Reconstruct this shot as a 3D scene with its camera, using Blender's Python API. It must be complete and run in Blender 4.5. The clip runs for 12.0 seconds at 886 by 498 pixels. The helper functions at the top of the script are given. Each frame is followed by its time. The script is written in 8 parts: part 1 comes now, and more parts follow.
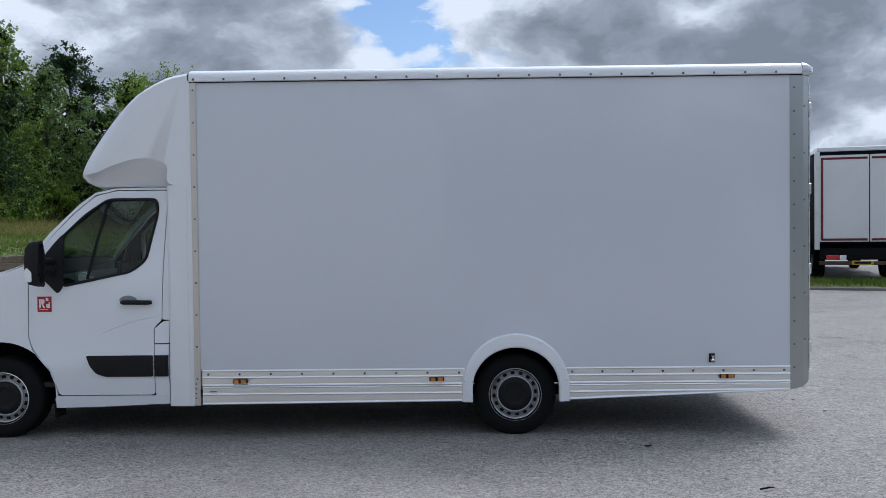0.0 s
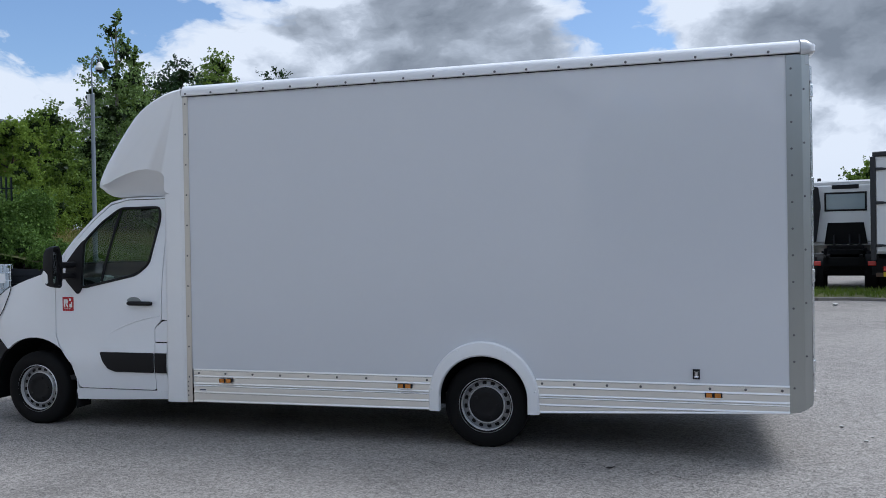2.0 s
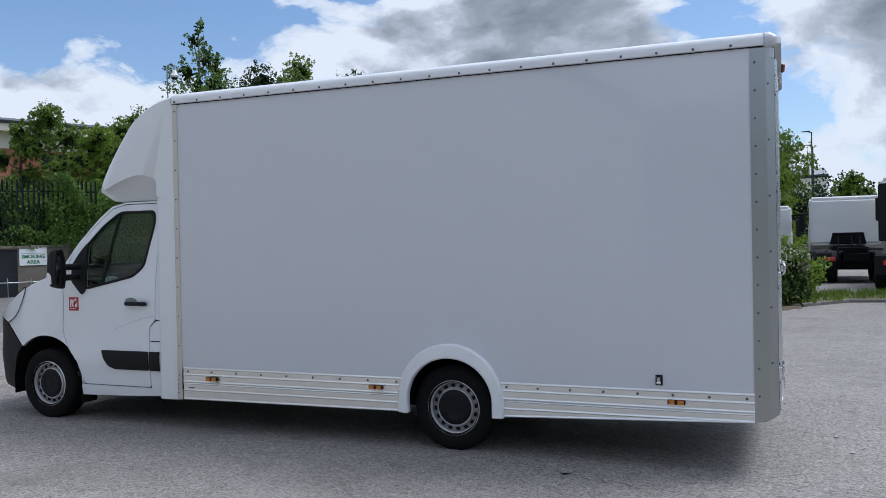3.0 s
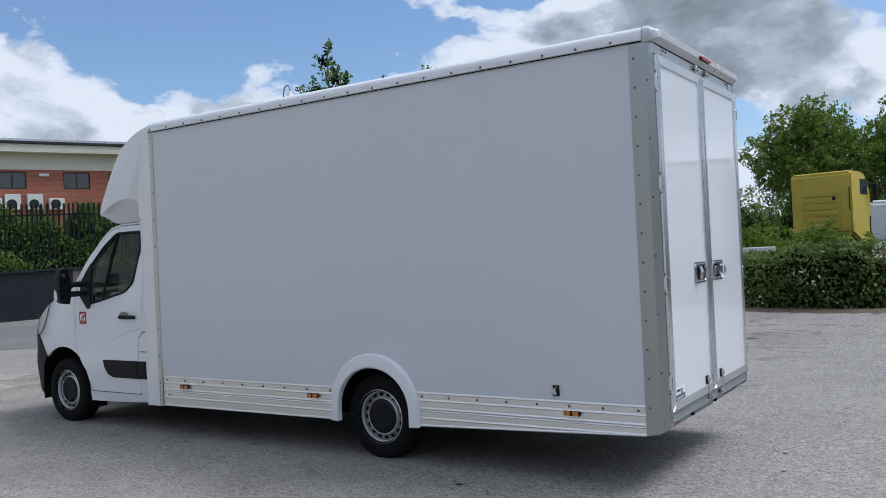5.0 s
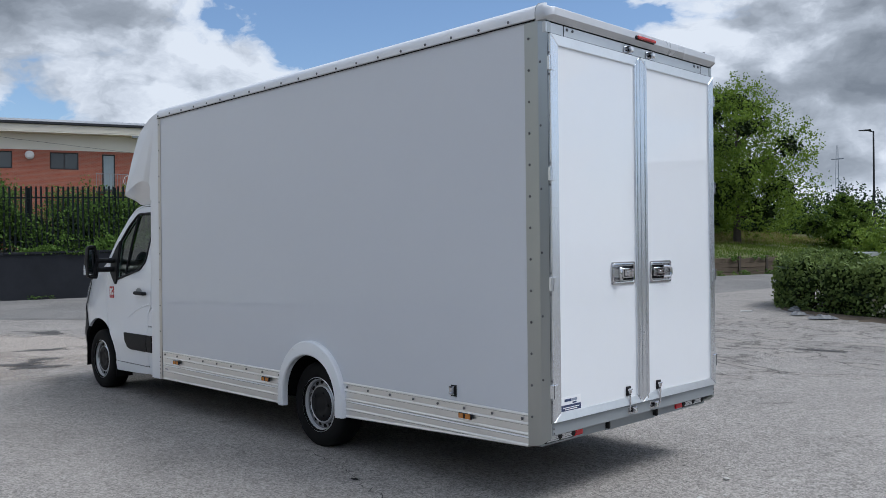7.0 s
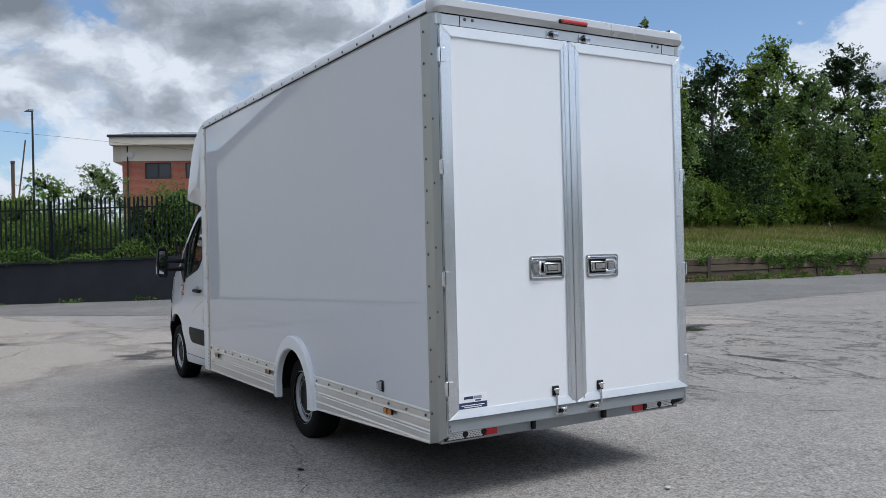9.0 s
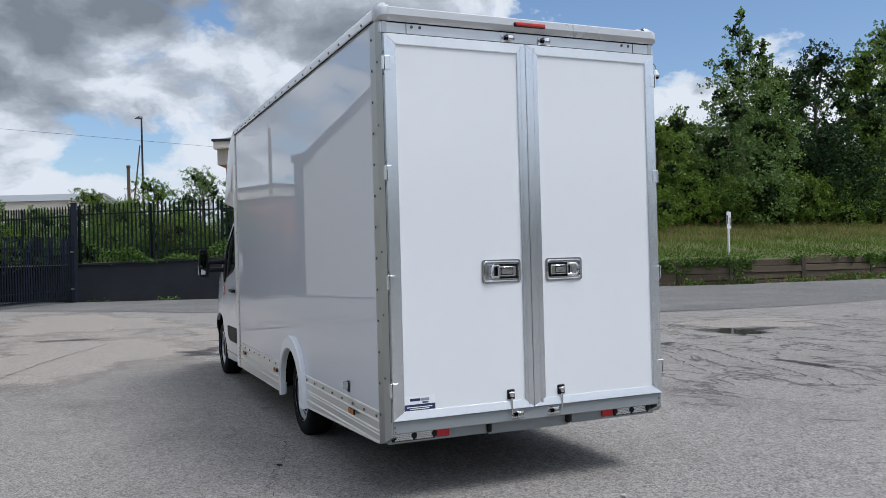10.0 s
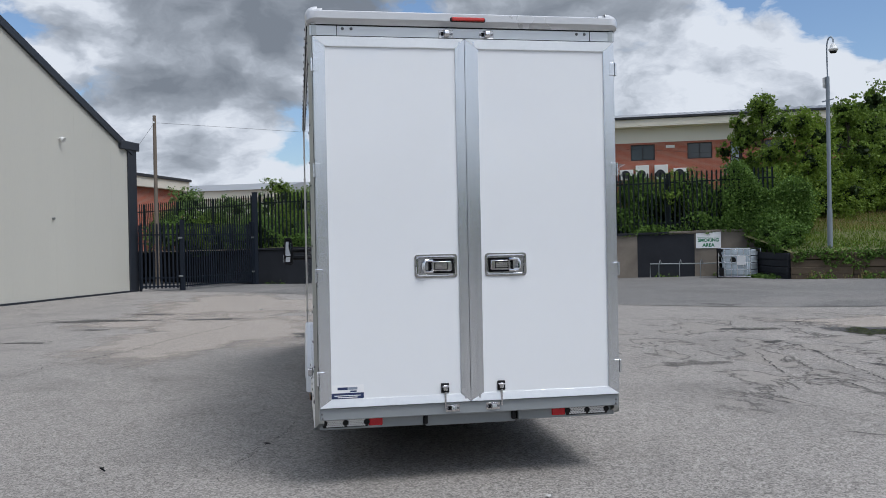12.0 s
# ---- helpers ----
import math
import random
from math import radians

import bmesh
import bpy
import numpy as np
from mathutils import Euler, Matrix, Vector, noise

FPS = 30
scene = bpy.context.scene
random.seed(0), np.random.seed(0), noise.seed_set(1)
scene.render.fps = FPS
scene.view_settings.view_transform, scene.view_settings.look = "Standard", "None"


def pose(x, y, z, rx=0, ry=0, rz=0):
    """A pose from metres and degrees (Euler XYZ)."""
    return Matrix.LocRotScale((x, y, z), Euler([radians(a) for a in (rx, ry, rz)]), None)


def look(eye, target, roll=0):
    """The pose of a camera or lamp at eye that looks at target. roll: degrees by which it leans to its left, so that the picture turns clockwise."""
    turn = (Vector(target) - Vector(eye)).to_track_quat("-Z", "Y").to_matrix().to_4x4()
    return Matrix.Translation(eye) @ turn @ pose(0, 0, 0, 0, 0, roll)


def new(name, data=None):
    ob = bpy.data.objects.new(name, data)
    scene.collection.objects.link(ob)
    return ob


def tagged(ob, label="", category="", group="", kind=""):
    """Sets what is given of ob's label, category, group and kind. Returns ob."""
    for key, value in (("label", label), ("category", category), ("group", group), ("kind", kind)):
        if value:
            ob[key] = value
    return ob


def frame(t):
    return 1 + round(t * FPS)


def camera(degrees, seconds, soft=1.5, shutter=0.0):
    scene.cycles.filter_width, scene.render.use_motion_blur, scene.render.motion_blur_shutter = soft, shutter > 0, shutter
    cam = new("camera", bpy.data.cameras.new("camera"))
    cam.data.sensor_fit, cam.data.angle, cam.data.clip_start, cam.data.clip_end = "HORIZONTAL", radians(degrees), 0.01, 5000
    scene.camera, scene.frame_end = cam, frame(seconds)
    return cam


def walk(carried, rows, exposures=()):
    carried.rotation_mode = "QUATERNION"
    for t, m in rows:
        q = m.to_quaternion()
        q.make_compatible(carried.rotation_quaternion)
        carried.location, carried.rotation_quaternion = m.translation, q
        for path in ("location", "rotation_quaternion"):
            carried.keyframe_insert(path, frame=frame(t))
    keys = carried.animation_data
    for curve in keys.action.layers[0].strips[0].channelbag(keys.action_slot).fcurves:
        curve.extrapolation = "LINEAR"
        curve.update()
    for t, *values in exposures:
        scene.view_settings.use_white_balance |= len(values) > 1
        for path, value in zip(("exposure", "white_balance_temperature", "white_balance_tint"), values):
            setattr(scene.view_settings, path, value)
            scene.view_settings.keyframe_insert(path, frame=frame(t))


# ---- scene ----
cam = camera(55.7, 12.0, soft=0.5)
PATH = [
    (0, (0.327, 0.28, 1.727), (0.297, 2.279, 1.681), -0.62),
    (0.5, (0.792, 0.38, 1.731), (0.652, 2.375, 1.703), -0.58),
    (1, (1.332, 0.417, 1.674), (1.057, 2.398, 1.659), -0.70),
    (1.5, (1.821, 0.615, 1.649), (1.405, 2.571, 1.633), -0.7),
    (2, (2.336, 0.733, 1.65), (1.792, 2.657, 1.635), -0.9),
    (2.5, (2.827, 0.854, 1.662), (2.173, 2.744, 1.644), -1.0),
    (3, (3.291, 1.058, 1.66), (2.537, 2.91, 1.646), -1.1),
    (3.2, (3.488, 1.103, 1.64), (2.692, 2.938, 1.629), -1.2),
    (4.8, (4.892, 1.799, 1.628), (3.831, 3.494, 1.638), -2.6),
    (5, (5.058, 1.901, 1.637), (3.958, 3.571, 1.649), -2.7),
    (5.5, (5.38, 2.269, 1.631), (4.197, 3.881, 1.647), -2.4),
    (6, (5.739, 2.588, 1.604), (4.47, 4.134, 1.618), -1.8),
    (6.5, (6.091, 2.907, 1.605), (4.739, 4.38, 1.609), -1.2),
    (7, (6.409, 3.282, 1.586), (4.976, 4.677, 1.587), -0.6),
    (7.2, (6.591, 3.411, 1.557), (5.126, 4.772, 1.552), -0.5),
    (8.8, (7.414, 4.562, 1.537), (5.721, 5.627, 1.538), -1.3),
    (9.5, (7.775, 5.134, 1.534), (5.994, 6.044, 1.547), -1.5),
    (10, (8.016, 5.555, 1.547), (6.181, 6.35, 1.555), -1.5),
    (10.5, (8.181, 5.947, 1.569), (6.303, 6.634, 1.572), -1.5),
    (11, (8.339, 6.311, 1.555), (6.424, 6.888, 1.555), -1.4),
    (11.3, (8.472, 6.574, 1.571), (6.539, 7.087, 1.566), -1.2),
    (11.5, (8.498, 6.743, 1.581), (6.552, 7.204, 1.573), -1.2),
    (12, (8.586, 7.153, 1.566), (6.615, 7.491, 1.551), -1.1),
]
walk(cam, [(t, look(eye, target, roll)) for t, eye, target, roll in PATH],
     exposures=[(0.0, 0.04, 5560.0, 10.0), (5.0, -0.01, 5640.0, 10.0), (7.5, -0.03, 5730.0, 9.2), (9.5, -0.03, 5780.0, 9.3), (12.0, -0.09, 5850.0, 10.0)])

# ---- light: sun through thin cloud, broken cloud over blue sky ----
SUN_TO = Vector((0.47, 0.36, 1.0)).normalized()
sun = new("sun", bpy.data.lights.new("sun", "SUN"))
sun.data.energy, sun.data.angle, sun.data.color = 2.2, radians(22), (1.0, 0.945, 0.87)
sun.matrix_basis = look((0, 0, 60), Vector((0, 0, 60)) - SUN_TO)

world = bpy.data.worlds.new("sky")
scene.world = world
world.use_nodes = True


class Nodes:
    """Short hand for building a node tree."""

    def __init__(self, tree):
        self.tree = tree
        tree.nodes.clear()

    def add(self, kind, inputs=None, operation=None, feature=None):
        node = self.tree.nodes.new(kind)
        if operation:
            node.operation = operation
        if feature:
            node.feature = feature
        for key, value in (inputs or {}).items():
            if isinstance(value, bpy.types.NodeSocket):
                self.tree.links.new(value, node.inputs[key])
            else:
                node.inputs[key].default_value = value
        return node

    def math(self, op, a, b=0.0, c=0.0, clamp=False):
        node = self.add("ShaderNodeMath", {0: a, 1: b, 2: c}, operation=op)
        node.use_clamp = clamp
        return node.outputs[0]

    def vmath(self, op, a, b=(0, 0, 0)):
        node = self.add("ShaderNodeVectorMath", {0: a, 1: b}, operation=op)
        return node.outputs["Value"] if op in ("DOT_PRODUCT", "LENGTH") else node.outputs[0]

    def ramp(self, fac, stops, mode="LINEAR"):
        node = self.add("ShaderNodeValToRGB", {0: fac})
        node.color_ramp.interpolation = mode
        el = node.color_ramp.elements
        while len(el) < len(stops):
            el.new(0.5)
        for e, (pos, col) in zip(el, stops):
            e.position = pos
            e.color = (col, col, col, 1) if isinstance(col, (int, float)) else (*col, 1)
        return node.outputs[0]

    def noise(self, vector, scale, detail=4.0, rough=0.55, distort=0.0):
        node = self.add("ShaderNodeTexNoise", {"Vector": vector, "Scale": scale, "Detail": detail, "Roughness": rough, "Distortion": distort})
        return node.outputs["Fac"]

    def mix(self, fac, a, b, blend="MIX"):
        node = self.add("ShaderNodeMix")
        node.data_type, node.blend_type = "RGBA", blend
        for i, v in ((0, fac), (6, a), (7, b)):
            if isinstance(v, bpy.types.NodeSocket):
                self.tree.links.new(v, node.inputs[i])
            elif isinstance(v, (int, float)):
                node.inputs[i].default_value = v
            else:
                node.inputs[i].default_value = (*v, 1) if len(v) == 3 else v
        return node.outputs[2]

    def bump(self, height, strength, distance, normal=None):
        ins = {"Height": height, "Strength": strength, "Distance": distance}
        if normal is not None:
            ins["Normal"] = normal
        return self.add("ShaderNodeBump", ins).outputs[0]


def heading(az, el):
    """The way towards a compass angle (from x to y) and a height over the horizon, in degrees."""
    return (math.cos(radians(az)) * math.cos(radians(el)), math.sin(radians(az)) * math.cos(radians(el)), math.sin(radians(el)))


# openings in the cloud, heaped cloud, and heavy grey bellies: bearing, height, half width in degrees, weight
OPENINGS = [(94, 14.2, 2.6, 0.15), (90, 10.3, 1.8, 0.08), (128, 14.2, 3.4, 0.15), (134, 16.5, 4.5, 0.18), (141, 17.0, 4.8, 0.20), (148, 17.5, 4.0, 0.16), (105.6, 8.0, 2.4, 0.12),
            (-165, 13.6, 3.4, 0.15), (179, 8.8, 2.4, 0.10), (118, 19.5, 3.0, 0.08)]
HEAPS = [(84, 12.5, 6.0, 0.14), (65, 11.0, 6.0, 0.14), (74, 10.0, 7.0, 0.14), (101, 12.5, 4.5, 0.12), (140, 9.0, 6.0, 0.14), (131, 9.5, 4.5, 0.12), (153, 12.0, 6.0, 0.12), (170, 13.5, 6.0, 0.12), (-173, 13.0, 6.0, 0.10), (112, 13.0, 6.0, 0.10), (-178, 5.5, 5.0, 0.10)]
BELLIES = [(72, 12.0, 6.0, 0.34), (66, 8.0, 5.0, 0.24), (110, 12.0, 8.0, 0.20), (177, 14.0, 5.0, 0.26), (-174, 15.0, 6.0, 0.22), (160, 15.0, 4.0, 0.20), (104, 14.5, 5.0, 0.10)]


def build_sky(tree):
    n = Nodes(tree)
    way = n.add("ShaderNodeTexCoord").outputs["Generated"]
    sky = n.add("ShaderNodeTexSky")
    sky.sky_type, sky.sun_disc = "NISHITA", False
    sky.sun_elevation, sky.sun_rotation = math.asin(SUN_TO.z), math.atan2(SUN_TO.x, SUN_TO.y)
    sky.dust_density, sky.ozone_density = 1.0, 1.5
    clear = n.add("ShaderNodeBackground", {0: sky.outputs[0], 1: 0.125})
    up = n.math("MAXIMUM", n.add("ShaderNodeSeparateXYZ", {0: way}).outputs[2], 0.0)
    puff = n.vmath("ADD", n.vmath("MULTIPLY", way, (1.0, 1.0, 1.7)), SKY_SHIFT)
    bend = n.add("ShaderNodeTexNoise", {"Vector": puff, "Scale": 5.0, "Detail": 5.0, "Roughness": 0.6}).outputs["Color"]
    bent = n.add("ShaderNodeVectorMath", {0: n.vmath("SUBTRACT", bend, (0.5, 0.5, 0.5)), "Scale": 0.16}, operation="SCALE").outputs[0]
    puff = n.vmath("ADD", puff, bent)

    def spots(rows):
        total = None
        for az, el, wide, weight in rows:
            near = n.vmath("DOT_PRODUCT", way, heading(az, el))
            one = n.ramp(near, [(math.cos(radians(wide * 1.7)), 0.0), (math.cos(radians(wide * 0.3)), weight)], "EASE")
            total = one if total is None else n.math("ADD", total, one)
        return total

    def billow(at):
        """Heaped cauliflower forms over broad swells."""
        cell = n.add("ShaderNodeTexVoronoi", {"Vector": at, "Scale": 7.0, "Randomness": 1.0, "Smoothness": 0.35}, feature="SMOOTH_F1").outputs["Distance"]
        small = n.add("ShaderNodeTexVoronoi", {"Vector": at, "Scale": 19.0, "Randomness": 1.0, "Smoothness": 0.3}, feature="SMOOTH_F1").outputs["Distance"]
        heap = n.math("SUBTRACT", n.math("MULTIPLY", n.noise(at, 2.3, 10.0, 0.60, 0.15), 1.05), n.math("MULTIPLY", cell, 0.26))
        return n.math("SUBTRACT", heap, n.math("MULTIPLY", small, 0.13))

    here = billow(puff)
    lit = billow(n.vmath("ADD", puff, (0.030, 0.022, 0.060)))
    low = n.ramp(up, [(0.03, 1.0), (0.20, 0.0)], "EASE")
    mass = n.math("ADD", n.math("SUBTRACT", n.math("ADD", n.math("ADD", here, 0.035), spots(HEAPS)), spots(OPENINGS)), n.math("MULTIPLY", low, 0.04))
    cover = n.ramp(mass, [(0.300, 0.0), (0.335, 0.75), (0.375, 1.0)])
    # bright thin rims and crowns, grey thick bellies
    depth = n.math("MULTIPLY", n.math("SUBTRACT", mass, 0.33), 1.7)
    shade = n.math("SUBTRACT", n.noise(puff, 1.1, 4.0, 0.5), 0.5)
    thick = n.math("ADD", n.math("ADD", depth, n.math("MULTIPLY", n.math("SUBTRACT", lit, here), 3.4)), n.math("MULTIPLY", shade, 0.7))
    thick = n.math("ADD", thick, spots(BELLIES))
    thick = n.math("SUBTRACT", thick, n.math("MULTIPLY", low, 0.12))
    tone = n.ramp(thick, [(0.04, (0.99, 0.99, 0.985)), (0.16, (0.84, 0.85, 0.865)), (0.32, (0.60, 0.62, 0.645)), (0.54, (0.42, 0.44, 0.465)), (0.90, (0.27, 0.29, 0.315))])
    haze = n.ramp(up, [(0.0, 1.0), (0.10, 0.0)], "EASE")
    tone = n.mix(n.math("MULTIPLY", haze, 0.45), tone, (0.78, 0.81, 0.85))
    # thin cloud is brightest round the hidden sun
    glow = n.ramp(n.vmath("DOT_PRODUCT", way, tuple(SUN_TO)), [(0.70, 0.0), (0.86, 0.25), (1.0, 1.0)], "EASE")
    tone = n.mix(glow, tone, (1.0, 0.97, 0.93))
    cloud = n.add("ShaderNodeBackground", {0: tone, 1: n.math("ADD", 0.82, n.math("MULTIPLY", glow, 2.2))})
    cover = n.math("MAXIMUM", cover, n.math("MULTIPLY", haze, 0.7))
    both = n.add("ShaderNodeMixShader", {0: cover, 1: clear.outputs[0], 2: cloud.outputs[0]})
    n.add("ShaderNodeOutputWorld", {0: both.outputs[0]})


SKY_SHIFT = (3.1, 1.7, 0.0)
build_sky(world.node_tree)


# ---- materials ----
def material(name, base, rough=0.6, metal=0.0, spread=0.08, scale=30.0, stain=0.10, stain_scale=1.3, bump=0.0, bump_scale=80.0,
             coat=0.0, island=0.0, per_object=0.0, transmission=0.0, stretch=(1, 1, 1), rough_var=0.08, ior=1.45, spec=0.5, coat_rough=0.06):
    """A surface with fine grain, broad stains, uneven gloss and fine relief."""
    mat = bpy.data.materials.new(name)
    mat.use_nodes = True
    n = Nodes(mat.node_tree)
    at = n.vmath("MULTIPLY", n.add("ShaderNodeTexCoord").outputs["Object"], stretch)
    grain = n.noise(at, scale, 4.0, 0.6)
    broad = n.noise(at, stain_scale, 5.0, 0.6, 0.4)
    value = n.math("ADD", 1.0 - spread * 0.5 - stain * 0.5, n.math("ADD", n.math("MULTIPLY", grain, spread), n.math("MULTIPLY", broad, stain)))
    if island:
        value = n.math("MULTIPLY", value, n.math("ADD", 1.0 - island / 2, n.math("MULTIPLY", n.add("ShaderNodeNewGeometry").outputs["Random Per Island"], island)))
    if per_object:
        value = n.math("MULTIPLY", value, n.math("ADD", 1.0 - per_object / 2, n.math("MULTIPLY", n.add("ShaderNodeObjectInfo").outputs["Random"], per_object)))
    tint = n.vmath("SCALE", base)
    scaler = tint.node
    scaler.inputs["Scale"].default_value = 1.0
    n.tree.links.new(value, scaler.inputs["Scale"])
    gloss = n.math("ADD", rough - rough_var / 2, n.math("MULTIPLY", broad, rough_var), clamp=True)
    ins = {"Base Color": tint, "Roughness": gloss, "Metallic": metal, "Coat Weight": coat, "Coat Roughness": coat_rough, "Transmission Weight": transmission, "IOR": ior, "Specular IOR Level": spec}
    if bump:
        ins["Normal"] = n.bump(n.noise(at, bump_scale, 3.0), bump, 0.004)
    bsdf = n.add("ShaderNodeBsdfPrincipled", ins)
    n.add("ShaderNodeOutputMaterial", {0: bsdf.outputs[0]})
    return mat


def leaf_material(name, dark, light, thin=0.26):
    """Leaves: colour varies from leaf to leaf and patch to patch, some light comes through."""
    mat = bpy.data.materials.new(name)
    mat.use_nodes = True
    n = Nodes(mat.node_tree)
    at = n.add("ShaderNodeTexCoord").outputs["Object"]
    one = n.add("ShaderNodeNewGeometry").outputs["Random Per Island"]
    patch = n.noise(at, 0.8, 4.0)
    fac = n.math("ADD", n.math("MULTIPLY", one, 0.7), n.math("MULTIPLY", n.math("SUBTRACT", patch, 0.36), 1.3), clamp=True)
    col = n.mix(fac, dark, light)
    body = n.add("ShaderNodeBsdfPrincipled", {"Base Color": col, "Roughness": 0.55, "Specular IOR Level": 0.15})
    through_leaf = n.add("ShaderNodeBsdfTranslucent", {0: n.mix(0.5, col, light)})
    both = n.add("ShaderNodeMixShader", {0: thin, 1: body.outputs[0], 2: through_leaf.outputs[0]})
    n.add("ShaderNodeOutputMaterial", {0: both.outputs[0]})
    return mat


def asphalt_material(name, tone, cracks=True):
    mat = bpy.data.materials.new(name)
    mat.use_nodes = True
    n = Nodes(mat.node_tree)
    at = n.add("ShaderNodeTexCoord").outputs["Object"]
    chips = n.add("ShaderNodeTexVoronoi", {"Vector": at, "Scale": 85.0, "Randomness": 1.0})
    chip = n.add("ShaderNodeSeparateColor", {0: chips.outputs["Color"]}).outputs[0]
    chips2 = n.add("ShaderNodeTexVoronoi", {"Vector": at, "Scale": 31.0, "Randomness": 1.0})
    chip2 = n.add("ShaderNodeSeparateColor", {0: chips2.outputs["Color"]}).outputs[0]
    mid = n.noise(at, 5.0, 5.0, 0.65)
    broad = n.noise(at, 0.28, 6.0, 0.6, 0.6)
    v = n.math("ADD", n.math("MULTIPLY", chip, 0.90), 0.06)
    v = n.math("ADD", v, n.math("MULTIPLY", chip2, 0.30))
    v = n.math("ADD", v, n.math("ADD", 0.115, n.math("MULTIPLY", mid, 0.32)))
    v = n.math("ADD", v, n.math("MULTIPLY", broad, 0.34))
    col = n.add("ShaderNodeVectorMath", {0: tone}, operation="SCALE")
    n.tree.links.new(v, col.inputs["Scale"])
    col = col.outputs[0]
    height = n.math("ADD", n.math("MULTIPLY", chip, 0.5), n.math("MULTIPLY", chip2, 0.5))
    rough = 0.92
    if cracks:
        # broad worn and damp mottling
        damp = n.ramp(n.noise(n.vmath("MULTIPLY", at, (1.0, 1.6, 1.0)), 0.45, 8.0, 0.66, 0.7), [(0.50, 0.0), (0.72, 1.0)])
        pale = n.ramp(n.noise(at, 0.21, 6.0, 0.6, 0.8), [(0.48, 0.0), (0.62, 1.0)])
        pit = n.ramp(n.noise(at, 34.0, 3.0, 0.7), [(0.30, 1.0), (0.40, 0.0)])
        col = n.mix(n.math("MULTIPLY", pale, 0.20), col, (0.38, 0.35, 0.32))
        col = n.mix(n.math("MULTIPLY", damp, 0.44), col, (0.075, 0.068, 0.062))
        col = n.mix(n.math("MULTIPLY", pit, 0.55), col, (0.045, 0.043, 0.042))
        # fine crazing and worn hollows with dirt in them
        bent = n.vmath("ADD", at, n.vmath("SCALE", n.add("ShaderNodeTexNoise", {"Vector": at, "Scale": 1.3, "Detail": 5.0, "Roughness": 0.65}).outputs["Color"]))
        bent.node.inputs[1].links[0].from_node.inputs["Scale"].default_value = 1.1
        lines = n.add("ShaderNodeTexVoronoi", {"Vector": bent, "Scale": 0.42, "Randomness": 1.0}, feature="DISTANCE_TO_EDGE").outputs["Distance"]
        craze = n.math("MULTIPLY", n.ramp(lines, [(0.0, 1.0), (0.011, 0.0)]), n.ramp(n.noise(at, 0.33, 4.0, 0.6), [(0.50, 0.0), (0.60, 1.0)]))
        hollow = n.math("MULTIPLY", n.ramp(n.noise(n.vmath("ADD", at, (7.0, 3.0, 0.0)), 1.5, 8.0, 0.72, 0.5), [(0.585, 0.0), (0.66, 1.0)]), n.ramp(n.noise(at, 0.24, 3.0), [(0.44, 0.0), (0.58, 1.0)]))
        col = n.mix(n.math("MULTIPLY", craze, 0.40), col, (0.050, 0.046, 0.042))
        col = n.mix(n.math("MULTIPLY", hollow, 0.42), col, (0.065, 0.060, 0.054))
        # where the top coat has broken away: lower, finer islands with dark ragged rims
        def near_spot(x, y, inner, outer):
            away = n.vmath("LENGTH", n.vmath("MULTIPLY", n.vmath("SUBTRACT", at, (x, y, 0.0)), (1.0, 1.0, 0.0)))
            return n.ramp(n.math("DIVIDE", away, outer), [(inner / outer, 1.0), (1.0, 0.0)])
        worn = n.math("MAXIMUM", near_spot(-1.5, 15.6, 2.6, 7.0), n.math("MULTIPLY", near_spot(-10.5, 4.0, 3.0, 8.0), 0.25))
        worn = n.math("ADD", worn, n.math("MULTIPLY", n.math("SUBTRACT", n.noise(at, 0.5, 4.0), 0.5), 1.2))
        worn = n.ramp(worn, [(0.35, 0.0), (0.65, 1.0)])
        lost = n.noise(n.vmath("MULTIPLY", at, (0.8, 1.5, 1.0)), 0.95, 7.0, 0.58, 0.5)
        rim = n.math("MULTIPLY", n.ramp(lost, [(0.515, 0.0), (0.535, 1.0), (0.550, 0.25), (0.575, 0.0)]), worn)
        floor_of = n.math("MULTIPLY", n.ramp(lost, [(0.535, 0.0), (0.555, 1.0)]), worn)
        col = n.mix(n.math("MULTIPLY", floor_of, 0.45), col, (0.300, 0.272, 0.240))
        col = n.mix(n.math("MULTIPLY", rim, 0.80), col, (0.040, 0.036, 0.032))
        height = n.math("SUBTRACT", n.math("SUBTRACT", height, pit), n.math("MULTIPLY", floor_of, 1.2))
        rough = n.math("SUBTRACT", 0.92, n.math("MULTIPLY", damp, 0.15))
    bsdf = n.add("ShaderNodeBsdfPrincipled", {"Base Color": col, "Roughness": rough, "Normal": n.bump(height, 1.0, 0.010)})
    n.add("ShaderNodeOutputMaterial", {0: bsdf.outputs[0]})
    return mat


def glass_material(name, tint, rough=0.0, see=0.75):
    """Thin tinted glazing: part see-through, part mirror."""
    mat = bpy.data.materials.new(name)
    mat.use_nodes = True
    n = Nodes(mat.node_tree)
    clear = n.add("ShaderNodeBsdfTransparent", {0: (*tint, 1)})
    shine = n.add("ShaderNodeBsdfGlossy", {0: (0.95, 0.97, 1.0, 1), 1: rough})
    edge = n.add("ShaderNodeLayerWeight", {0: 0.5}).outputs["Facing"]
    fac = n.math("ADD", n.math("MULTIPLY", n.math("POWER", edge, 4.0), 0.9), 0.04, clamp=True)
    both = n.add("ShaderNodeMixShader", {0: fac, 1: clear.outputs[0], 2: shine.outputs[0]})
    n.add("ShaderNodeOutputMaterial", {0: both.outputs[0]})
    return mat


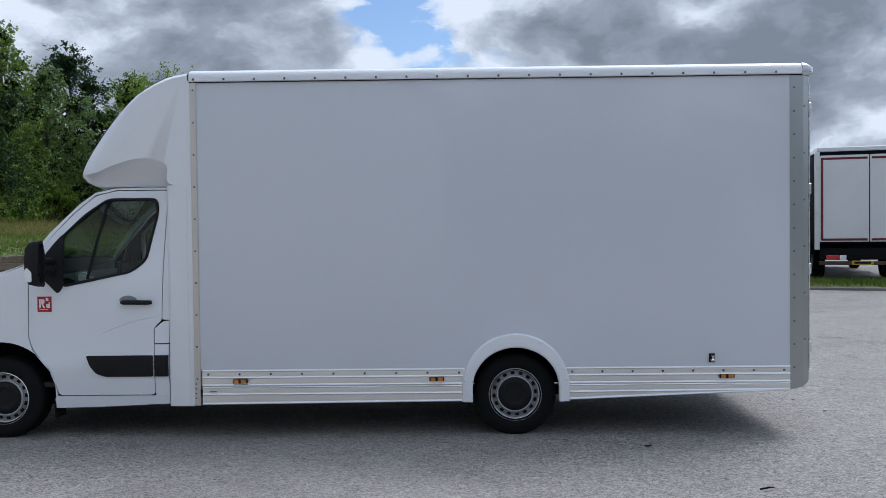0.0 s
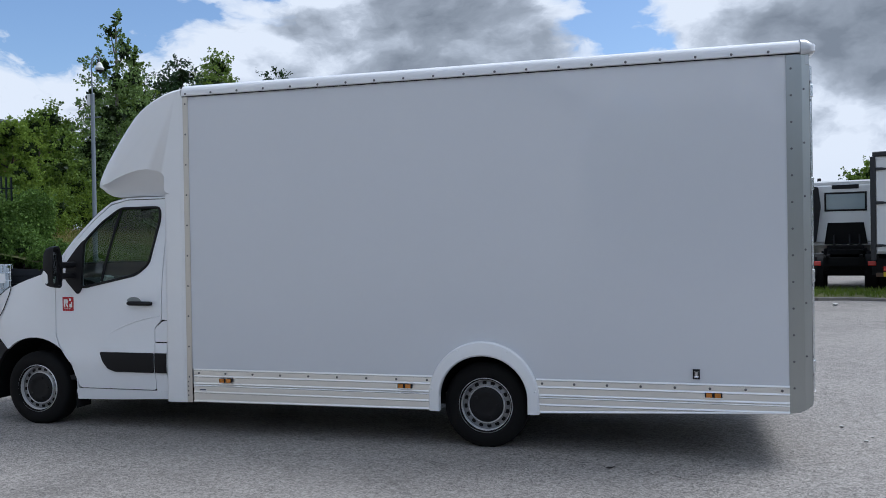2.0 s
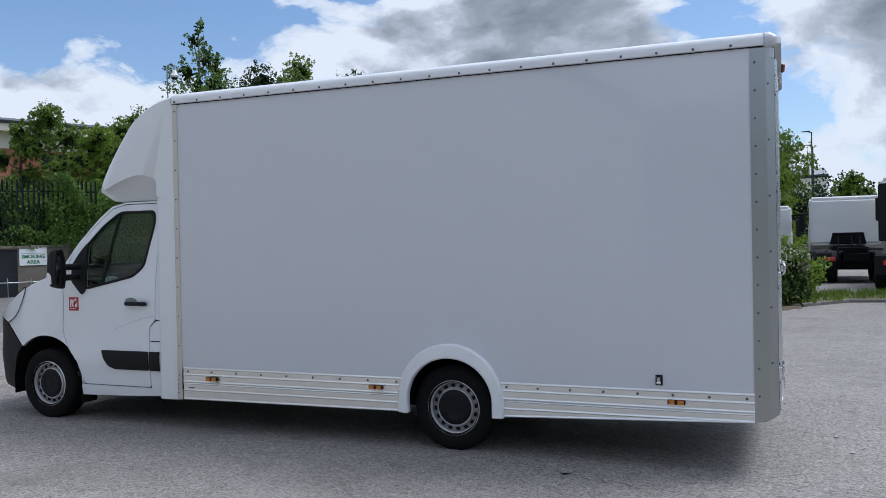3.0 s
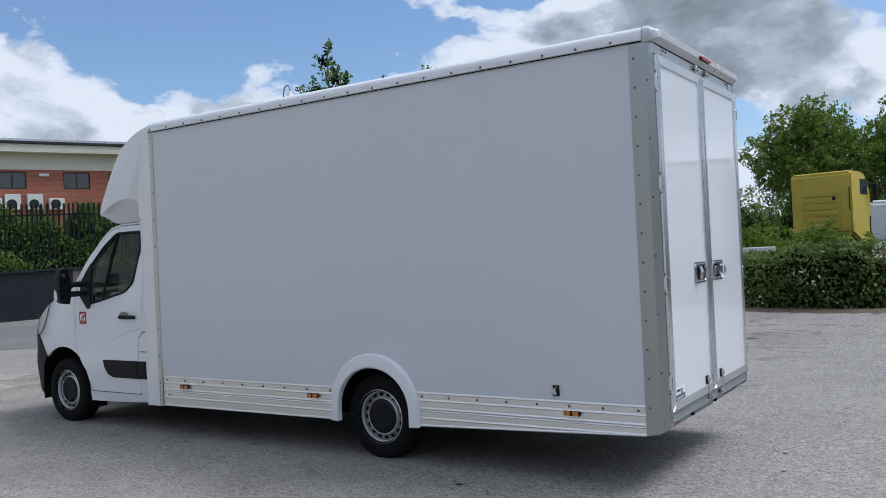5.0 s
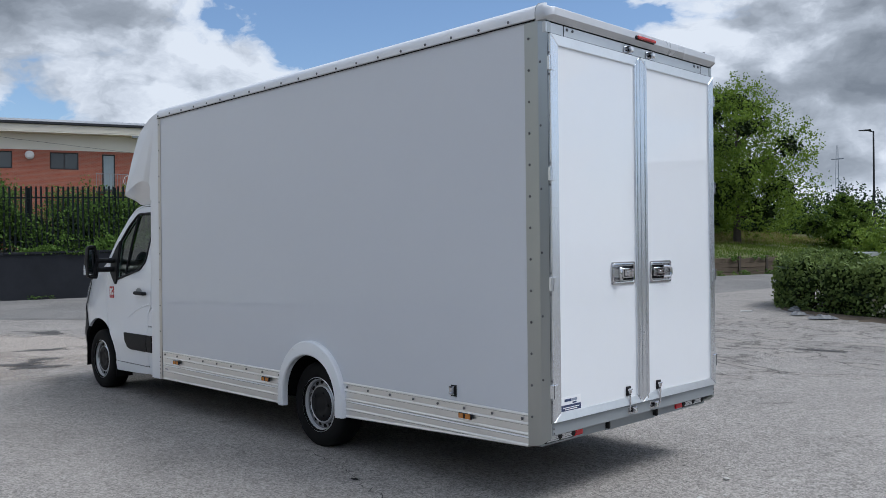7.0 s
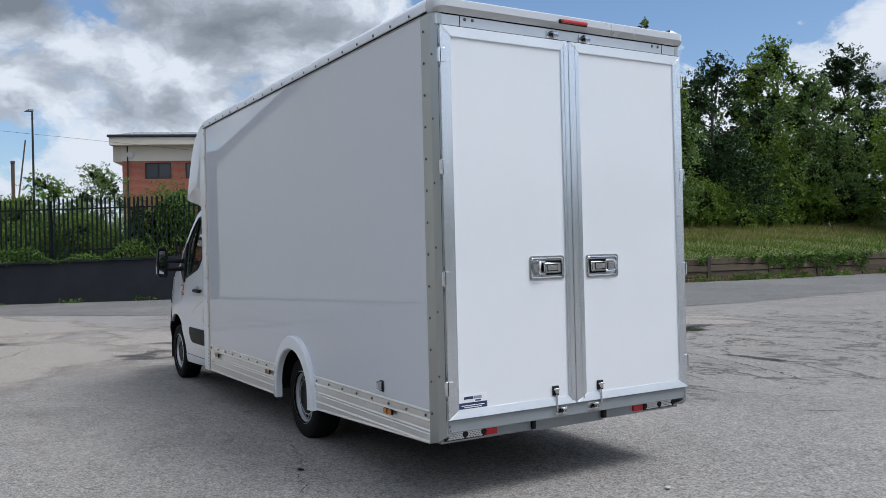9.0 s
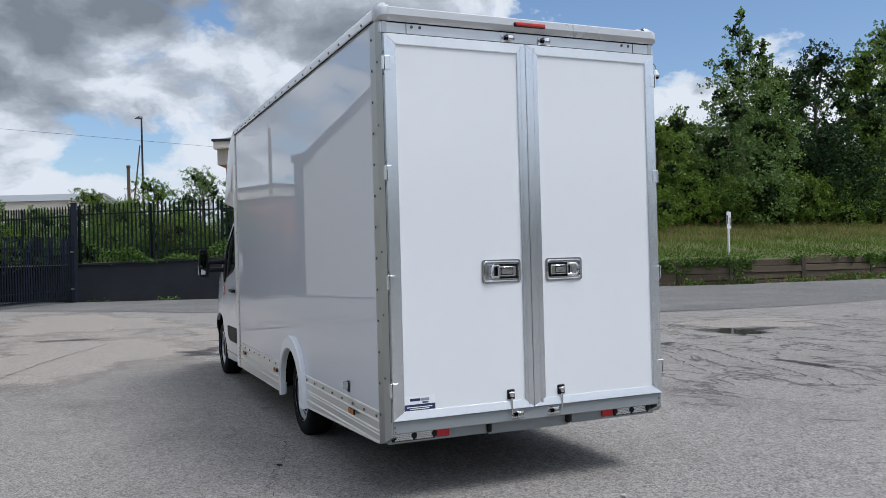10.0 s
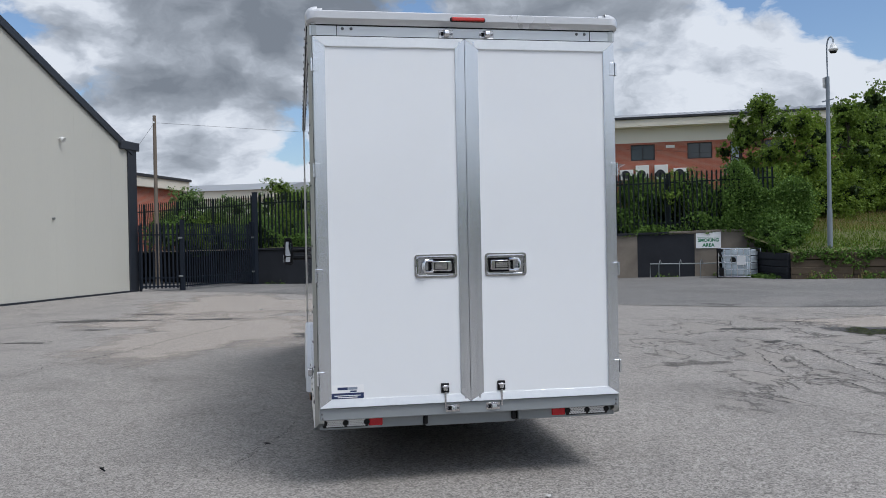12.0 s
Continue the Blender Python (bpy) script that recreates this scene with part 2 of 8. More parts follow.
def lens_material(name, tint, rough=0.15):
    return material(name, tint, rough, 0.0, spread=0.1, scale=180.0, stain=0.05, bump=0.25, bump_scale=260.0, coat=0.8)


ASPHALT = asphalt_material("worn_asphalt", (0.256, 0.237, 0.216))
ROAD = asphalt_material("road_asphalt", (0.158, 0.152, 0.144))
GRP = material("white_grp_panel", (0.685, 0.705, 0.745), 0.42, spread=0.02, scale=9.0, stain=0.03, coat=1.0, coat_rough=0.010, spec=0.2, rough_var=0.04)
DOORSKIN = material("white_door_skin", (0.76, 0.775, 0.79), 0.40, spread=0.02, scale=9.0, stain=0.04, coat=0.9, coat_rough=0.03, spec=0.2, rough_var=0.05)
PAINT = material("white_paint", (0.86, 0.88, 0.915), 0.22, spread=0.02, scale=12.0, stain=0.04, bump=0.01, bump_scale=4.0, coat=0.7, rough_var=0.06)
GELCOAT = material("white_gelcoat", (0.845, 0.855, 0.87), 0.30, spread=0.03, scale=8.0, stain=0.06, bump=0.02, bump_scale=5.0, coat=0.4)
ALU = material("mill_aluminium", (0.90, 0.90, 0.89), 0.34, 1.0, spread=0.10, scale=40.0, stain=0.18, stain_scale=2.0, stretch=(0.15, 1, 1), bump=0.03, bump_scale=120.0)
ALU_UP = material("upright_aluminium", (0.80, 0.83, 0.87), 0.25, 1.0, spread=0.10, scale=40.0, stain=0.20, stain_scale=2.0, stretch=(1, 1, 0.12), bump=0.03, bump_scale=120.0)
GALV = material("grey_galvanised_steel", (0.26, 0.275, 0.28), 0.33, 0.75, spread=0.06, scale=25.0, stain=0.14, stain_scale=3.0)
FRONTALU = material("brushed_strip_aluminium", (0.66, 0.635, 0.60), 0.40, 0.9, spread=0.08, scale=30.0, stain=0.14, stain_scale=2.0, stretch=(1, 1, 0.12))
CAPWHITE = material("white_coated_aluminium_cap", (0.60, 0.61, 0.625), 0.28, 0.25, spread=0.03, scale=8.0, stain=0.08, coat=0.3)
POSTALU = material("dull_post_aluminium", (0.46, 0.48, 0.475), 0.33, 1.0, spread=0.06, scale=25.0, stain=0.16, stain_scale=3.0, stretch=(1, 1, 0.2))
SILL = material("grey_sill_steel", (0.27, 0.29, 0.30), 0.45, 0.2, spread=0.06, scale=30.0, stain=0.15, stain_scale=4.0)
BRIGHT = material("polished_steel", (0.72, 0.72, 0.73), 0.14, 1.0, spread=0.05, scale=60.0, stain=0.12, stain_scale=9.0)
HEADER = material("streaked_header_steel", (0.62, 0.64, 0.65), 0.34, 0.7, spread=0.10, scale=20.0, stain=0.40, stain_scale=3.0, stretch=(1, 0.4, 1))
CHROME = material("bright_steel", (0.64, 0.64, 0.65), 0.20, 1.0, spread=0.05, scale=60.0, stain=0.12, stain_scale=9.0)
RIVET = material("rivet_steel", (0.16, 0.16, 0.17), 0.4, 0.6, per_object=0.3)
BLACK = material("black_plastic", (0.010, 0.010, 0.0115), 0.55, spread=0.2, scale=60.0, stain=0.2, bump=0.06, bump_scale=400.0, spec=0.3)
SEAM = material("dark_gap", (0.010, 0.010, 0.011), 0.8, spec=0.15)
RUBBER = material("tyre_rubber", (0.0095, 0.0095, 0.010), 0.75, spread=0.2, scale=30.0, stain=0.45, stain_scale=4.0, bump=0.08, bump_scale=90.0, spec=0.15)
RIM = material("silver_wheel_paint", (0.72, 0.72, 0.73), 0.32, 0.45, spread=0.06, scale=40.0, stain=0.18, stain_scale=8.0)
RIMDISC = material("dull_wheel_steel", (0.28, 0.28, 0.285), 0.38, 0.5, spread=0.06, scale=40.0, stain=0.25, stain_scale=8.0)
GLASS = glass_material("tinted_window", (0.50, 0.58, 0.53))
FARGLASS = material("office_window_glass", (0.03, 0.04, 0.045), 0.06, spread=0.05, stain=0.2, coat=0.6, per_object=0.5)
MIRROR = material("mirror_silver", (0.85, 0.86, 0.87), 0.03, 1.0, spread=0.01, stain=0.02)
AMBER = lens_material("amber_lens", (0.55, 0.20, 0.02))
REDLENS = lens_material("red_lens", (0.50, 0.018, 0.012))
CLEAR = lens_material("clear_lens", (0.90, 0.91, 0.92), 0.10)
TAILLENS = material("silvered_tail_lens", (0.78, 0.79, 0.80), 0.22, 0.3, spread=0.04, stain=0.06, coat=0.6)
REFLECT = material("red_reflector", (0.52, 0.006, 0.014), 0.22, spread=0.05, scale=90.0, coat=0.3)
TRIM = material("cabin_trim", (0.030, 0.031, 0.034), 0.7, spread=0.15, scale=40.0, bump=0.05)
SEATCLOTH = material("seat_cloth", (0.05, 0.052, 0.06), 0.9, spread=0.25, scale=90.0, bump=0.1, bump_scale=300.0)
RED = material("red_vinyl", (0.42, 0.012, 0.022), 0.35)
WHITEVINYL = material("white_vinyl", (0.80, 0.80, 0.80), 0.35)
NAVY = material("navy_print", (0.02, 0.035, 0.10), 0.4)
GREYPRINT = material("grey_print", (0.25, 0.28, 0.34), 0.5)
GREENPRINT = material("green_print", (0.01, 0.17, 0.07), 0.5)
SCREEN = material("screen_glass", (0.25, 0.30, 0.33), 0.1)
UNDER = material("underbody_black", (0.006, 0.006, 0.0065), 0.7, stain=0.3, spec=0.15)


from mathutils.geometry import delaunay_2d_cdt


# ---- building blocks ----
def part(name, bm, mat, parent=None, label="", smooth=False):
    """Links a bmesh as ONE mesh object, under a thing or under a part."""
    mesh = bpy.data.meshes.new(name)
    bm.to_mesh(mesh)
    bm.free()
    mesh.materials.append(mat)
    if smooth:
        mesh.shade_smooth()
        mesh.set_sharp_from_angle(angle=radians(38))
    ob = new(name, mesh)
    if parent is not None:
        ob.parent = parent
    if label:
        ob["label"] = label
    return ob


def thing(name, at, label, category, group="", turn=0.0):
    ob = new(name)
    ob.empty_display_size = 0.3
    ob.matrix_basis = pose(*at, 0, 0, turn)
    return tagged(ob, label, category, group)


def tidy(bm):
    bmesh.ops.recalc_face_normals(bm, faces=bm.faces)
    return bm


def box(x0, x1, y0, y1, z0, z1, bevel=0.0, bm=None, seg=1):
    made = bmesh.new()
    r = bmesh.ops.create_cube(made, size=1.0)
    for v in r["verts"]:
        v.co = Vector(((x0 + x1) / 2 + v.co.x * (x1 - x0), (y0 + y1) / 2 + v.co.y * (y1 - y0), (z0 + z1) / 2 + v.co.z * (z1 - z0)))
    if bevel:
        bmesh.ops.bevel(made, geom=made.edges[:], offset=bevel, segments=seg, affect="EDGES", clamp_overlap=True)
    return merge(bm, made)


def merge(bm, made):
    if bm is None:
        return made
    mesh = bpy.data.meshes.new("scratch")
    made.to_mesh(mesh)
    made.free()
    bm.from_mesh(mesh)
    bpy.data.meshes.remove(mesh)
    return bm


def rod(p0, p1, r0, r1=None, seg=12, bm=None, bevel=0.0):
    """A tapered bar from p0 to p1."""
    p0, p1 = Vector(p0), Vector(p1)
    made = bmesh.new()
    bmesh.ops.create_cone(made, cap_ends=True, segments=seg, radius1=r0, radius2=r0 if r1 is None else r1, depth=(p1 - p0).length)
    if bevel:
        bmesh.ops.bevel(made, geom=[e for e in made.edges if all(len(f.verts) > 4 for f in e.link_faces[:1]) or any(len(f.verts) > 4 for f in e.link_faces)],
                        offset=bevel, segments=2, affect="EDGES", clamp_overlap=True)
    turn = (p1 - p0).to_track_quat("Z", "Y").to_matrix().to_4x4()
    bmesh.ops.transform(made, matrix=Matrix.Translation((p0 + p1) / 2) @ turn, verts=made.verts)
    return merge(bm, made)


def tube(points, radii, seg=8, bm=None, closed=False):
    """A bar that follows points; radii is one number or one per point."""
    pts = [Vector(p) for p in points]
    if isinstance(radii, (int, float)):
        radii = [radii] * len(pts)
    made = bmesh.new()
    rings = []
    count = len(pts)
    for i, p in enumerate(pts):
        a = pts[(i - 1) % count] if (closed or i) else p
        b = pts[(i + 1) % count] if (closed or i < count - 1) else p
        way = (b - a).normalized()
        side = way.orthogonal().normalized() if not rings else (last - way * last.dot(way)).normalized()
        last = side
        up = way.cross(side)
        rings.append([made.verts.new(p + radii[i] * (math.cos(k * math.tau / seg) * side + math.sin(k * math.tau / seg) * up)) for k in range(seg)])
    for i in range(count if closed else count - 1):
        a, b = rings[i], rings[(i + 1) % count]
        for k in range(seg):
            made.faces.new((a[k], a[(k + 1) % seg], b[(k + 1) % seg], b[k]))
    if not closed:
        made.faces.new(rings[0][::-1])
        made.faces.new(rings[-1])
    return merge(bm, tidy(made))


def prism(poly, axis, a0, a1, bevel=0.0, bm=None, seg=1):
    """A polygon in the two other axes, drawn out along axis from a0 to a1."""
    def at(p, a):
        return {"x": (a, p[0], p[1]), "y": (p[0], a, p[1]), "z": (p[0], p[1], a)}[axis]
    made = bmesh.new()
    lo = [made.verts.new(at(p, a0)) for p in poly]
    hi = [made.verts.new(at(p, a1)) for p in poly]
    made.faces.new(lo)
    made.faces.new(hi[::-1])
    for i in range(len(poly)):
        j = (i + 1) % len(poly)
        made.faces.new((lo[j], lo[i], hi[i], hi[j]))
    tidy(made)
    if bevel:
        bmesh.ops.bevel(made, geom=made.edges[:], offset=bevel, segments=seg, affect="EDGES", clamp_overlap=True)
    return merge(bm, made)


def lathe(profile, centre, seg=40, bm=None):
    """Spins (radius, y) pairs round an axle along y through centre."""
    made = bmesh.new()
    rings = []
    for r, y in profile:
        if r < 1e-5:
            rings.append([made.verts.new((centre[0], centre[1] + y, centre[2]))])
        else:
            rings.append([made.verts.new((centre[0] + r * math.cos(k * math.tau / seg), centre[1] + y, centre[2] + r * math.sin(k * math.tau / seg))) for k in range(seg)])
    for a, b in zip(rings, rings[1:]):
        for k in range(seg):
            q = (k + 1) % seg
            vs = [a[k % len(a)], a[q % len(a)], b[q % len(b)], b[k % len(b)]]
            vs = [v for i, v in enumerate(vs) if v not in vs[:i]]
            if len(vs) > 2:
                made.faces.new(vs)
    return merge(bm, tidy(made))


def rounded(poly, radius, steps=4):
    """The polygon with its corners rounded off."""
    out = []
    count = len(poly)
    for i in range(count):
        p, a, b = Vector(poly[i]), Vector(poly[i - 1]), Vector(poly[(i + 1) % count])
        r = min(radius, (a - p).length * 0.45, (b - p).length * 0.45)
        s, e = p + (a - p).normalized() * r, p + (b - p).normalized() * r
        for k in range(steps + 1):
            f = k / steps
            out.append(tuple((1 - f) ** 2 * s + 2 * f * (1 - f) * p + f * f * e))
    return out


def spline(points, steps=4, closed=False):
    """A smooth line through points of any dimension."""
    pts = [Vector(p) for p in points]
    count = len(pts)
    out = []
    for i in range(count if closed else count - 1):
        p0 = pts[(i - 1) % count] if (closed or i) else pts[i]
        p1, p2 = pts[i], pts[(i + 1) % count]
        p3 = pts[(i + 2) % count] if (closed or i + 2 < count) else p2
        for k in range(steps):
            f = k / steps
            out.append(0.5 * (2 * p1 + (p2 - p0) * f + (2 * p0 - 5 * p1 + 4 * p2 - p3) * f * f + (3 * p1 - p0 - 3 * p2 + p3) * f ** 3))
    if not closed:
        out.append(pts[-1])
    return [tuple(p) for p in out]


def inside(p, poly):
    x, y = p
    hit = False
    for (x0, y0), (x1, y1) in zip(poly, poly[1:] + poly[:1]):
        if (y0 > y) != (y1 > y) and x < x0 + (y - y0) * (x1 - x0) / (y1 - y0):
            hit = not hit
    return hit


def skin(poly, place, inward, holes=(), step=0.08, depth=0.02, bm=None):
    """A sheet with the outline poly and holes, laid on the surface place(a, b), with its edges turned in by the vector inward(a, b) * depth."""
    pts, edges = [], []

    def ring(line):
        start = len(pts)
        dense = []
        for (x0, y0), (x1, y1) in zip(line, line[1:] + line[:1]):
            k = max(1, int(math.hypot(x1 - x0, y1 - y0) / step))
            dense += [(x0 + (x1 - x0) * i / k, y0 + (y1 - y0) * i / k) for i in range(k)]
        pts.extend(dense)
        edges.extend((start + i, start + (i + 1) % len(dense)) for i in range(len(dense)))
        return dense
    lines = [ring(list(poly))] + [ring(list(h)) for h in holes]
    xs, ys = [p[0] for p in lines[0]], [p[1] for p in lines[0]]
    border = np.array([p for line in lines for p in line])
    x = min(xs) + step * 0.5
    while x < max(xs):
        y = min(ys) + step * 0.5
        while y < max(ys):
            if np.min(np.hypot(border[:, 0] - x, border[:, 1] - y)) > step * 0.45 and inside((x, y), lines[0]) and not any(inside((x, y), h) for h in lines[1:]):
                pts.append((x, y))
            y += step
        x += step
    vs, _, fs, *_ = delaunay_2d_cdt([Vector(p) for p in pts], edges, [], 0, 1e-5)
    made = bmesh.new()
    verts = [made.verts.new(place(v.x, v.y)) for v in vs]
    flat = {verts[i]: (v.x, v.y) for i, v in enumerate(vs)}
    for f in fs:
        c = (sum(vs[i].x for i in f) / 3, sum(vs[i].y for i in f) / 3)
        if inside(c, lines[0]) and not any(inside(c, h) for h in lines[1:]):
            made.faces.new([verts[i] for i in f])
    for v in [v for v in made.verts if not v.link_faces]:
        flat.pop(v, None)
        made.verts.remove(v)
    rim = [e for e in made.edges if len(e.link_faces) == 1]
    if depth:
        old = {v for e in rim for v in e.verts}
        low = {v: made.verts.new(v.co + Vector(inward(*flat[v])) * depth) for v in old}
        for e in rim:
            a, b = e.verts
            made.faces.new((a, b, low[b], low[a]))
    return merge(bm, tidy(made))


def scatter_mesh(name, quads, mat, parent=None, label=""):
    """One mesh from an array of loose quads, (count, 4, 3)."""
    count = len(quads)
    mesh = bpy.data.meshes.new(name)
    mesh.vertices.add(count * 4)
    mesh.vertices.foreach_set("co", np.ascontiguousarray(quads, dtype=np.float32).ravel())
    mesh.loops.add(count * 4)
    mesh.loops.foreach_set("vertex_index", np.arange(count * 4, dtype=np.int32))
    mesh.polygons.add(count)
    mesh.polygons.foreach_set("loop_start", np.arange(0, count * 4, 4, dtype=np.int32))
    mesh.update(calc_edges=True)
    mesh.materials.append(mat)
    ob = new(name, mesh)
    ob["kind"] = "stuff"
    if parent is not None:
        ob.parent = parent
    if label:
        ob["label"] = label
    return ob


def leaf_quads(points, size, rng, spread=0.45, flat=0.0):
    """A pointed leaf, as a quad, at each point, turned at random."""
    count = len(points)
    a = rng.normal(size=(count, 3))
    a[:, 2] = a[:, 2] * (1 - flat) - 0.25
    a /= np.linalg.norm(a, axis=1)[:, None]
    b = np.cross(a, rng.normal(size=(count, 3)))
    b /= np.linalg.norm(b, axis=1)[:, None] + 1e-9
    s = size * rng.uniform(0.6, 1.3, size=(count, 1))
    w = spread * rng.uniform(0.7, 1.2, size=(count, 1))
    p = np.asarray(points)
    return np.stack([p, p + s * (0.5 * a + w * b), p + s * a, p + s * (0.5 * a - w * b)], axis=1)


# ---- the large structure ----
def lot_height(x, y):
    """The yard rises gently beyond the van."""
    t = min(12.0, max(0.0, y - 12.0))
    return 0.015 * t * min(1.0, t / 2.0 + 0.2)


def sheet(xs, ys, height):
    bm = bmesh.new()
    grid = [[bm.verts.new((x, y, height(x, y))) for x in xs] for y in ys]
    for r0, r1 in zip(grid, grid[1:]):
        for i in range(len(xs) - 1):
            bm.faces.new((r0[i], r0[i + 1], r1[i + 1], r1[i]))
    return bm


near = [-60 + 1.0 * i for i in range(121)]
far = [-2500, -900, -400, -200, -110]
ground = part("ground", sheet(far + near + [-v for v in far[::-1]], far + near + [-v for v in far[::-1]], lot_height), ASPHALT, smooth=True)
tagged(ground, "worn grey asphalt yard with cracks and damp patches", "ground", kind="structure")

# directions of the boundary wall and the office block behind it
RUN = Vector((0.38, 0.925, 0.0)).normalized()
OUT = Vector((RUN.y, -RUN.x, 0.0))
RUN_TURN = math.degrees(math.atan2(RUN.y, RUN.x))
WALL_AT = Vector((-26.9, 5.4, 0.0))

CONCRETE = material("stained_concrete", (0.175, 0.152, 0.124), 0.85, spread=0.3, scale=14.0, stain=1.1, stain_scale=0.9, bump=0.25, bump_scale=30.0)
DARKWALL = material("black_painted_render", (0.022, 0.024, 0.029), 0.7, spread=0.25, scale=6.0, stain=0.9, stain_scale=1.1, bump=0.2, bump_scale=25.0, spec=0.2)
SOIL = material("soil", (0.11, 0.085, 0.06), 0.95, spread=0.4, scale=9.0, stain=0.4, bump=0.6, bump_scale=18.0)
GRASSGROUND = material("rough_turf", (0.115, 0.12, 0.045), 0.95, spread=0.5, scale=12.0, stain=0.6, stain_scale=0.6, bump=0.5, bump_scale=22.0)
TIMBER = material("weathered_sleeper", (0.098, 0.074, 0.050), 0.85, spread=0.45, scale=12.0, stain=0.9, stain_scale=1.4, stretch=(1, 1, 5), bump=0.35, bump_scale=24.0, per_object=0.35)
DARKTIMBER = material("dark_post_wood", (0.062, 0.050, 0.040), 0.85, spread=0.35, scale=12.0, stain=0.7, stain_scale=2.2, bump=0.35, bump_scale=24.0)
KERB = material("concrete_kerb", (0.20, 0.185, 0.165), 0.85, spread=0.2, scale=20.0, stain=0.4, bump=0.2, bump_scale=40.0, per_object=0.2)
FENCEPAINT = material("dark_green_fence_paint", (0.007, 0.012, 0.013), 0.5, spread=0.15, scale=10.0, stain=0.3, per_object=0.3, spec=0.2)
GATEPAINT = material("blue_grey_gate_paint", (0.010, 0.014, 0.022), 0.5, spread=0.12, scale=10.0, stain=0.25, per_object=0.2, spec=0.2)
CREAMPANEL = material("pale_render_cladding", (0.50, 0.487, 0.43), 0.6, spread=0.06, scale=20.0, stain=0.12, stain_scale=0.4, stretch=(1, 1, 0.2), bump=0.08, bump_scale=30.0)
FLASHING = material("anthracite_flashing", (0.024, 0.028, 0.036), 0.4, spread=0.08, scale=8.0, stain=0.2)
CREAM = material("cream_fascia", (0.66, 0.62, 0.52), 0.6, spread=0.05, stain=0.12, stain_scale=0.5)
BEIGE = material("beige_cladding", (0.70, 0.67, 0.58), 0.65, spread=0.06, stain=0.14, stain_scale=0.4)
ROOFING = material("grey_standing_seam_roof", (0.30, 0.31, 0.32), 0.45, 0.2, spread=0.08, stain=0.2, stain_scale=0.4)
FRAMEDARK = material("dark_window_frame", (0.02, 0.021, 0.024), 0.4)
ACWHITE = material("air_unit_white", (0.68, 0.68, 0.66), 0.5, stain=0.2)


def brick_material():
    mat = bpy.data.materials.new("red_brickwork")
    mat.use_nodes = True
    n = Nodes(mat.node_tree)
    at = n.add("ShaderNodeTexCoord").outputs["Object"]
    sep = n.add("ShaderNodeSeparateXYZ", {0: at})
    flat = n.add("ShaderNodeCombineXYZ", {0: n.math("ADD", sep.outputs[0], sep.outputs[1]), 1: sep.outputs[2], 2: 0.0}).outputs[0]
    b = n.add("ShaderNodeTexBrick", {"Vector": flat, "Color1": (0.33, 0.085, 0.046, 1), "Color2": (0.42, 0.125, 0.070, 1), "Mortar": (0.34, 0.23, 0.18, 1),
                                     "Scale": 1.0, "Mortar Size": 0.008, "Brick Width": 0.225, "Row Height": 0.075})
    col = n.mix(n.math("MULTIPLY", n.noise(at, 0.7, 4.0), 0.28), b.outputs[0], (0.20, 0.07, 0.05))
    bsdf = n.add("ShaderNodeBsdfPrincipled", {"Base Color": col, "Roughness": 0.85, "Normal": n.bump(b.outputs[1], -0.4, 0.006)})
    n.add("ShaderNodeOutputMaterial", {0: bsdf.outputs[0]})
    return mat


BRICK = brick_material()


def along(origin, run, s, off=0.0, z=0.0):
    out = Vector((run.y, -run.x, 0.0))
    p = origin + run * s + out * off
    return (p.x, p.y, z)


def on_line(name, origin, turn, label, category, kind=""):
    ob = thing(name, tuple(origin), label, category, turn=turn)
    if kind:
        ob["kind"] = kind
    return ob


# boundary retaining wall: local x along it, local y away from the yard
wall_west = on_line("wall_west", WALL_AT, RUN_TURN, "black-painted retaining wall with peeling paint and a concrete coping", "wall", "structure")
WALL_LEN = 21.0


def wall_top(s):
    return 1.47 + 0.021 * s


def local_box(s0, s1, t0, t1, z0, z1, tilt=0.0, bevel=0.0, bm=None):
    """A box along a line whose top rises by tilt from s0 to s1."""
    made = box(s0, s1, t0, t1, z0, z1, bevel)
    for v in made.verts:
        if v.co.z > (z0 + z1) / 2:
            v.co.z += tilt * (v.co.x - s0) / (s1 - s0)
    return merge(bm, made)


part("render_face", local_box(0, 14.6, 0.0, 0.25, -0.3, wall_top(0) - 0.07, tilt=wall_top(14.6) - wall_top(0)), DARKWALL, wall_west)
part("concrete_face", local_box(14.6, WALL_LEN, 0.003, 0.25, -0.3, wall_top(14.6) - 0.07, tilt=wall_top(WALL_LEN) - wall_top(14.6)), CONCRETE, wall_west, "bare stained concrete end of the wall")
part("paint_patch", local_box(15.36, 17.41, -0.004, 0.003, 0.1, wall_top(15.3) - 0.08), DARKWALL, wall_west, "black paint patch round the sign")
for i in range(14):
    s0 = i * 1.5
    s1 = s0 + 1.49
    part("coping", local_box(s0, s1, -0.05, 0.30, wall_top(s0) - 0.07, wall_top(s0), tilt=wall_top(s1) - wall_top(s0), bevel=0.012), CONCRETE if s0 > 15 else DARKWALL, wall_west)

# raised ground behind the wall, up to the office block
bank = on_line("embankment", WALL_AT, RUN_TURN, "planted embankment behind the retaining wall", "bank", "structure")
part("soil", sheet([-30, -14, -6, 0.0, 5, 10, 15, 21], [0.24, 1, 2, 3, 5, 9, 40],
                   lambda s, t: (wall_top(max(0.0, s)) - 0.06 + 0.05 * min(t, 4.0)) if s > -0.5 else 1.4), SOIL, bank)

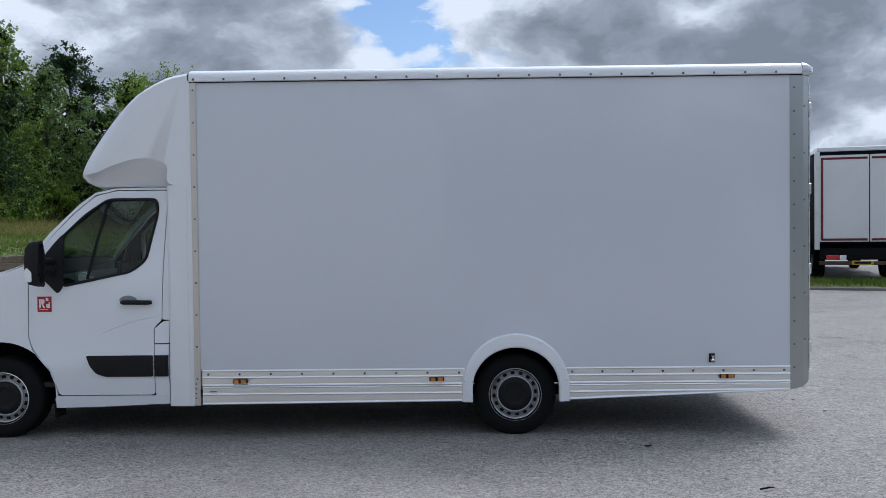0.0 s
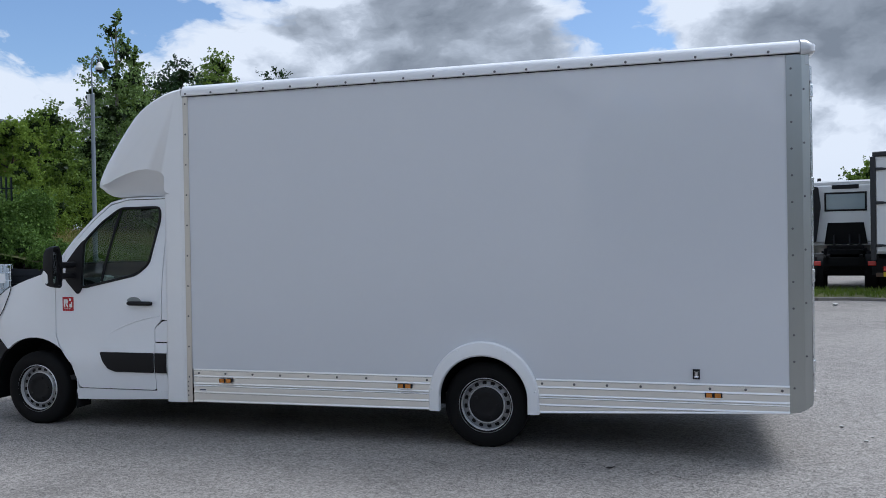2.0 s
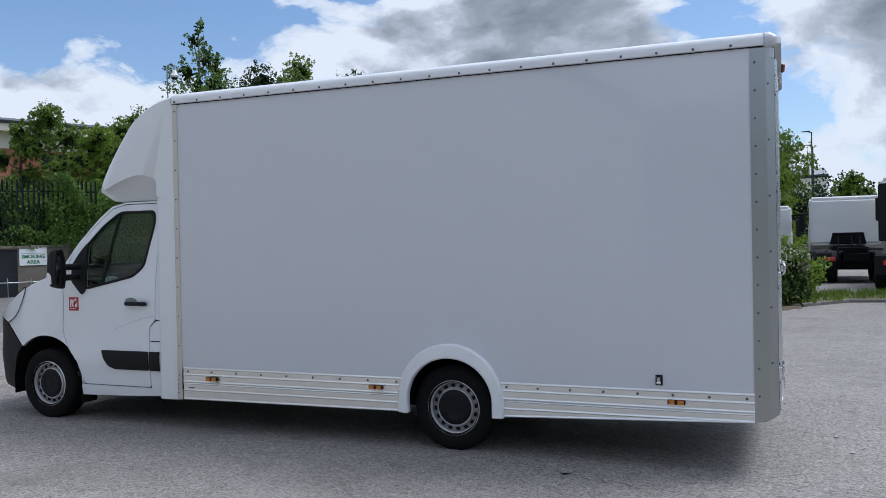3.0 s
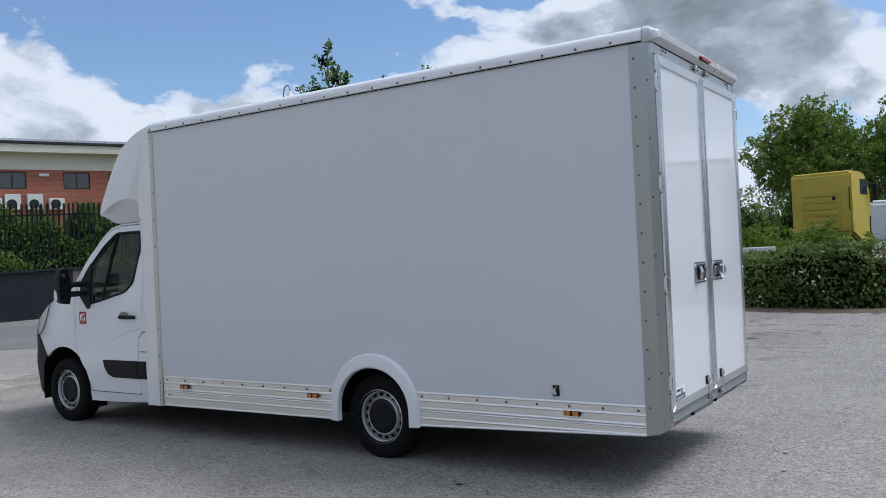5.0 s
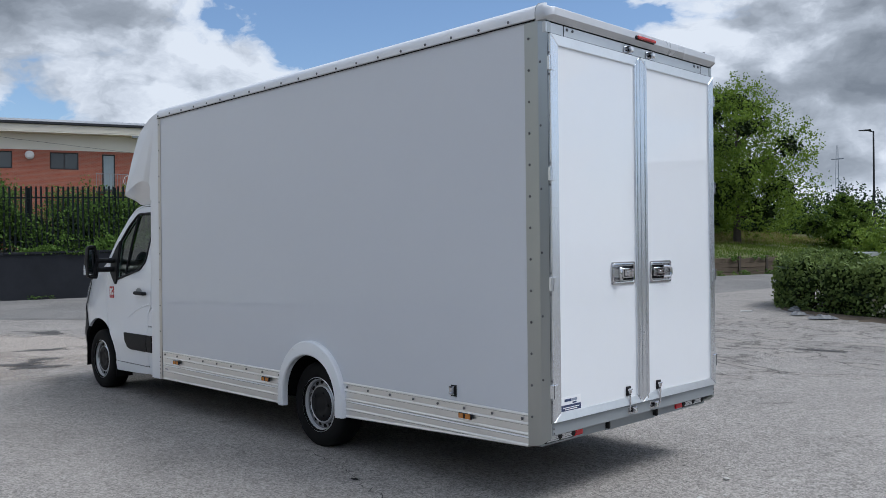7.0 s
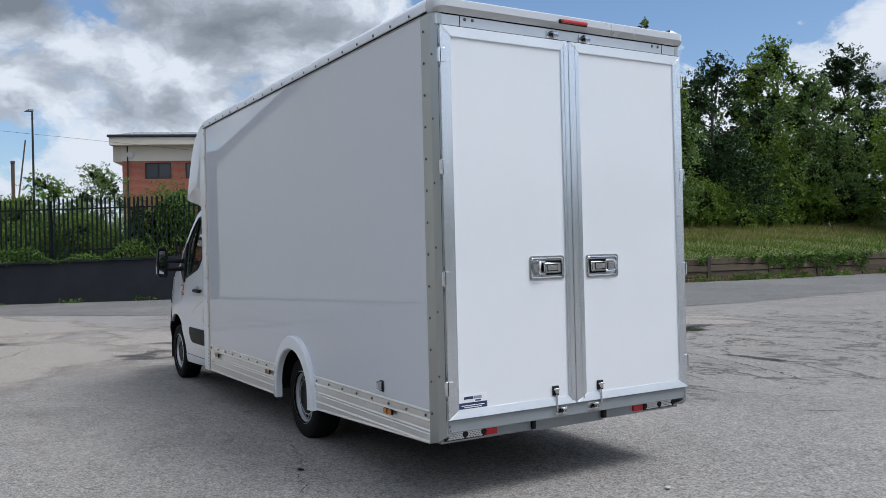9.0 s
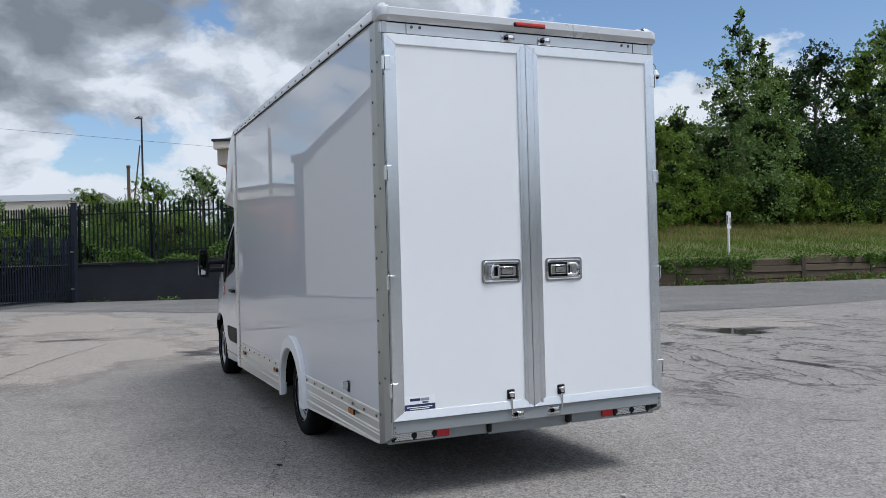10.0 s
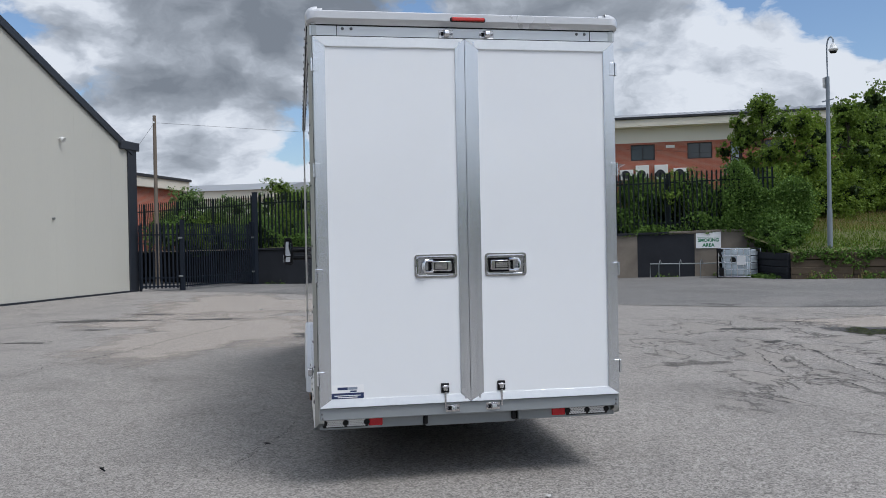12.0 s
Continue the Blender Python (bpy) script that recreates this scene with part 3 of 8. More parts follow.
# side wall of the entrance, turning away beside the gate
ENTRY = Vector((-0.755, -0.655, 0.0))
wall_entry = on_line("wall_entry", WALL_AT, math.degrees(math.atan2(ENTRY.y, ENTRY.x)), "low dark retaining wall beside the entrance gate", "wall", "structure")
part("render_face", local_box(0.0, 16.0, -0.25, 0.0, -0.3, 1.42), DARKWALL, wall_entry)


# ---- palisade fence ----
def pale_mesh(height, width=0.068):
    bm = prism([(-width / 2, 0), (width / 2, 0), (width / 2, height - 0.07), (width * 0.28, height), (0, height - 0.04), (-width * 0.28, height), (-width / 2, height - 0.07)], "y", -0.004, 0.004)
    for v in bm.verts:
        v.co.y += 0.016 * (1 - (2 * v.co.x / width) ** 2)
    mesh = bpy.data.meshes.new("pale")
    bm.to_mesh(mesh)
    bm.free()
    return mesh


def palisade(name, origin, turn, length, base, height, paint, label, spacing=0.165, posts=2.75, rise=0.0, category="fence"):
    fence = on_line(name, origin, turn, label, category)
    mesh = pale_mesh(height)
    mesh.materials.append(paint)
    count = int(length / spacing)
    for i in range(count):
        s = (i + 0.5) * spacing
        ob = new("pale", mesh)
        ob.parent = fence
        ob.matrix_basis = pose(s, -0.03, base + rise * s, 0, 0.6 * math.sin(i * 7.1), 0)
    for f in (0.16, 0.82):
        part("rail", local_box(0, length, 0.0, 0.05, base + f * height - 0.025, base + f * height + 0.025, bevel=0.004), paint, fence)
        for v in fence.children[-1].data.vertices:
            v.co.z += rise * v.co.x
    k = 0.0
    while k <= length + 0.01:
        part("post", box(k - 0.05, k + 0.05, 0.05, 0.12, base - 0.25 + rise * k, base + height * 0.97 + rise * k, 0.006), paint, fence)
        k += posts
    return fence


palisade("palisade_fence", Vector((WALL_AT.x, WALL_AT.y, 0)) - OUT * 0.35, RUN_TURN, 20.3, wall_top(0) + 0.02, 2.28, FENCEPAINT,
         "dark green steel palisade fence on the wall, overgrown with ivy", rise=0.018)
palisade("palisade_fence", WALL_AT + Vector((-0.25, -0.05, 0)), math.degrees(math.atan2(ENTRY.y, ENTRY.x)), 9.0, 1.42, 2.3, FENCEPAINT,
         "dark green steel palisade fence along the entrance road", rise=0.0)
corner_post = thing("fence_post", (WALL_AT.x, WALL_AT.y - 0.02, 0), "heavy dark steel corner post where the fence meets the gate", "post")
part("shaft", box(-0.11, 0.11, -0.11, 0.11, 0, 3.78, 0.01), GATEPAINT, corner_post)
part("cap", box(-0.12, 0.12, -0.12, 0.12, 3.78, 3.80, 0.005), GATEPAINT, corner_post)

GATE_A, GATE_B, GATE_C = Vector((-23.25, 1.45, 0)), Vector((-23.2, 2.95, 0)), Vector((-26.75, 5.25, 0))


def gate(a, b, label):
    d = b - a
    g = palisade("gate", a, math.degrees(math.atan2(d.y, d.x)), d.length, 0.10, 2.38, GATEPAINT, label, spacing=0.138, posts=99, category="gate")
    part("post", box(d.length - 0.08, d.length + 0.08, -0.08, 0.08, 0, 2.58, 0.01), GATEPAINT, g)
    part("rail", box(0, d.length, 0.0, 0.06, 0.14, 0.20, 0.005), GATEPAINT, g)
    part("hinge", box(d.length - 0.14, d.length + 0.02, -0.10, -0.05, 1.9, 1.96, 0.008), GALV, g)
    part("hinge", box(d.length - 0.14, d.length + 0.02, -0.10, -0.05, 0.5, 0.56, 0.008), GALV, g)
    return g


gate(GATE_A, GATE_B, "narrow blue-grey steel palisade gate leaf, shut")
gate(GATE_B, GATE_C, "wide blue-grey steel palisade gate leaf, shut")

# ---- warehouse with a pale gable ----
GABLE_AT = Vector((-23.3, 1.2, 0.0))
GABLE_RUN = Vector((0.932, -0.362, 0.0)).normalized()
GT = math.degrees(math.atan2(GABLE_RUN.y, GABLE_RUN.x))
warehouse = thing("warehouse", tuple(GABLE_AT), "warehouse with a pale clad gable and anthracite roof edging", "building", turn=GT)
EAVE, PITCH, HALF = 4.95, 0.47, 12.5
gable_poly = [(0.25, -0.2), (2 * HALF, -0.2), (2 * HALF, EAVE), (HALF, EAVE + PITCH * HALF), (0.25, EAVE + PITCH * 0.25)]
part("wall", prism(gable_poly, "y", -0.30, 0.0), CREAMPANEL, warehouse)
part("back_wall", prism(gable_poly, "y", -25.3, -25.0), CREAMPANEL, warehouse)
part("side_wall", box(0.0, 0.25, -25.0, -0.3, -0.2, EAVE), CREAMPANEL, warehouse)
part("side_wall", box(2 * HALF - 0.25, 2 * HALF, -25.0, -0.3, -0.2, EAVE), CREAMPANEL, warehouse)
top = EAVE + PITCH * HALF
for a, b in (((0.0, EAVE), (HALF, top)), ((2 * HALF, EAVE), (HALF, top))):
    part("roof", prism([(a[0], a[1] + 0.05), (b[0], b[1] + 0.05), (b[0], b[1] + 0.20), (a[0], a[1] + 0.20)], "y", -25.4, 0.0), ROOFING, warehouse)
    part("verge_trim", prism([(a[0], a[1] + 0.0), (b[0], b[1] + 0.0), (b[0], b[1] + 0.26), (a[0], a[1] + 0.26)], "y", 0.002, 0.09), FLASHING, warehouse)
part("corner_column", box(-0.28, 0.25, -0.45, 0.06, -0.2, 5.12, 0.01), FLASHING, warehouse)
part("gutter_end", box(-0.40, 0.75, -0.55, 0.12, 5.12, 5.42, 0.015), FLASHING, warehouse)
part("base_rail", box(0.25, 2 * HALF, 0.0, 0.05, -0.05, 0.06), FLASHING, warehouse)
for i in range(24):
    part("panel_joint", box(0.25 + i, 0.2525 + i, 0.0, 0.001, 0.06, EAVE + PITCH * min(i, 2 * HALF - i)), CREAMPANEL, warehouse)
lampy = part("wall_light", rod((4.0, 0.0, 5.09), (4.0, 0.11, 5.09), 0.03), ACWHITE, warehouse)
part("lamp_head", rod((4.0, 0.08, 5.10), (4.0, 0.17, 5.03), 0.055, 0.085), ACWHITE, warehouse)
part("tap", rod((4.4, 0.0, 2.55), (4.4, 0.08, 2.55), 0.035), GALV, warehouse)

# ---- office block on the embankment ----
BLOCK_AT = Vector((-50.0, 14.0, 0.0))
office = thing("office_block", tuple(BLOCK_AT), "two-storey red brick office block with cream fascia and grey metal roof", "building", turn=RUN_TURN)
LEN = 36.0
holes = []
windows = [(2.2, 3.85), (4.75, 6.35), (8.4, 10.0), (16.05, 17.6), (19.65, 21.2), (24.4, 26.0), (28.0, 29.6), (32.5, 34.1)]
doors = [(11.35, 12.1), (14.0, 14.75), (22.3, 23.05)]
for a, b in windows:
    holes.append([(a, 6.72), (b, 6.72), (b, 7.76), (a, 7.76)])
for a, b in doors:
    holes.append([(a, 5.45), (b, 5.45), (b, 7.72), (a, 7.72)])
part("brick_wall", skin([(0.8, 1.0), (LEN, 1.0), (LEN, 7.88), (0.8, 7.88)], lambda s, z: (s, 0.0, z), lambda s, z: (0, 1, 0), holes, step=1.2, depth=0.18), BRICK, office)
part("end_wall", box(0.8, 1.1, 0.18, 18.0, 1.0, 7.88), BRICK, office)
part("cladding_band", box(0.75, LEN, -0.02, 0.3, 7.88, 8.92), BEIGE, office)
part("fascia", box(0.17, LEN, -0.75, 0.3, 8.92, 9.34, 0.02), CREAM, office)
part("gutter", box(0.07, LEN, -0.85, -0.60, 9.34, 9.50, 0.02), FRAMEDARK, office)
part("soffit", box(0.17, LEN, -0.75, 0.0, 8.86, 8.92), BEIGE, office)
part("end_cladding", box(0.17, 0.75, 0.3, 18.0, 7.88, 9.34), CREAM, office)
roof = part("roof", prism([(-0.7, 9.44), (6.0, 10.62), (9.0, 10.62), (18.5, 9.44), (18.5, 9.36), (-0.7, 9.36)], "x", 0.1, LEN), ROOFING, office)
for i in range(78):
    part("seam", prism([(-0.66, 9.45), (6.0, 10.62), (6.0, 10.645), (-0.66, 9.475)], "x", 0.5 + i * 0.45, 0.525 + i * 0.45), ROOFING, roof)
for a, b in windows:
    w = part("window", box(a, b, 0.10, 0.16, 6.72, 6.80), FRAMEDARK, office)
    part("frame", box(a, b, 0.09, 0.16, 7.70, 7.76), FRAMEDARK, w)
    for m in (a + 0.03, (a + b) / 2, b - 0.03):
        part("frame", box(m - 0.04, m + 0.04, 0.088, 0.16, 6.80, 7.70), FRAMEDARK, w)
    for c, d in ((a + 0.07, (a + b) / 2 - 0.04), ((a + b) / 2 + 0.04, b - 0.07)):
        part("pane", box(c, d, 0.12, 0.13, 6.80, 7.70), FARGLASS, w)
# pale base colour stands in for bright sky mirrored in the panes
SKYGLASS = material("pale_sky_glass", (0.30, 0.36, 0.38), 0.1, spread=0.05, stain=0.3, coat=0.5)
for a, b in doors:
    d = part("balcony_door", box(a, b, 0.10, 0.16, 5.45, 5.55), FRAMEDARK, office)
    for m in (a + 0.03, b - 0.03):
        part("frame", box(m - 0.05, m + 0.05, 0.09, 0.16, 5.45, 7.72), FRAMEDARK, d)
    part("frame", box(a, b, 0.088, 0.16, 7.64, 7.72), FRAMEDARK, d)
    part("pane", box(a + 0.08, b - 0.08, 0.12, 0.13, 5.55, 7.64), SKYGLASS, d)
    bal = part("balcony", box(a - 0.35, b + 0.75, -0.80, -0.02, 5.25, 5.37), FRAMEDARK, office)
    for i in range(13):
        x = a - 0.33 + i * (b - a + 1.06) / 12
        part("baluster", box(x - 0.012, x + 0.012, -0.79, -0.765, 5.37, 6.42), GALV, bal)
    part("handrail", box(a - 0.35, b + 0.75, -0.80, -0.755, 6.42, 6.46), GALV, bal)
    part("hoop", tube([(b + 0.9, -0.6, 6.45), (b + 0.55, -0.6, 6.3), (b + 0.45, -0.6, 6.0), (b + 0.6, -0.6, 5.7), (b + 0.9, -0.6, 5.55)], 0.02), ACWHITE, bal)
for s in (15.35, 16.35, 17.55, 18.75):
    ac = part("air_unit", box(s, s + 0.85, -0.40, -0.04, 5.45, 6.12 + 0.25 * (s in (16.35, 17.55)), 0.015), ACWHITE, office)
    part("fan_grille", lathe([(0.0, 0.0), (0.26, 0.0), (0.28, -0.02), (0.28, 0.01)], (s + 0.36, -0.405, 5.78), 20), FRAMEDARK, ac)
part("wall_vent", box(18.3, 18.85, -0.05, 0.0, 7.48, 7.66, 0.01), ACWHITE, office)
for s, z in ((1.3, 8.30), (7.3, 7.55)):
    part("wall_dish", lathe([(0.0, -0.14), (0.16, -0.12), (0.26, -0.05), (0.26, 0.02)], (s, -0.02, z), 20), ACWHITE, office)
part("downpipe", rod((1.15, -0.07, 1.0), (1.15, -0.07, 8.9), 0.045), FRAMEDARK, office)
part("vent_cowl", box(13.1, 13.5, -0.72, -0.5, 8.72, 8.86), GALV, office)

# lower buildings beyond the entrance road
annex = thing("annex_building", (-46.0, -1.2, 0), "small brick building with a flat cream-edged roof", "building", turn=RUN_TURN)
part("wall", box(-9.0, -2.0, 0.0, 6.0, 0.0, 5.6), BRICK, annex)
part("fascia", box(-9.3, -1.65, -0.4, 6.3, 5.5, 6.15, 0.02), CREAM, annex)
part("roof_edge", box(-9.4, -1.55, -0.5, 6.4, 6.15, 6.32), FRAMEDARK, annex)
hall = thing("distant_hall", (-75.0, -8.0, 0), "pale distant hall with a shallow grey roof", "building", turn=RUN_TURN)
part("wall", box(-10, 13.5, 0, 14, 0, 6.0), BEIGE, hall)
part("fascia", box(-10.3, 14.0, -0.5, 14.5, 6.0, 6.75), CREAM, hall)
part("roof", prism([(-0.7, 6.75), (7, 7.9), (14.7, 6.75)], "x", -10.4, 14.2), ROOFING, hall)

# ---- timber retaining wall and grass bank ----
SLEEPER_LINE = [(-21.2, 23.3), (-16.4, 22.9), (-14.7, 26.2), (-13.9, 32.0), (-13.3, 40.0), (-12.4, 47.0)]
planter = thing("timber_retaining_wall", (0, 0, 0), "weathered timber sleeper retaining wall, overgrown in places", "wall")
planter["kind"] = "structure"
wobble = random.Random(77)
for (x0, y0), (x1, y1) in zip(SLEEPER_LINE, SLEEPER_LINE[1:]):
    length = math.hypot(x1 - x0, y1 - y0)
    turn = math.atan2(y1 - y0, x1 - x0)
    count = max(1, round(length / 2.4))
    for i in range(count):
        for row in range(4):
            m = pose(x0 + (x1 - x0) * (i + 0.5) / count, y0 + (y1 - y0) * (i + 0.5) / count, 0.20 + 0.235 * row, 0, 0, math.degrees(turn))
            half = length / count / 2 - 0.008
            ob = part("sleeper", box(-half, half, -0.10 + 0.012 * (row % 2), 0.12, -0.112, 0.112, 0.012), DARKWALL if x0 < -20 else TIMBER, planter)
            ob.matrix_basis = m @ pose(0, wobble.uniform(-0.02, 0.02), wobble.uniform(-0.012, 0.012), wobble.uniform(-5, 5), wobble.uniform(-0.5, 0.5), wobble.uniform(-0.6, 0.6))
        if wobble.random() < 0.45:
            continue
        ob = part("post", box(-0.09, 0.09, -0.14, -0.05, -0.2, 1.12, 0.012), DARKTIMBER, planter)
        ob.matrix_basis = pose(x0 + (x1 - x0) * i / count, y0 + (y1 - y0) * i / count, 0, 0, 0, math.degrees(turn))


def bank_edge(y):
    for (x0, y0), (x1, y1) in zip(SLEEPER_LINE[1:], SLEEPER_LINE[2:]):
        if y <= y1:
            return x0 + (x1 - x0) * (y - y0) / (y1 - y0)
    return SLEEPER_LINE[-1][0] + 0.11 * (y - 47.0)


def bank_height(d, y):
    return 1.06 + 1.35 * min(1.0, max(0.0, d / 9.0)) ** 0.9 + 0.05 * math.sin(y * 1.3 + d) + 0.10 * max(0.0, min(1.0, (d - 9) / 10))


bm = bmesh.new()
rows = []
for j in range(46):
    y = 22.95 + j * 1.1
    rows.append([bm.verts.new((bank_edge(y) - 0.06, y + (0.0 if j else 0.05), 0.1))] + [bm.verts.new((bank_edge(y) - 0.1 - d, y + (0.0 if j else 0.05), bank_height(d, y))) for d in (0, 0.4, 1, 2, 3.5, 5, 7, 9, 12, 20, 40)])
for a, b in zip(rows, rows[1:]):
    for i in range(len(a) - 1):
        bm.faces.new((a[i], a[i + 1], b[i + 1], b[i]))
grass_bank = part("grass_bank", tidy(bm), GRASSGROUND, smooth=True)
tagged(grass_bank, "rough grassy bank rising behind the timber wall", "bank", kind="structure")

# ---- lorry park: kerb, verge and concrete beyond ----
KERB_LINE = [(3.4, 20.6), (4.6, 22.0), (6.2, 22.2), (8.6, 21.3), (12.0, 20.4), (26.0, 19.4), (60.0, 18.0)]
kerb = thing("kerb", (0, 0, 0), "low grey concrete kerb, worn and mossy", "kerb")
kerb["kind"] = "structure"
dense = []
for (x0, y0), (x1, y1) in zip(KERB_LINE, KERB_LINE[1:]):
    k = max(1, round(math.hypot(x1 - x0, y1 - y0) / 0.92))
    dense += [(x0 + (x1 - x0) * i / k, y0 + (y1 - y0) * i / k) for i in range(k)]
for (x0, y0), (x1, y1) in zip(dense, dense[1:]):
    ob = part("kerb_stone", box(-math.hypot(x1 - x0, y1 - y0) / 2 + 0.004, math.hypot(x1 - x0, y1 - y0) / 2 - 0.004, -0.06, 0.07, -0.15, 0.075, 0.015), KERB, kerb)
    ob.matrix_basis = pose((x0 + x1) / 2, (y0 + y1) / 2, lot_height(0, (y0 + y1) / 2), 0, 0, math.degrees(math.atan2(y1 - y0, x1 - x0)))
bm = bmesh.new()
rows = [[bm.verts.new((x, y + dy, lot_height(0, y + dy) + dz)) for dy, dz in ((0.05, 0.065), (0.5, 0.11), (1.4, 0.09), (3.2, 0.01))] for x, y in dense]
for a, b in zip(rows, rows[1:]):
    for i in range(3):
        bm.faces.new((a[i], a[i + 1], b[i + 1], b[i]))
verge = part("verge", tidy(bm), GRASSGROUND, smooth=True)
tagged(verge, "narrow grass verge behind the kerb", "verge", kind="structure")


# ---- the box van: x runs from nose (-) to tail (+), y from its near side (-) to its far side (+) ----
van = thing("box_van", (0, 8.25, 0), "white low-floor box van with a rounded nose over the cab", "van")
SIDE, REAR = 1.013, 3.25
AXLE_F, AXLE_R, TYRE = -3.52, 0.815, 0.347


def flat_at(y):
    return lambda x, z: (x, y, z)


def arch(cx, cz, rx, rz, foot, steps=20, turn=1):
    pts = [(cx - rx, foot)] + [(cx - rx * math.cos(math.pi * k / steps), cz + rz * math.sin(math.pi * k / steps)) for k in range(steps + 1)] + [(cx + rx, foot)]
    return pts if turn > 0 else pts[::-1]


def vault(cx, cz, rx, rz, ya, yb, foot=0.22):
    """A half-round lining over a wheel, closed on its inner side."""
    bm = bmesh.new()
    line = arch(cx, cz, rx, rz, foot)
    a = [bm.verts.new((x, ya, z)) for x, z in line]
    b = [bm.verts.new((x, yb, z)) for x, z in line]
    for i in range(len(line) - 1):
        bm.faces.new((a[i], a[i + 1], b[i + 1], b[i]))
    mid = bm.verts.new((cx, ya, foot))
    for i in range(len(line) - 1):
        bm.faces.new((mid, a[i + 1], a[i]))
    return tidy(bm)


def rivet_mesh():
    bm = bmesh.new()
    bmesh.ops.create_uvsphere(bm, u_segments=8, v_segments=4, radius=0.0105)
    for v in bm.verts:
        v.co.y *= 0.55
    mesh = bpy.data.meshes.new("rivet")
    bm.to_mesh(mesh)
    bm.free()
    mesh.materials.append(RIVET)
    mesh.shade_smooth()
    return mesh


RIVETS = rivet_mesh()


def rivet(parent, x, y, z, turn=0.0, size=1.0):
    ob = new("rivet", RIVETS)
    ob.parent = parent
    ob.matrix_basis = pose(x, y, z, 0, 0, turn) @ Matrix.Scale(size, 4)


WHITESCREW = RIVETS.copy()
WHITESCREW.materials.clear()
WHITESCREW.materials.append(GELCOAT)


def screw(parent, x, y, z):
    ob = new("screw_cap", WHITESCREW)
    ob.parent = parent
    ob.matrix_basis = pose(x, y, z) @ Matrix.Scale(1.1, 4)


def body_side(s):
    """One side of the box: s is -1 for the near side, 1 for the far side."""
    y = s * SIDE
    inward = lambda x, z: (0, -s, 0)
    cut = arch(AXLE_R, 0.41, 0.40, 0.40, 0.575)
    poly = [(-1.83, 2.985), (-1.83, 0.575)] + cut + [(3.085, 0.575), (3.085, 2.985)]
    part("side_panel", skin(poly, flat_at(y), inward, step=0.3, depth=0.03), GRP, van, "plain white glossy GRP side panel")
    # corner extrusion at the front of the box
    post = part("front_post", prism([(-1.866, y + s * 0.001), (-1.814, y + s * 0.001), (-1.814, y + s * 0.007), (-1.822, y + s * 0.010), (-1.858, y + s * 0.010), (-1.866, y + s * 0.007)], "z", 0.28, 2.972), FRONTALU, van, "upright aluminium corner strip")
    for i in range(10):
        rivet(post, -1.840, y + s * 0.011, 2.904 - i * 0.2667, size=0.8)
    for dz in (0.34, 0.38, 0.42, 0.46):
        rivet(post, -1.852, y + s * 0.011, dz, size=0.7)
    part("fairing_edge", box(-1.90, -1.866, min(y, y + s * 0.005) - 0.02 * (s > 0), max(y, y + s * 0.005) + 0.02 * (s < 0), 0.275, 2.985, 0.002), GELCOAT, van)
    # roof rail
    rail_prof = [(y - s * 0.09, 2.970), (y + s * 0.006, 2.970), (y + s * 0.016, 2.978), (y + s * 0.018, 3.008), (y + s * 0.010, 3.040), (y - s * 0.012, 3.062), (y - s * 0.05, 3.074), (y - s * 0.09, 3.076)]
    rail = part("roof_rail", prism(rail_prof, "x", -1.87, 3.182), GELCOAT, van, "rounded white roof edge rail", smooth=True)
    for i in range(20):
        rivet(rail, 2.967 - i * 0.2525, y + s * 0.019, 2.992)
    part("drip_line", box(-1.87, 3.182, y + s * 0.010 - 0.003, y + s * 0.010 + 0.003, 2.965, 2.971), SEAM, van)
    # moulded corner: the rail's section swept round from the side to the back
    cx, cy = 3.292 - 0.075, y + s * (0.018 - 0.075)
    bm = bmesh.new()
    rings = []
    for k in range(9):
        a = radians(-6 + k * 102 / 8)
        ring = []
        low = (0, 0.08, 0.25, 0.5, 0.75, 0.92, 1.0, 1.0, 1.0)[k]
        for (inset, z), (inset_low, z_low) in zip(((0.055, 2.958), (0.006, 2.960), (-0.001, 2.970), (-0.003, 3.006), (0.004, 3.040), (0.022, 3.062), (0.045, 3.074), (0.074, 3.078)),
                                                  ((0.042, 2.957), (0.008, 2.982), (0.001, 2.987), (0.000, 3.029), (0.005, 3.035), (0.020, 3.039), (0.045, 3.043), (0.074, 3.048))):
            r = 0.075 - inset - (inset_low - inset) * low
            z += (z_low - z) * low
            ring.append(bm.verts.new((cx + math.sin(a) * r - (0.03 if k == 0 else 0), cy + s * math.cos(a) * r, z)))
        rings.append(ring)
    for a, b in zip(rings, rings[1:]):
        for i in range(7):
            bm.faces.new((a[i], a[i + 1], b[i + 1], b[i]))
    bm.faces.new(rings[0])
    bm.faces.new(rings[-1])
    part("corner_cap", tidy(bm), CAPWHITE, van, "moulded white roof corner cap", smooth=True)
    part("cap_seam", prism([(y - s * 0.02, 3.0), (y + s * 0.0195, 2.96), (y + s * 0.0205, 3.01), (y + s * 0.012, 3.047), (y - s * 0.012, 3.0715), (y - s * 0.05, 3.0825)], "x", 3.182, 3.186), SILL, van)
    # rear corner post, wrapped round from the side to the back
    plan = [(3.085, y), (3.085, y + s * 0.005), (3.190, y + s * 0.006), (3.196, y + s * 0.004), (3.243, y - s * 0.016), (3.246, y - s * 0.020), (3.246, y - s * 0.05), (3.085, y - s * 0.05)]
    post_bm = prism(plan, "z", 0.372, 2.962)
    for v in post_bm.verts:
        if v.co.z < 1.0:
            v.co.z += 0.7 * max(0.0, v.co.x - 3.15)
    post = part("rear_post", post_bm, POSTALU, van, "grey aluminium rear corner post")
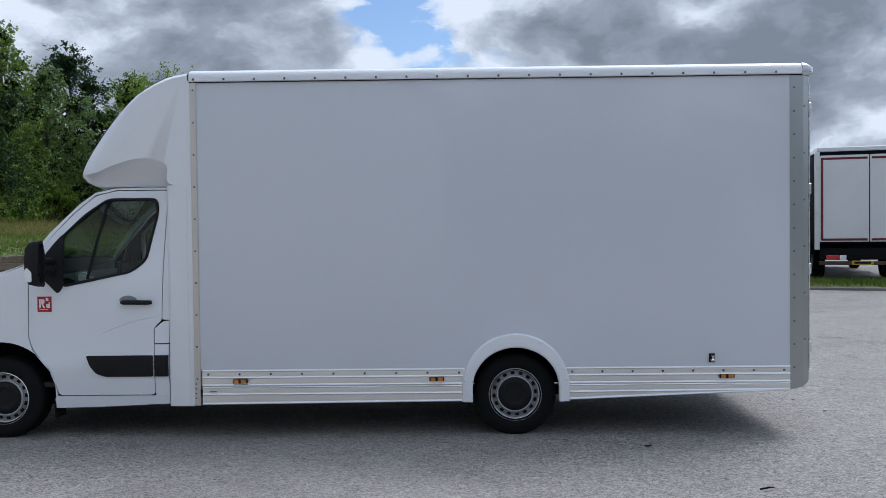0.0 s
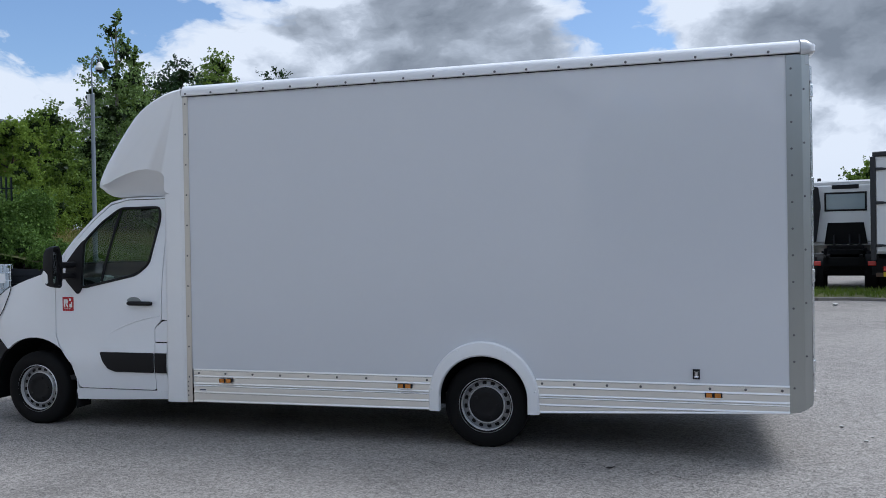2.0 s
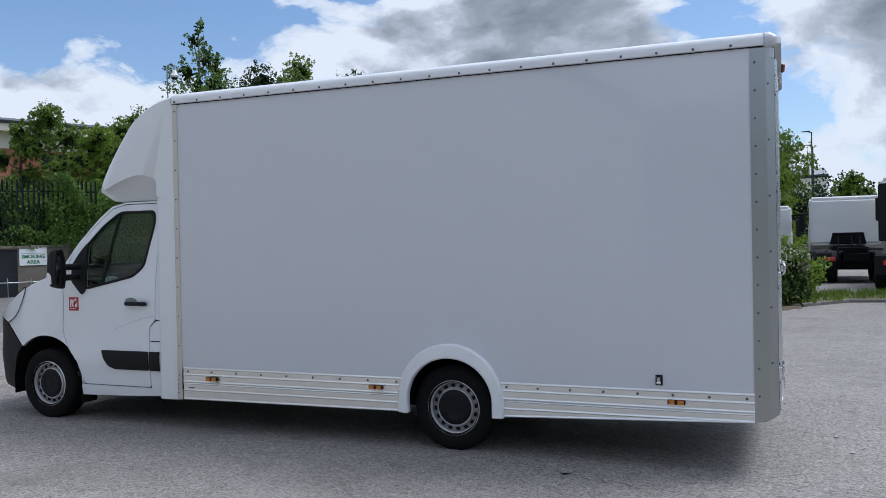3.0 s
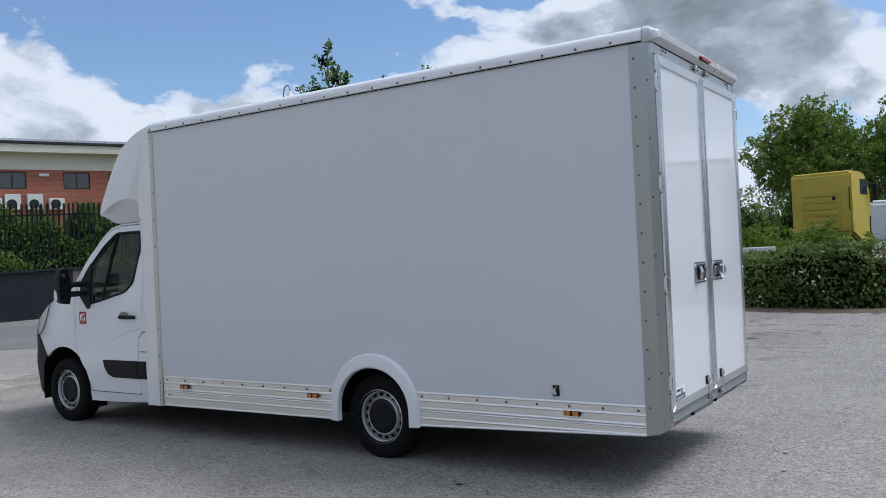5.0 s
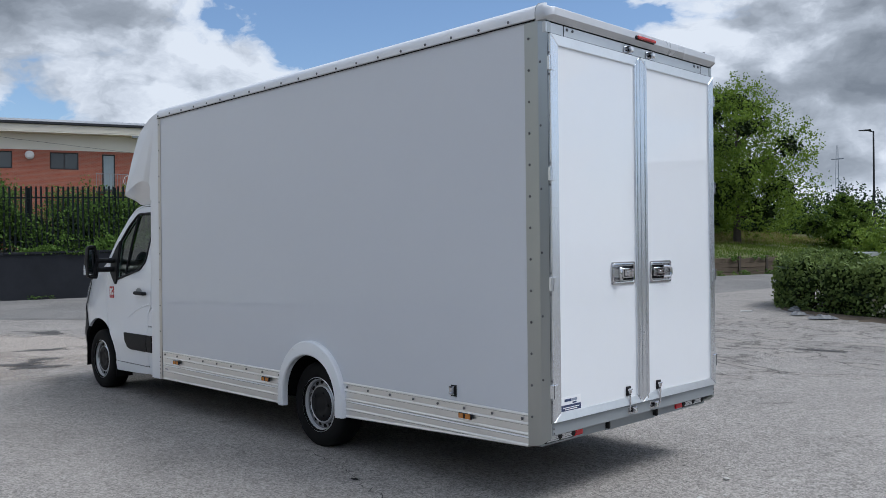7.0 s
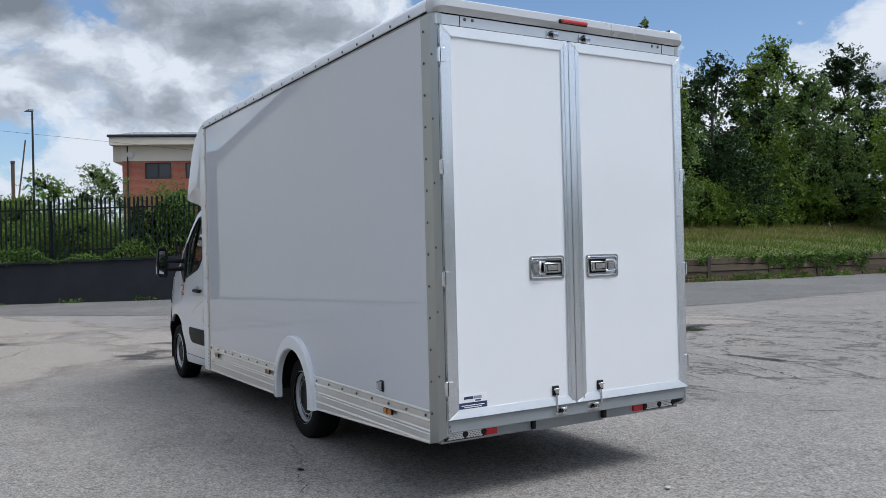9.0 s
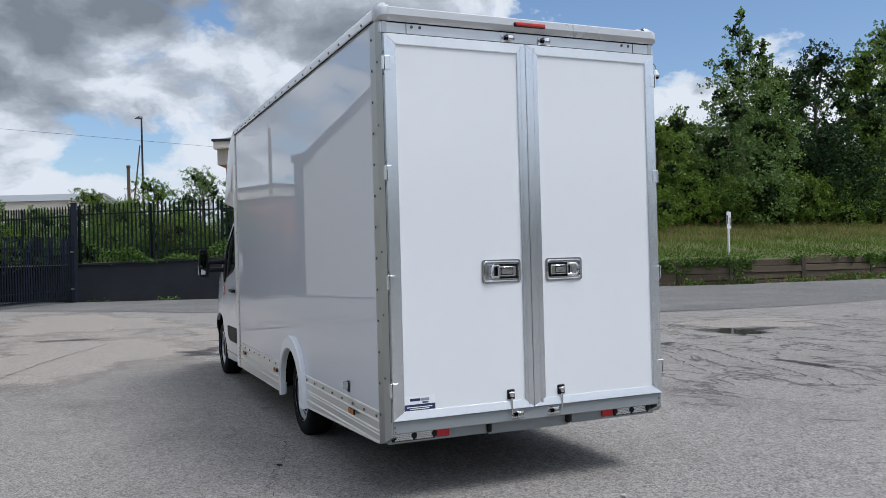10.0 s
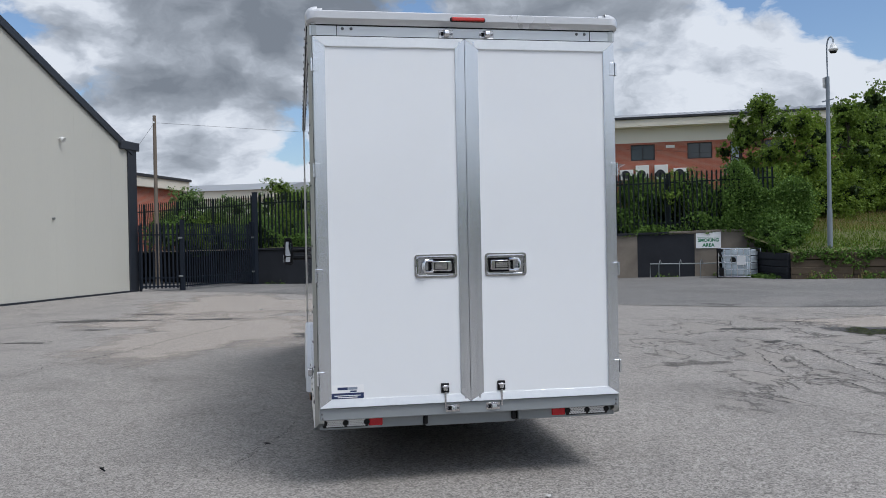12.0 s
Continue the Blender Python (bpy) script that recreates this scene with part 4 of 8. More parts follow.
    for i in range(13):
        rivet(post, 3.118, y + s * 0.008, 0.56 + i * 0.192, size=0.85)
        if i % 2:
            rivet(post, 3.203, y + s * 0.002, 0.60 + i * 0.192, size=0.8)
    # ribbed skirt in two lengths
    for x0, x1, b0, b1 in ((-1.80, 0.395, 0.285, 0.300), (1.235, 3.085, 0.305, 0.372)):
        skirt = part("skirt_rail", prism([(x0, b0), (x1, b1), (x1, 0.575), (x0, 0.575)], "y", y - s * 0.03, y + s * 0.003), ALU, van, "ribbed aluminium side skirt")
        for z0 in (0.560, 0.503, 0.440, 0.424, 0.364, 0.0):
            tall = 0.014 if z0 != 0.424 else 0.009
            za, zb = max(z0, b0), max(z0, b1)
            bm = bmesh.new()
            ends = []
            for xx, zz in ((x0, za), (x1, zb)):
                ends.append([bm.verts.new((xx, y + s * o, zz + dz)) for o, dz in ((0.002, 0.0), (0.009, 0.0), (0.010, tall * 0.35), (0.006, tall), (0.002, tall + 0.002))])
            for q in range(4):
                bm.faces.new((ends[0][q], ends[0][q + 1], ends[1][q + 1], ends[1][q]))
            for e in ends:
                bm.faces.new(e)
            part("rib", tidy(bm), ALU, skirt)
            # thin darker strip below the rib, painting in the shade under it
            bm = bmesh.new()
            ends = [[bm.verts.new((xx, y + s * o, zz - dz)) for o, dz in ((0.0034, 0.0), (0.0044, 0.0), (0.0044, 0.0026), (0.0034, 0.0026))] for xx, zz in ((x0, za), (x1, zb))]
            for q in range(4):
                bm.faces.new((ends[0][q], ends[0][(q + 1) % 4], ends[1][(q + 1) % 4], ends[1][q]))
            part("groove", tidy(bm), SILL, skirt)
        k = int((x1 - x0) / 0.262)
        for i in range(k + 1):
            rivet(skirt, x0 + 0.05 + i * (x1 - x0 - 0.1) / k, y + s * 0.007, 0.538)
    # wheel arch moulding
    outer = arch(AXLE_R, 0.41, 0.447, 0.452, 0.298, 24)
    inner = arch(AXLE_R, 0.41, 0.358, 0.336, 0.298, 24)
    rings = []
    bm = bmesh.new()
    for (xo, zo), (xi, zi) in zip(outer, inner):
        p, q = Vector((xo, 0, zo)), Vector((xi, 0, zi))
        line = [(p, 0.0), (p, 0.028), (p.lerp(q, 0.10), 0.040), (p.lerp(q, 0.5), 0.046), (p.lerp(q, 0.9), 0.050), (q, 0.040), (q, -0.006)]
        rings.append([bm.verts.new((v.x, y + s * o, v.z)) for v, o in line])
    for a, b in zip(rings, rings[1:]):
        for i in range(6):
            bm.faces.new((a[i], a[i + 1], b[i + 1], b[i]))
    for r in (rings[0], rings[-1]):
        bm.faces.new(r)
    trim = part("wheel_arch", tidy(bm), GELCOAT, van, "moulded white wheel arch trim", smooth=True)
    for f in (0.05, 0.34, 0.66, 0.95):
        a = math.pi * f
        screw(trim, AXLE_R - 0.425 * math.cos(a), y + s * 0.040, 0.41 + 0.425 * math.sin(a))
    part("arch_liner", vault(AXLE_R, 0.40, 0.395, 0.395, y - s * 0.45, y - s * 0.01, 0.40), UNDER, van)
    # amber side markers
    for x, z in ((-1.48, 0.480), (0.16, 0.486), (2.56, 0.492)):
        lamp = part("side_marker", box(x - 0.062, x + 0.062, y + s * 0.0185 - 0.008, y + s * 0.0185 + 0.005, z - 0.018, z + 0.018, 0.004), BLACK, van)
        part("amber_lens", box(x - 0.052, x - 0.012, y + s * 0.022 - 0.006, y + s * 0.030, z - 0.016, z + 0.016, 0.003), AMBER, lamp, "amber lens")
        part("amber_lens", box(x + 0.008, x + 0.052, y + s * 0.022 - 0.006, y + s * 0.030, z - 0.016, z + 0.016, 0.003), AMBER, lamp, "amber lens")
    # over-centre latch on the side panel
    latch = part("door_stay", box(2.415, 2.465, y - 0.004, y + s * 0.006, 0.605, 0.680, 0.003), BLACK, van, "small steel door retaining catch")
    part("catch", box(2.428, 2.452, y + s * 0.006 - 0.002, y + s * 0.032, 0.630, 0.668, 0.006), CHROME, latch)
    part("catch", rod((2.425, y + s * 0.02, 0.622), (2.455, y + s * 0.02, 0.622), 0.007), CHROME, latch)
    plate = part("id_plate", box(-1.745, -1.675, y + s * 0.0045, y + s * 0.0075, 0.378, 0.400), WHITEVINYL, van)
    part("print_bar", box(-1.74, -1.68, y + s * 0.0075 - 0.0005, y + s * 0.0085, 0.390, 0.397), NAVY, plate)


body_side(-1)
body_side(1)
part("roof_panel", prism([(-0.93, 3.02), (0.93, 3.02), (0.93, 3.076), (0, 3.095), (-0.93, 3.076)], "x", -1.87, 2.94), GRP, van)
part("floor_pan", box(-1.85, 0.38, -0.98, 0.98, 0.36, 0.44), UNDER, van)
part("floor_pan", box(0.38, 1.25, -0.54, 0.54, 0.36, 0.44), UNDER, van)
part("floor_pan", box(1.25, 3.14, -0.98, 0.98, 0.38, 0.44), UNDER, van)
part("bulkhead", box(-1.84, -1.80, -0.98, 0.98, 0.4, 3.0), GRP, van)
for s in (-1, 1):
    part("chassis_rail", box(-3.2, 2.4, s * 0.62 - 0.04, s * 0.62 + 0.04, 0.28, 0.36), UNDER, van)
part("rear_axle", rod((AXLE_R, -0.8, 0.34), (AXLE_R, 0.8, 0.34), 0.045), UNDER, van)
part("exhaust_box", box(-1.2, -0.3, 0.25, 0.55, 0.24, 0.36, 0.04), UNDER, van)

# rear roof cap, header, sill
cap = [(2.93, 2.957), (3.250, 2.957), (3.284, 2.982), (3.291, 2.987), (3.292, 3.029), (3.287, 3.035), (3.25, 3.042), (3.17, 3.063), (2.93, 3.082)]
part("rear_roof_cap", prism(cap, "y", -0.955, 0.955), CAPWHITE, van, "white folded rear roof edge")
part("cap_shadow_gap", box(3.20, 3.2475, -1.0, 1.0, 2.9525, 2.9568), SEAM, van)
header = part("rear_header", box(3.16, 3.244, -1.008, 1.008, 2.886, 2.952, 0.003), HEADER, van, "grey steel rear header")
for y in (-0.80, -0.745, 0.745, 0.80):
    rivet(header, 3.246, y, 2.932, 90)
part("header_joint", box(3.2445, 3.246, -0.838, -0.834, 2.888, 2.950), SEAM, van)
part("header_joint", box(3.2445, 3.246, 0.834, 0.838, 2.888, 2.950), SEAM, van)
lamp = part("high_brake_light", box(3.285, 3.305, -0.115, 0.115, 2.980, 3.008, 0.006), BLACK, van)
part("lens", box(3.288, 3.318, -0.108, 0.108, 2.983, 3.006, 0.006), REDLENS, lamp, "red lens")
sill = part("rear_sill", box(3.13, 3.2495, -0.988, 0.988, 0.455, 0.531, 0.004), SILL, van, "grey steel rear sill")
for s in (-1, 1):
    part("sill_apron", box(3.09, 3.165, min(s * 0.32, s * 0.990), max(s * 0.32, s * 0.990), 0.378, 0.455, 0.003), SILL, van)
part("sill_apron", box(3.08, 3.155, -0.30, 0.30, 0.368, 0.455, 0.003), SILL, van)
TAIL = -0.075
for s in (-1, 1):
    rivet(sill, 3.2515, s * 0.975, 0.497, 90, 0.7)
    rivet(sill, 3.2515, s * 0.972, 0.470, 90, 0.6)
    c = -0.825 if s < 0 else 0.795
    lamp = part("rear_lamp", box(3.236 + TAIL, 3.252 + TAIL, c - 0.145, c + 0.145, 0.391, 0.451, 0.005), BLACK, van, "clear multi-segment rear lamp")
    for y in (c - 0.135, c, c + 0.135):
        part("bolt_boss", rod((3.248 + TAIL, y, 0.422), (3.258 + TAIL, y, 0.422), 0.021, 0.018, 16), BLACK, lamp)
    for m in (-1, 1):
        lens = part("lens", box(3.244 + TAIL, 3.2535 + TAIL, c + m * 0.067 - 0.060, c + m * 0.067 + 0.060, 0.395, 0.447, 0.003), TAILLENS, lamp, "clear dotted lens")
        for k in range(10):
            for j in range(5):
                y, z = c + m * 0.067 - 0.056 + k * 0.0110, 0.3965 + j * 0.0102
                part("facet", box(3.2533 + TAIL, 3.2545 + TAIL, y + 0.0045 * (j % 2), y + 0.0045 * (j % 2) + 0.0042, z, z + 0.0050), BLACK, lens)
    r0 = (c + 0.148) if s < 0 else (c - 0.243)
    part("reflector", box(3.236 + TAIL, 3.253 + TAIL, r0, r0 + 0.090, 0.395, 0.447, 0.004), REFLECT, van, "red reflector")
for y in (-0.318, 0.272):
    part("rubber_buffer", box(3.22 + TAIL, 3.262 + TAIL, y, y + 0.026, 0.385, 0.462, 0.006), BLACK, van)


part("door_gap", box(3.20, 3.2475, -0.992, 0.998, 2.879, 2.8865), SEAM, van)
for s in (-1, 1):
    part("door_gap", box(3.20, 3.2455, min(s * 0.9915, s * 0.9955), max(s * 0.9915, s * 0.9955), 0.53, 2.884), SEAM, van)


BOWL = material("steel_bowl", (0.50, 0.51, 0.52), 0.25, 0.9, spread=0.1, stain=0.3, stain_scale=12.0)


def rear_door(s):
    """One leaf; s is -1 for the near-side leaf."""
    y0, y1 = (-0.988, -0.020) if s < 0 else (-0.017, 0.996)
    z0, z1 = 0.536, 2.880
    a0, a1 = (0.074, 0.061) if s < 0 else (0.086, 0.074)
    p0, p1, q0, q1 = y0 + a0, y1 - a1, z0 + 0.052, z1 - 0.064
    door = part("rear_door", box(3.218, 3.252, p0 - 0.01, p1 + 0.01, q0 - 0.01, q1 + 0.01), DOORSKIN, van, "white rear door in an aluminium frame, shut")
    for name, poly, mat in (("frame", [(y0, z0), (y1, z0), (p1, q0), (p0, q0)], ALU), ("frame", [(y0, z1), (p0, q1), (p1, q1), (y1, z1)], ALU),
                            ("frame", [(y0, z0), (p0, q0), (p0, q1), (y0, z1)], ALU_UP), ("frame", [(y1, z0), (y1, z1), (p1, q1), (p1, q0)], ALU_UP)):
        bm = prism(poly, "x", 3.215, 3.262)
        if poly[0] == (y0, z0) and poly[1] == (y1, z0):
            for v in bm.verts:
                if v.co.x > 3.25:
                    v.co.x += 0.007 if v.co.z < z0 + 0.01 else -0.006
        bmesh.ops.bevel(bm, geom=bm.edges[:], offset=0.003, segments=2, affect="EDGES", clamp_overlap=True)
        part(name, bm, mat, door)
    edge = p1 if s < 0 else p0
    part("frame_bead", box(3.262, 3.266, edge + s * -0.028 - 0.006, edge + s * -0.028 + 0.006, z0 + 0.02, z1 - 0.02), ALU_UP, door)
    # recessed paddle handle
    h0, h1 = (-0.370, -0.092) if s < 0 else (0.092, 0.370)
    plate = part("handle_plate", skin(rounded([(h0, 1.342), (h1, 1.342), (h1, 1.492), (h0, 1.492)], 0.022), lambda y, z: (3.258, y, z), lambda y, z: (-1, 0, 0),
                                      [rounded([(h0 + 0.017, 1.358), (h1 - 0.017, 1.358), (h1 - 0.017, 1.476), (h0 + 0.017, 1.476)], 0.015)], step=0.05, depth=0.006), CHROME, door, "polished steel recessed handle plate")
    ring = rounded([(h0 + 0.016, 1.357), (h1 - 0.016, 1.357), (h1 - 0.016, 1.477), (h0 + 0.016, 1.477)], 0.018)
    part("bowl_rim", tube([(3.259, y, z) for y, z in ring], 0.0055, 6, closed=True), BRIGHT, plate, "polished rolled rim", smooth=True)
    part("bowl", box(3.2525, 3.2535, h0 + 0.012, h1 - 0.012, 1.353, 1.481), BOWL, plate)
    bow = h0 + 0.055 if s < 0 else h1 - 0.055
    k = 1 if s < 0 else -1
    part("paddle", box(3.254, 3.272, min(bow + k * 0.05, bow + k * 0.19), max(bow + k * 0.05, bow + k * 0.19), 1.380, 1.452, 0.012, seg=3), BRIGHT, plate, smooth=True)
    # black plate behind the paddle imitates the shadow round it in the bowl
    part("paddle_rim", box(3.2538, 3.2550, min(bow + k * 0.035, bow + k * 0.20), max(bow + k * 0.035, bow + k * 0.20), 1.370, 1.462), SEAM, plate)
    part("paddle_gap", box(3.270, 3.2725, min(bow + k * 0.070, bow + k * 0.160), max(bow + k * 0.070, bow + k * 0.160), 1.393, 1.439), SEAM, plate)
    part("paddle_ridge", box(3.271, 3.2755, min(bow + k * 0.075, bow + k * 0.155), max(bow + k * 0.075, bow + k * 0.155), 1.398, 1.434, 0.004, seg=2), BRIGHT, plate, smooth=True)
    part("grab_bow", tube([(3.262, bow + k * 0.06, 1.452), (3.285, bow + k * 0.01, 1.450), (3.29, bow, 1.436), (3.29, bow, 1.396), (3.285, bow + k * 0.01, 1.382), (3.262, bow + k * 0.06, 1.380)], 0.010), BRIGHT, plate, smooth=True)
    part("lock", rod((3.274, bow + k * 0.115, 1.416), (3.279, bow + k * 0.115, 1.416), 0.010, seg=14), CHROME, plate)
    for yy in (h0 + 0.01, h1 - 0.01):
        for zz in (1.352, 1.417, 1.482):
            rivet(plate, 3.259, yy, zz, 90, 0.5)
    # hinges on the outer edge
    yh = y0 + 0.010 if s < 0 else y1 - 0.010
    for z in (2.70, 2.035, 1.372, 0.722):
        hinge = part("hinge", box(3.244, 3.2665, min(yh + s * 0.026, yh - s * 0.024), max(yh + s * 0.026, yh - s * 0.024), z - 0.043, z + 0.043, 0.003), ALU_UP, door, "aluminium hinge")
        part("hinge_slot", box(3.2660, 3.2672, yh + s * 0.012 - 0.002, yh + s * 0.012 + 0.002, z - 0.043, z + 0.043), SEAM, hinge)
        part("pin", rod((3.258, yh + s * 0.010, z - 0.047), (3.258, yh + s * 0.010, z + 0.047), 0.006), POSTALU, hinge)
        for dz in (-0.065, 0.065):
            rivet(hinge, 3.250, yh + s * 0.006, z + dz, 90)
    # keeper, rod and cams of the locking gear
    c = -0.186 if s < 0 else 0.186
    keep = part("keeper", box(3.252, 3.262, c - 0.026, c + 0.026, 0.598, 0.660, 0.003), BLACK, door, "black and bright steel door keeper")
    part("clip", box(3.262, 3.280, c - 0.014, c + 0.014, 0.612, 0.648, 0.006), CHROME, keep)
    part("clip", rod((3.272, c - 0.020, 0.640), (3.272, c + 0.020, 0.640), 0.006), CHROME, keep)
    part("lock_rod", rod((3.268, c, 0.50), (3.268, c, 0.605), 0.006), CHROME, keep)
    cc = c + (0.05 if s < 0 else -0.055)
    for name, z, half in (("bottom_cam", 0.495, 0.046), ("top_cam", 2.912, 0.048)):
        cam = part(name, box(3.246, 3.252, cc - half, cc + half, z - 0.024, z + 0.024, 0.002), CHROME, door, "bright steel locking cam")
        part("cam_hook", prism([(3.252, z - 0.014), (3.276, z - 0.020), (3.284, z - 0.006), (3.280, z + 0.018), (3.252, z + 0.014)], "y", cc - 0.014, cc + 0.020, bevel=0.003), BRIGHT, cam)
        part("cam_slot", box(3.252, 3.2555, cc - 0.034, cc - 0.016, z - 0.012, z + 0.012, 0.002), SEAM, cam)
        part("cam_top", box(3.252, 3.276, cc - 0.022, cc + 0.026, z + 0.018, z + 0.024, 0.002), BRIGHT, cam)
        for y in (cc - half + 0.008, cc + half - 0.012):
            part("bolt", rod((3.252, y, z), (3.260, y, z), 0.008, 0.007, 8), RIVET, cam)
    return door


leaf = rear_door(-1)
sticker = part("sticker", box(3.2525, 3.2545, -0.918, -0.715, 0.604, 0.690), WHITEVINYL, leaf, "small white and navy maker's sticker")
part("print_bar", box(3.2545, 3.2555, -0.918, -0.715, 0.604, 0.640), NAVY, sticker)
part("print_bar", box(3.2545, 3.2555, -0.880, -0.815, 0.660, 0.676), NAVY, sticker)
part("print_bar", box(3.2545, 3.2555, -0.812, -0.755, 0.660, 0.676), GREYPRINT, sticker)
part("print_bar", box(3.2545, 3.2555, -0.800, -0.760, 0.645, 0.654), NAVY, sticker)
part("print_bar", box(3.2555, 3.2562, -0.900, -0.735, 0.621, 0.626), WHITEVINYL, sticker)
part("print_bar", box(3.2555, 3.2562, -0.880, -0.755, 0.610, 0.615), WHITEVINYL, sticker)
for ob in [sticker] + list(sticker.children):
    ob.data.transform(Matrix.Translation((0, 0.004, -0.014)))
rear_door(1)

# ---- nose over the cab ----
NOSE_F = spline([(-1.885, 3.070), (-2.09, 3.028), (-2.33, 2.892), (-2.52, 2.70), (-2.69, 2.47), (-2.79, 2.295), (-2.812, 2.205), (-2.775, 2.135), (-2.69, 2.10), (-2.40, 2.10), (-2.09, 2.10), (-1.98, 2.10), (-1.885, 2.10)], 3)
NOSE_O = spline([(-1.885, 3.030), (-2.07, 2.985), (-2.30, 2.855), (-2.44, 2.67), (-2.56, 2.455), (-2.635, 2.31), (-2.655, 2.235), (-2.54, 2.285), (-2.33, 2.345), (-2.14, 2.335), (-2.065, 2.27), (-2.06, 2.14), (-1.885, 2.10)], 3)
bm = bmesh.new()
rings = []
for d, f in ((0.0, 0.0), (0.006, 0.16), (0.02, 0.38), (0.045, 0.62), (0.08, 0.82), (0.13, 0.95), (0.20, 1.0), (0.55, 1.0), (1.013, 1.0), (1.476, 1.0), (1.826, 1.0), (1.896, 0.95), (1.946, 0.82), (1.981, 0.62), (2.006, 0.38), (2.02, 0.16), (2.026, 0.0)):
    # the belly below the crease slopes straight in
    depth = min(d, 2.026 - d)
    fs = [f + (min(1.0, depth / 0.22) - f) * min(1.0, max(0.0, (i - 18) / 3)) for i in range(len(NOSE_O))]
    rings.append([bm.verts.new((a[0] + (b[0] - a[0]) * f - 0.10 * (1 - abs(d - 1.013) / 1.013) ** 0.7 * max(0, min(1, (3.0 - b[1]) * 1.6)) * max(0.0, min(1.0, (-2.0 - b[0]) / 0.5)), -SIDE - 0.004 + d * (2 * SIDE + 0.008) / 2.026, a[1] + (b[1] - a[1]) * f)) for a, b, f in zip(NOSE_O, NOSE_F, fs)])
for a, b in zip(rings, rings[1:]):
    for i in range(len(a) - 1):
        bm.faces.new((a[i], a[i + 1], b[i + 1], b[i]))
for r in (rings[0], rings[-1]):
    bm.faces.new(r)
part("nose_fairing", tidy(bm), GELCOAT, van, "rounded white moulded nose over the cab", smooth=True)
for s in (-1, 1):
    plan = rounded([(-1.885, s * 1.015), (-2.075, s * 1.015), (-2.095, s * 0.90), (-1.885, s * 0.90)], 0.03)
    part("side_fairing", prism(plan, "z", 0.275, 2.12, bevel=0.0), GELCOAT, van, "white moulded fairing behind the cab", smooth=True)
part("antenna", rod((-1.2, 0.35, 3.08), (-1.2, 0.35, 3.20), 0.006), BLACK, van)


# ---- cab ----
def cab_half(x, z):
    """Half width of the cab: leans in above the belt line and rounds off to the nose."""
    w = 0.985
    if z > 1.25:
        w -= 0.115 * ((z - 1.25) / 0.85) ** 1.5
    if z < 0.55:
        w -= 0.03 * ((0.55 - z) / 0.3) ** 1.5
    w += 0.012 * math.exp(-((z - 0.62) / 0.10) ** 2)
    if x < -3.30:
        w -= 0.22 * ((-3.30 - x) / 0.95) ** 4.0
        if z > 0.95:
            w -= 0.07 * min(1.0, (-3.30 - x) / 0.6) * ((z - 0.95) / 0.5)
    return w


def cab_at(s, proud=0.0):
    return lambda x, z: (x, s * (cab_half(x, z) + proud), z)


WINDOW = rounded([(-2.985, 1.285), (-2.985, 1.705), (-2.80, 1.885), (-2.615, 2.012), (-2.20, 2.012), (-2.185, 1.90), (-2.275, 1.50), (-2.40, 1.405)], 0.05, 4)
DOOR = rounded([(-3.262, 1.295), (-3.175, 1.600), (-2.91, 1.885), (-2.72, 2.045), (-2.55, 2.085), (-2.105, 2.085), (-2.145, 1.06), (-2.145, 0.995), (-2.215, 0.93), (-2.215, 0.365), (-3.025, 0.365), (-3.05, 0.45), (-3.09, 0.58), (-3.235, 0.755), (-3.268, 0.85)], 0.03, 3)
WHEELCUT = [(AXLE_F + 0.475 * math.cos(a), 0.365 + 0.455 * math.sin(a)) for a in [radians(v) for v in range(-12, 193, 9)]]


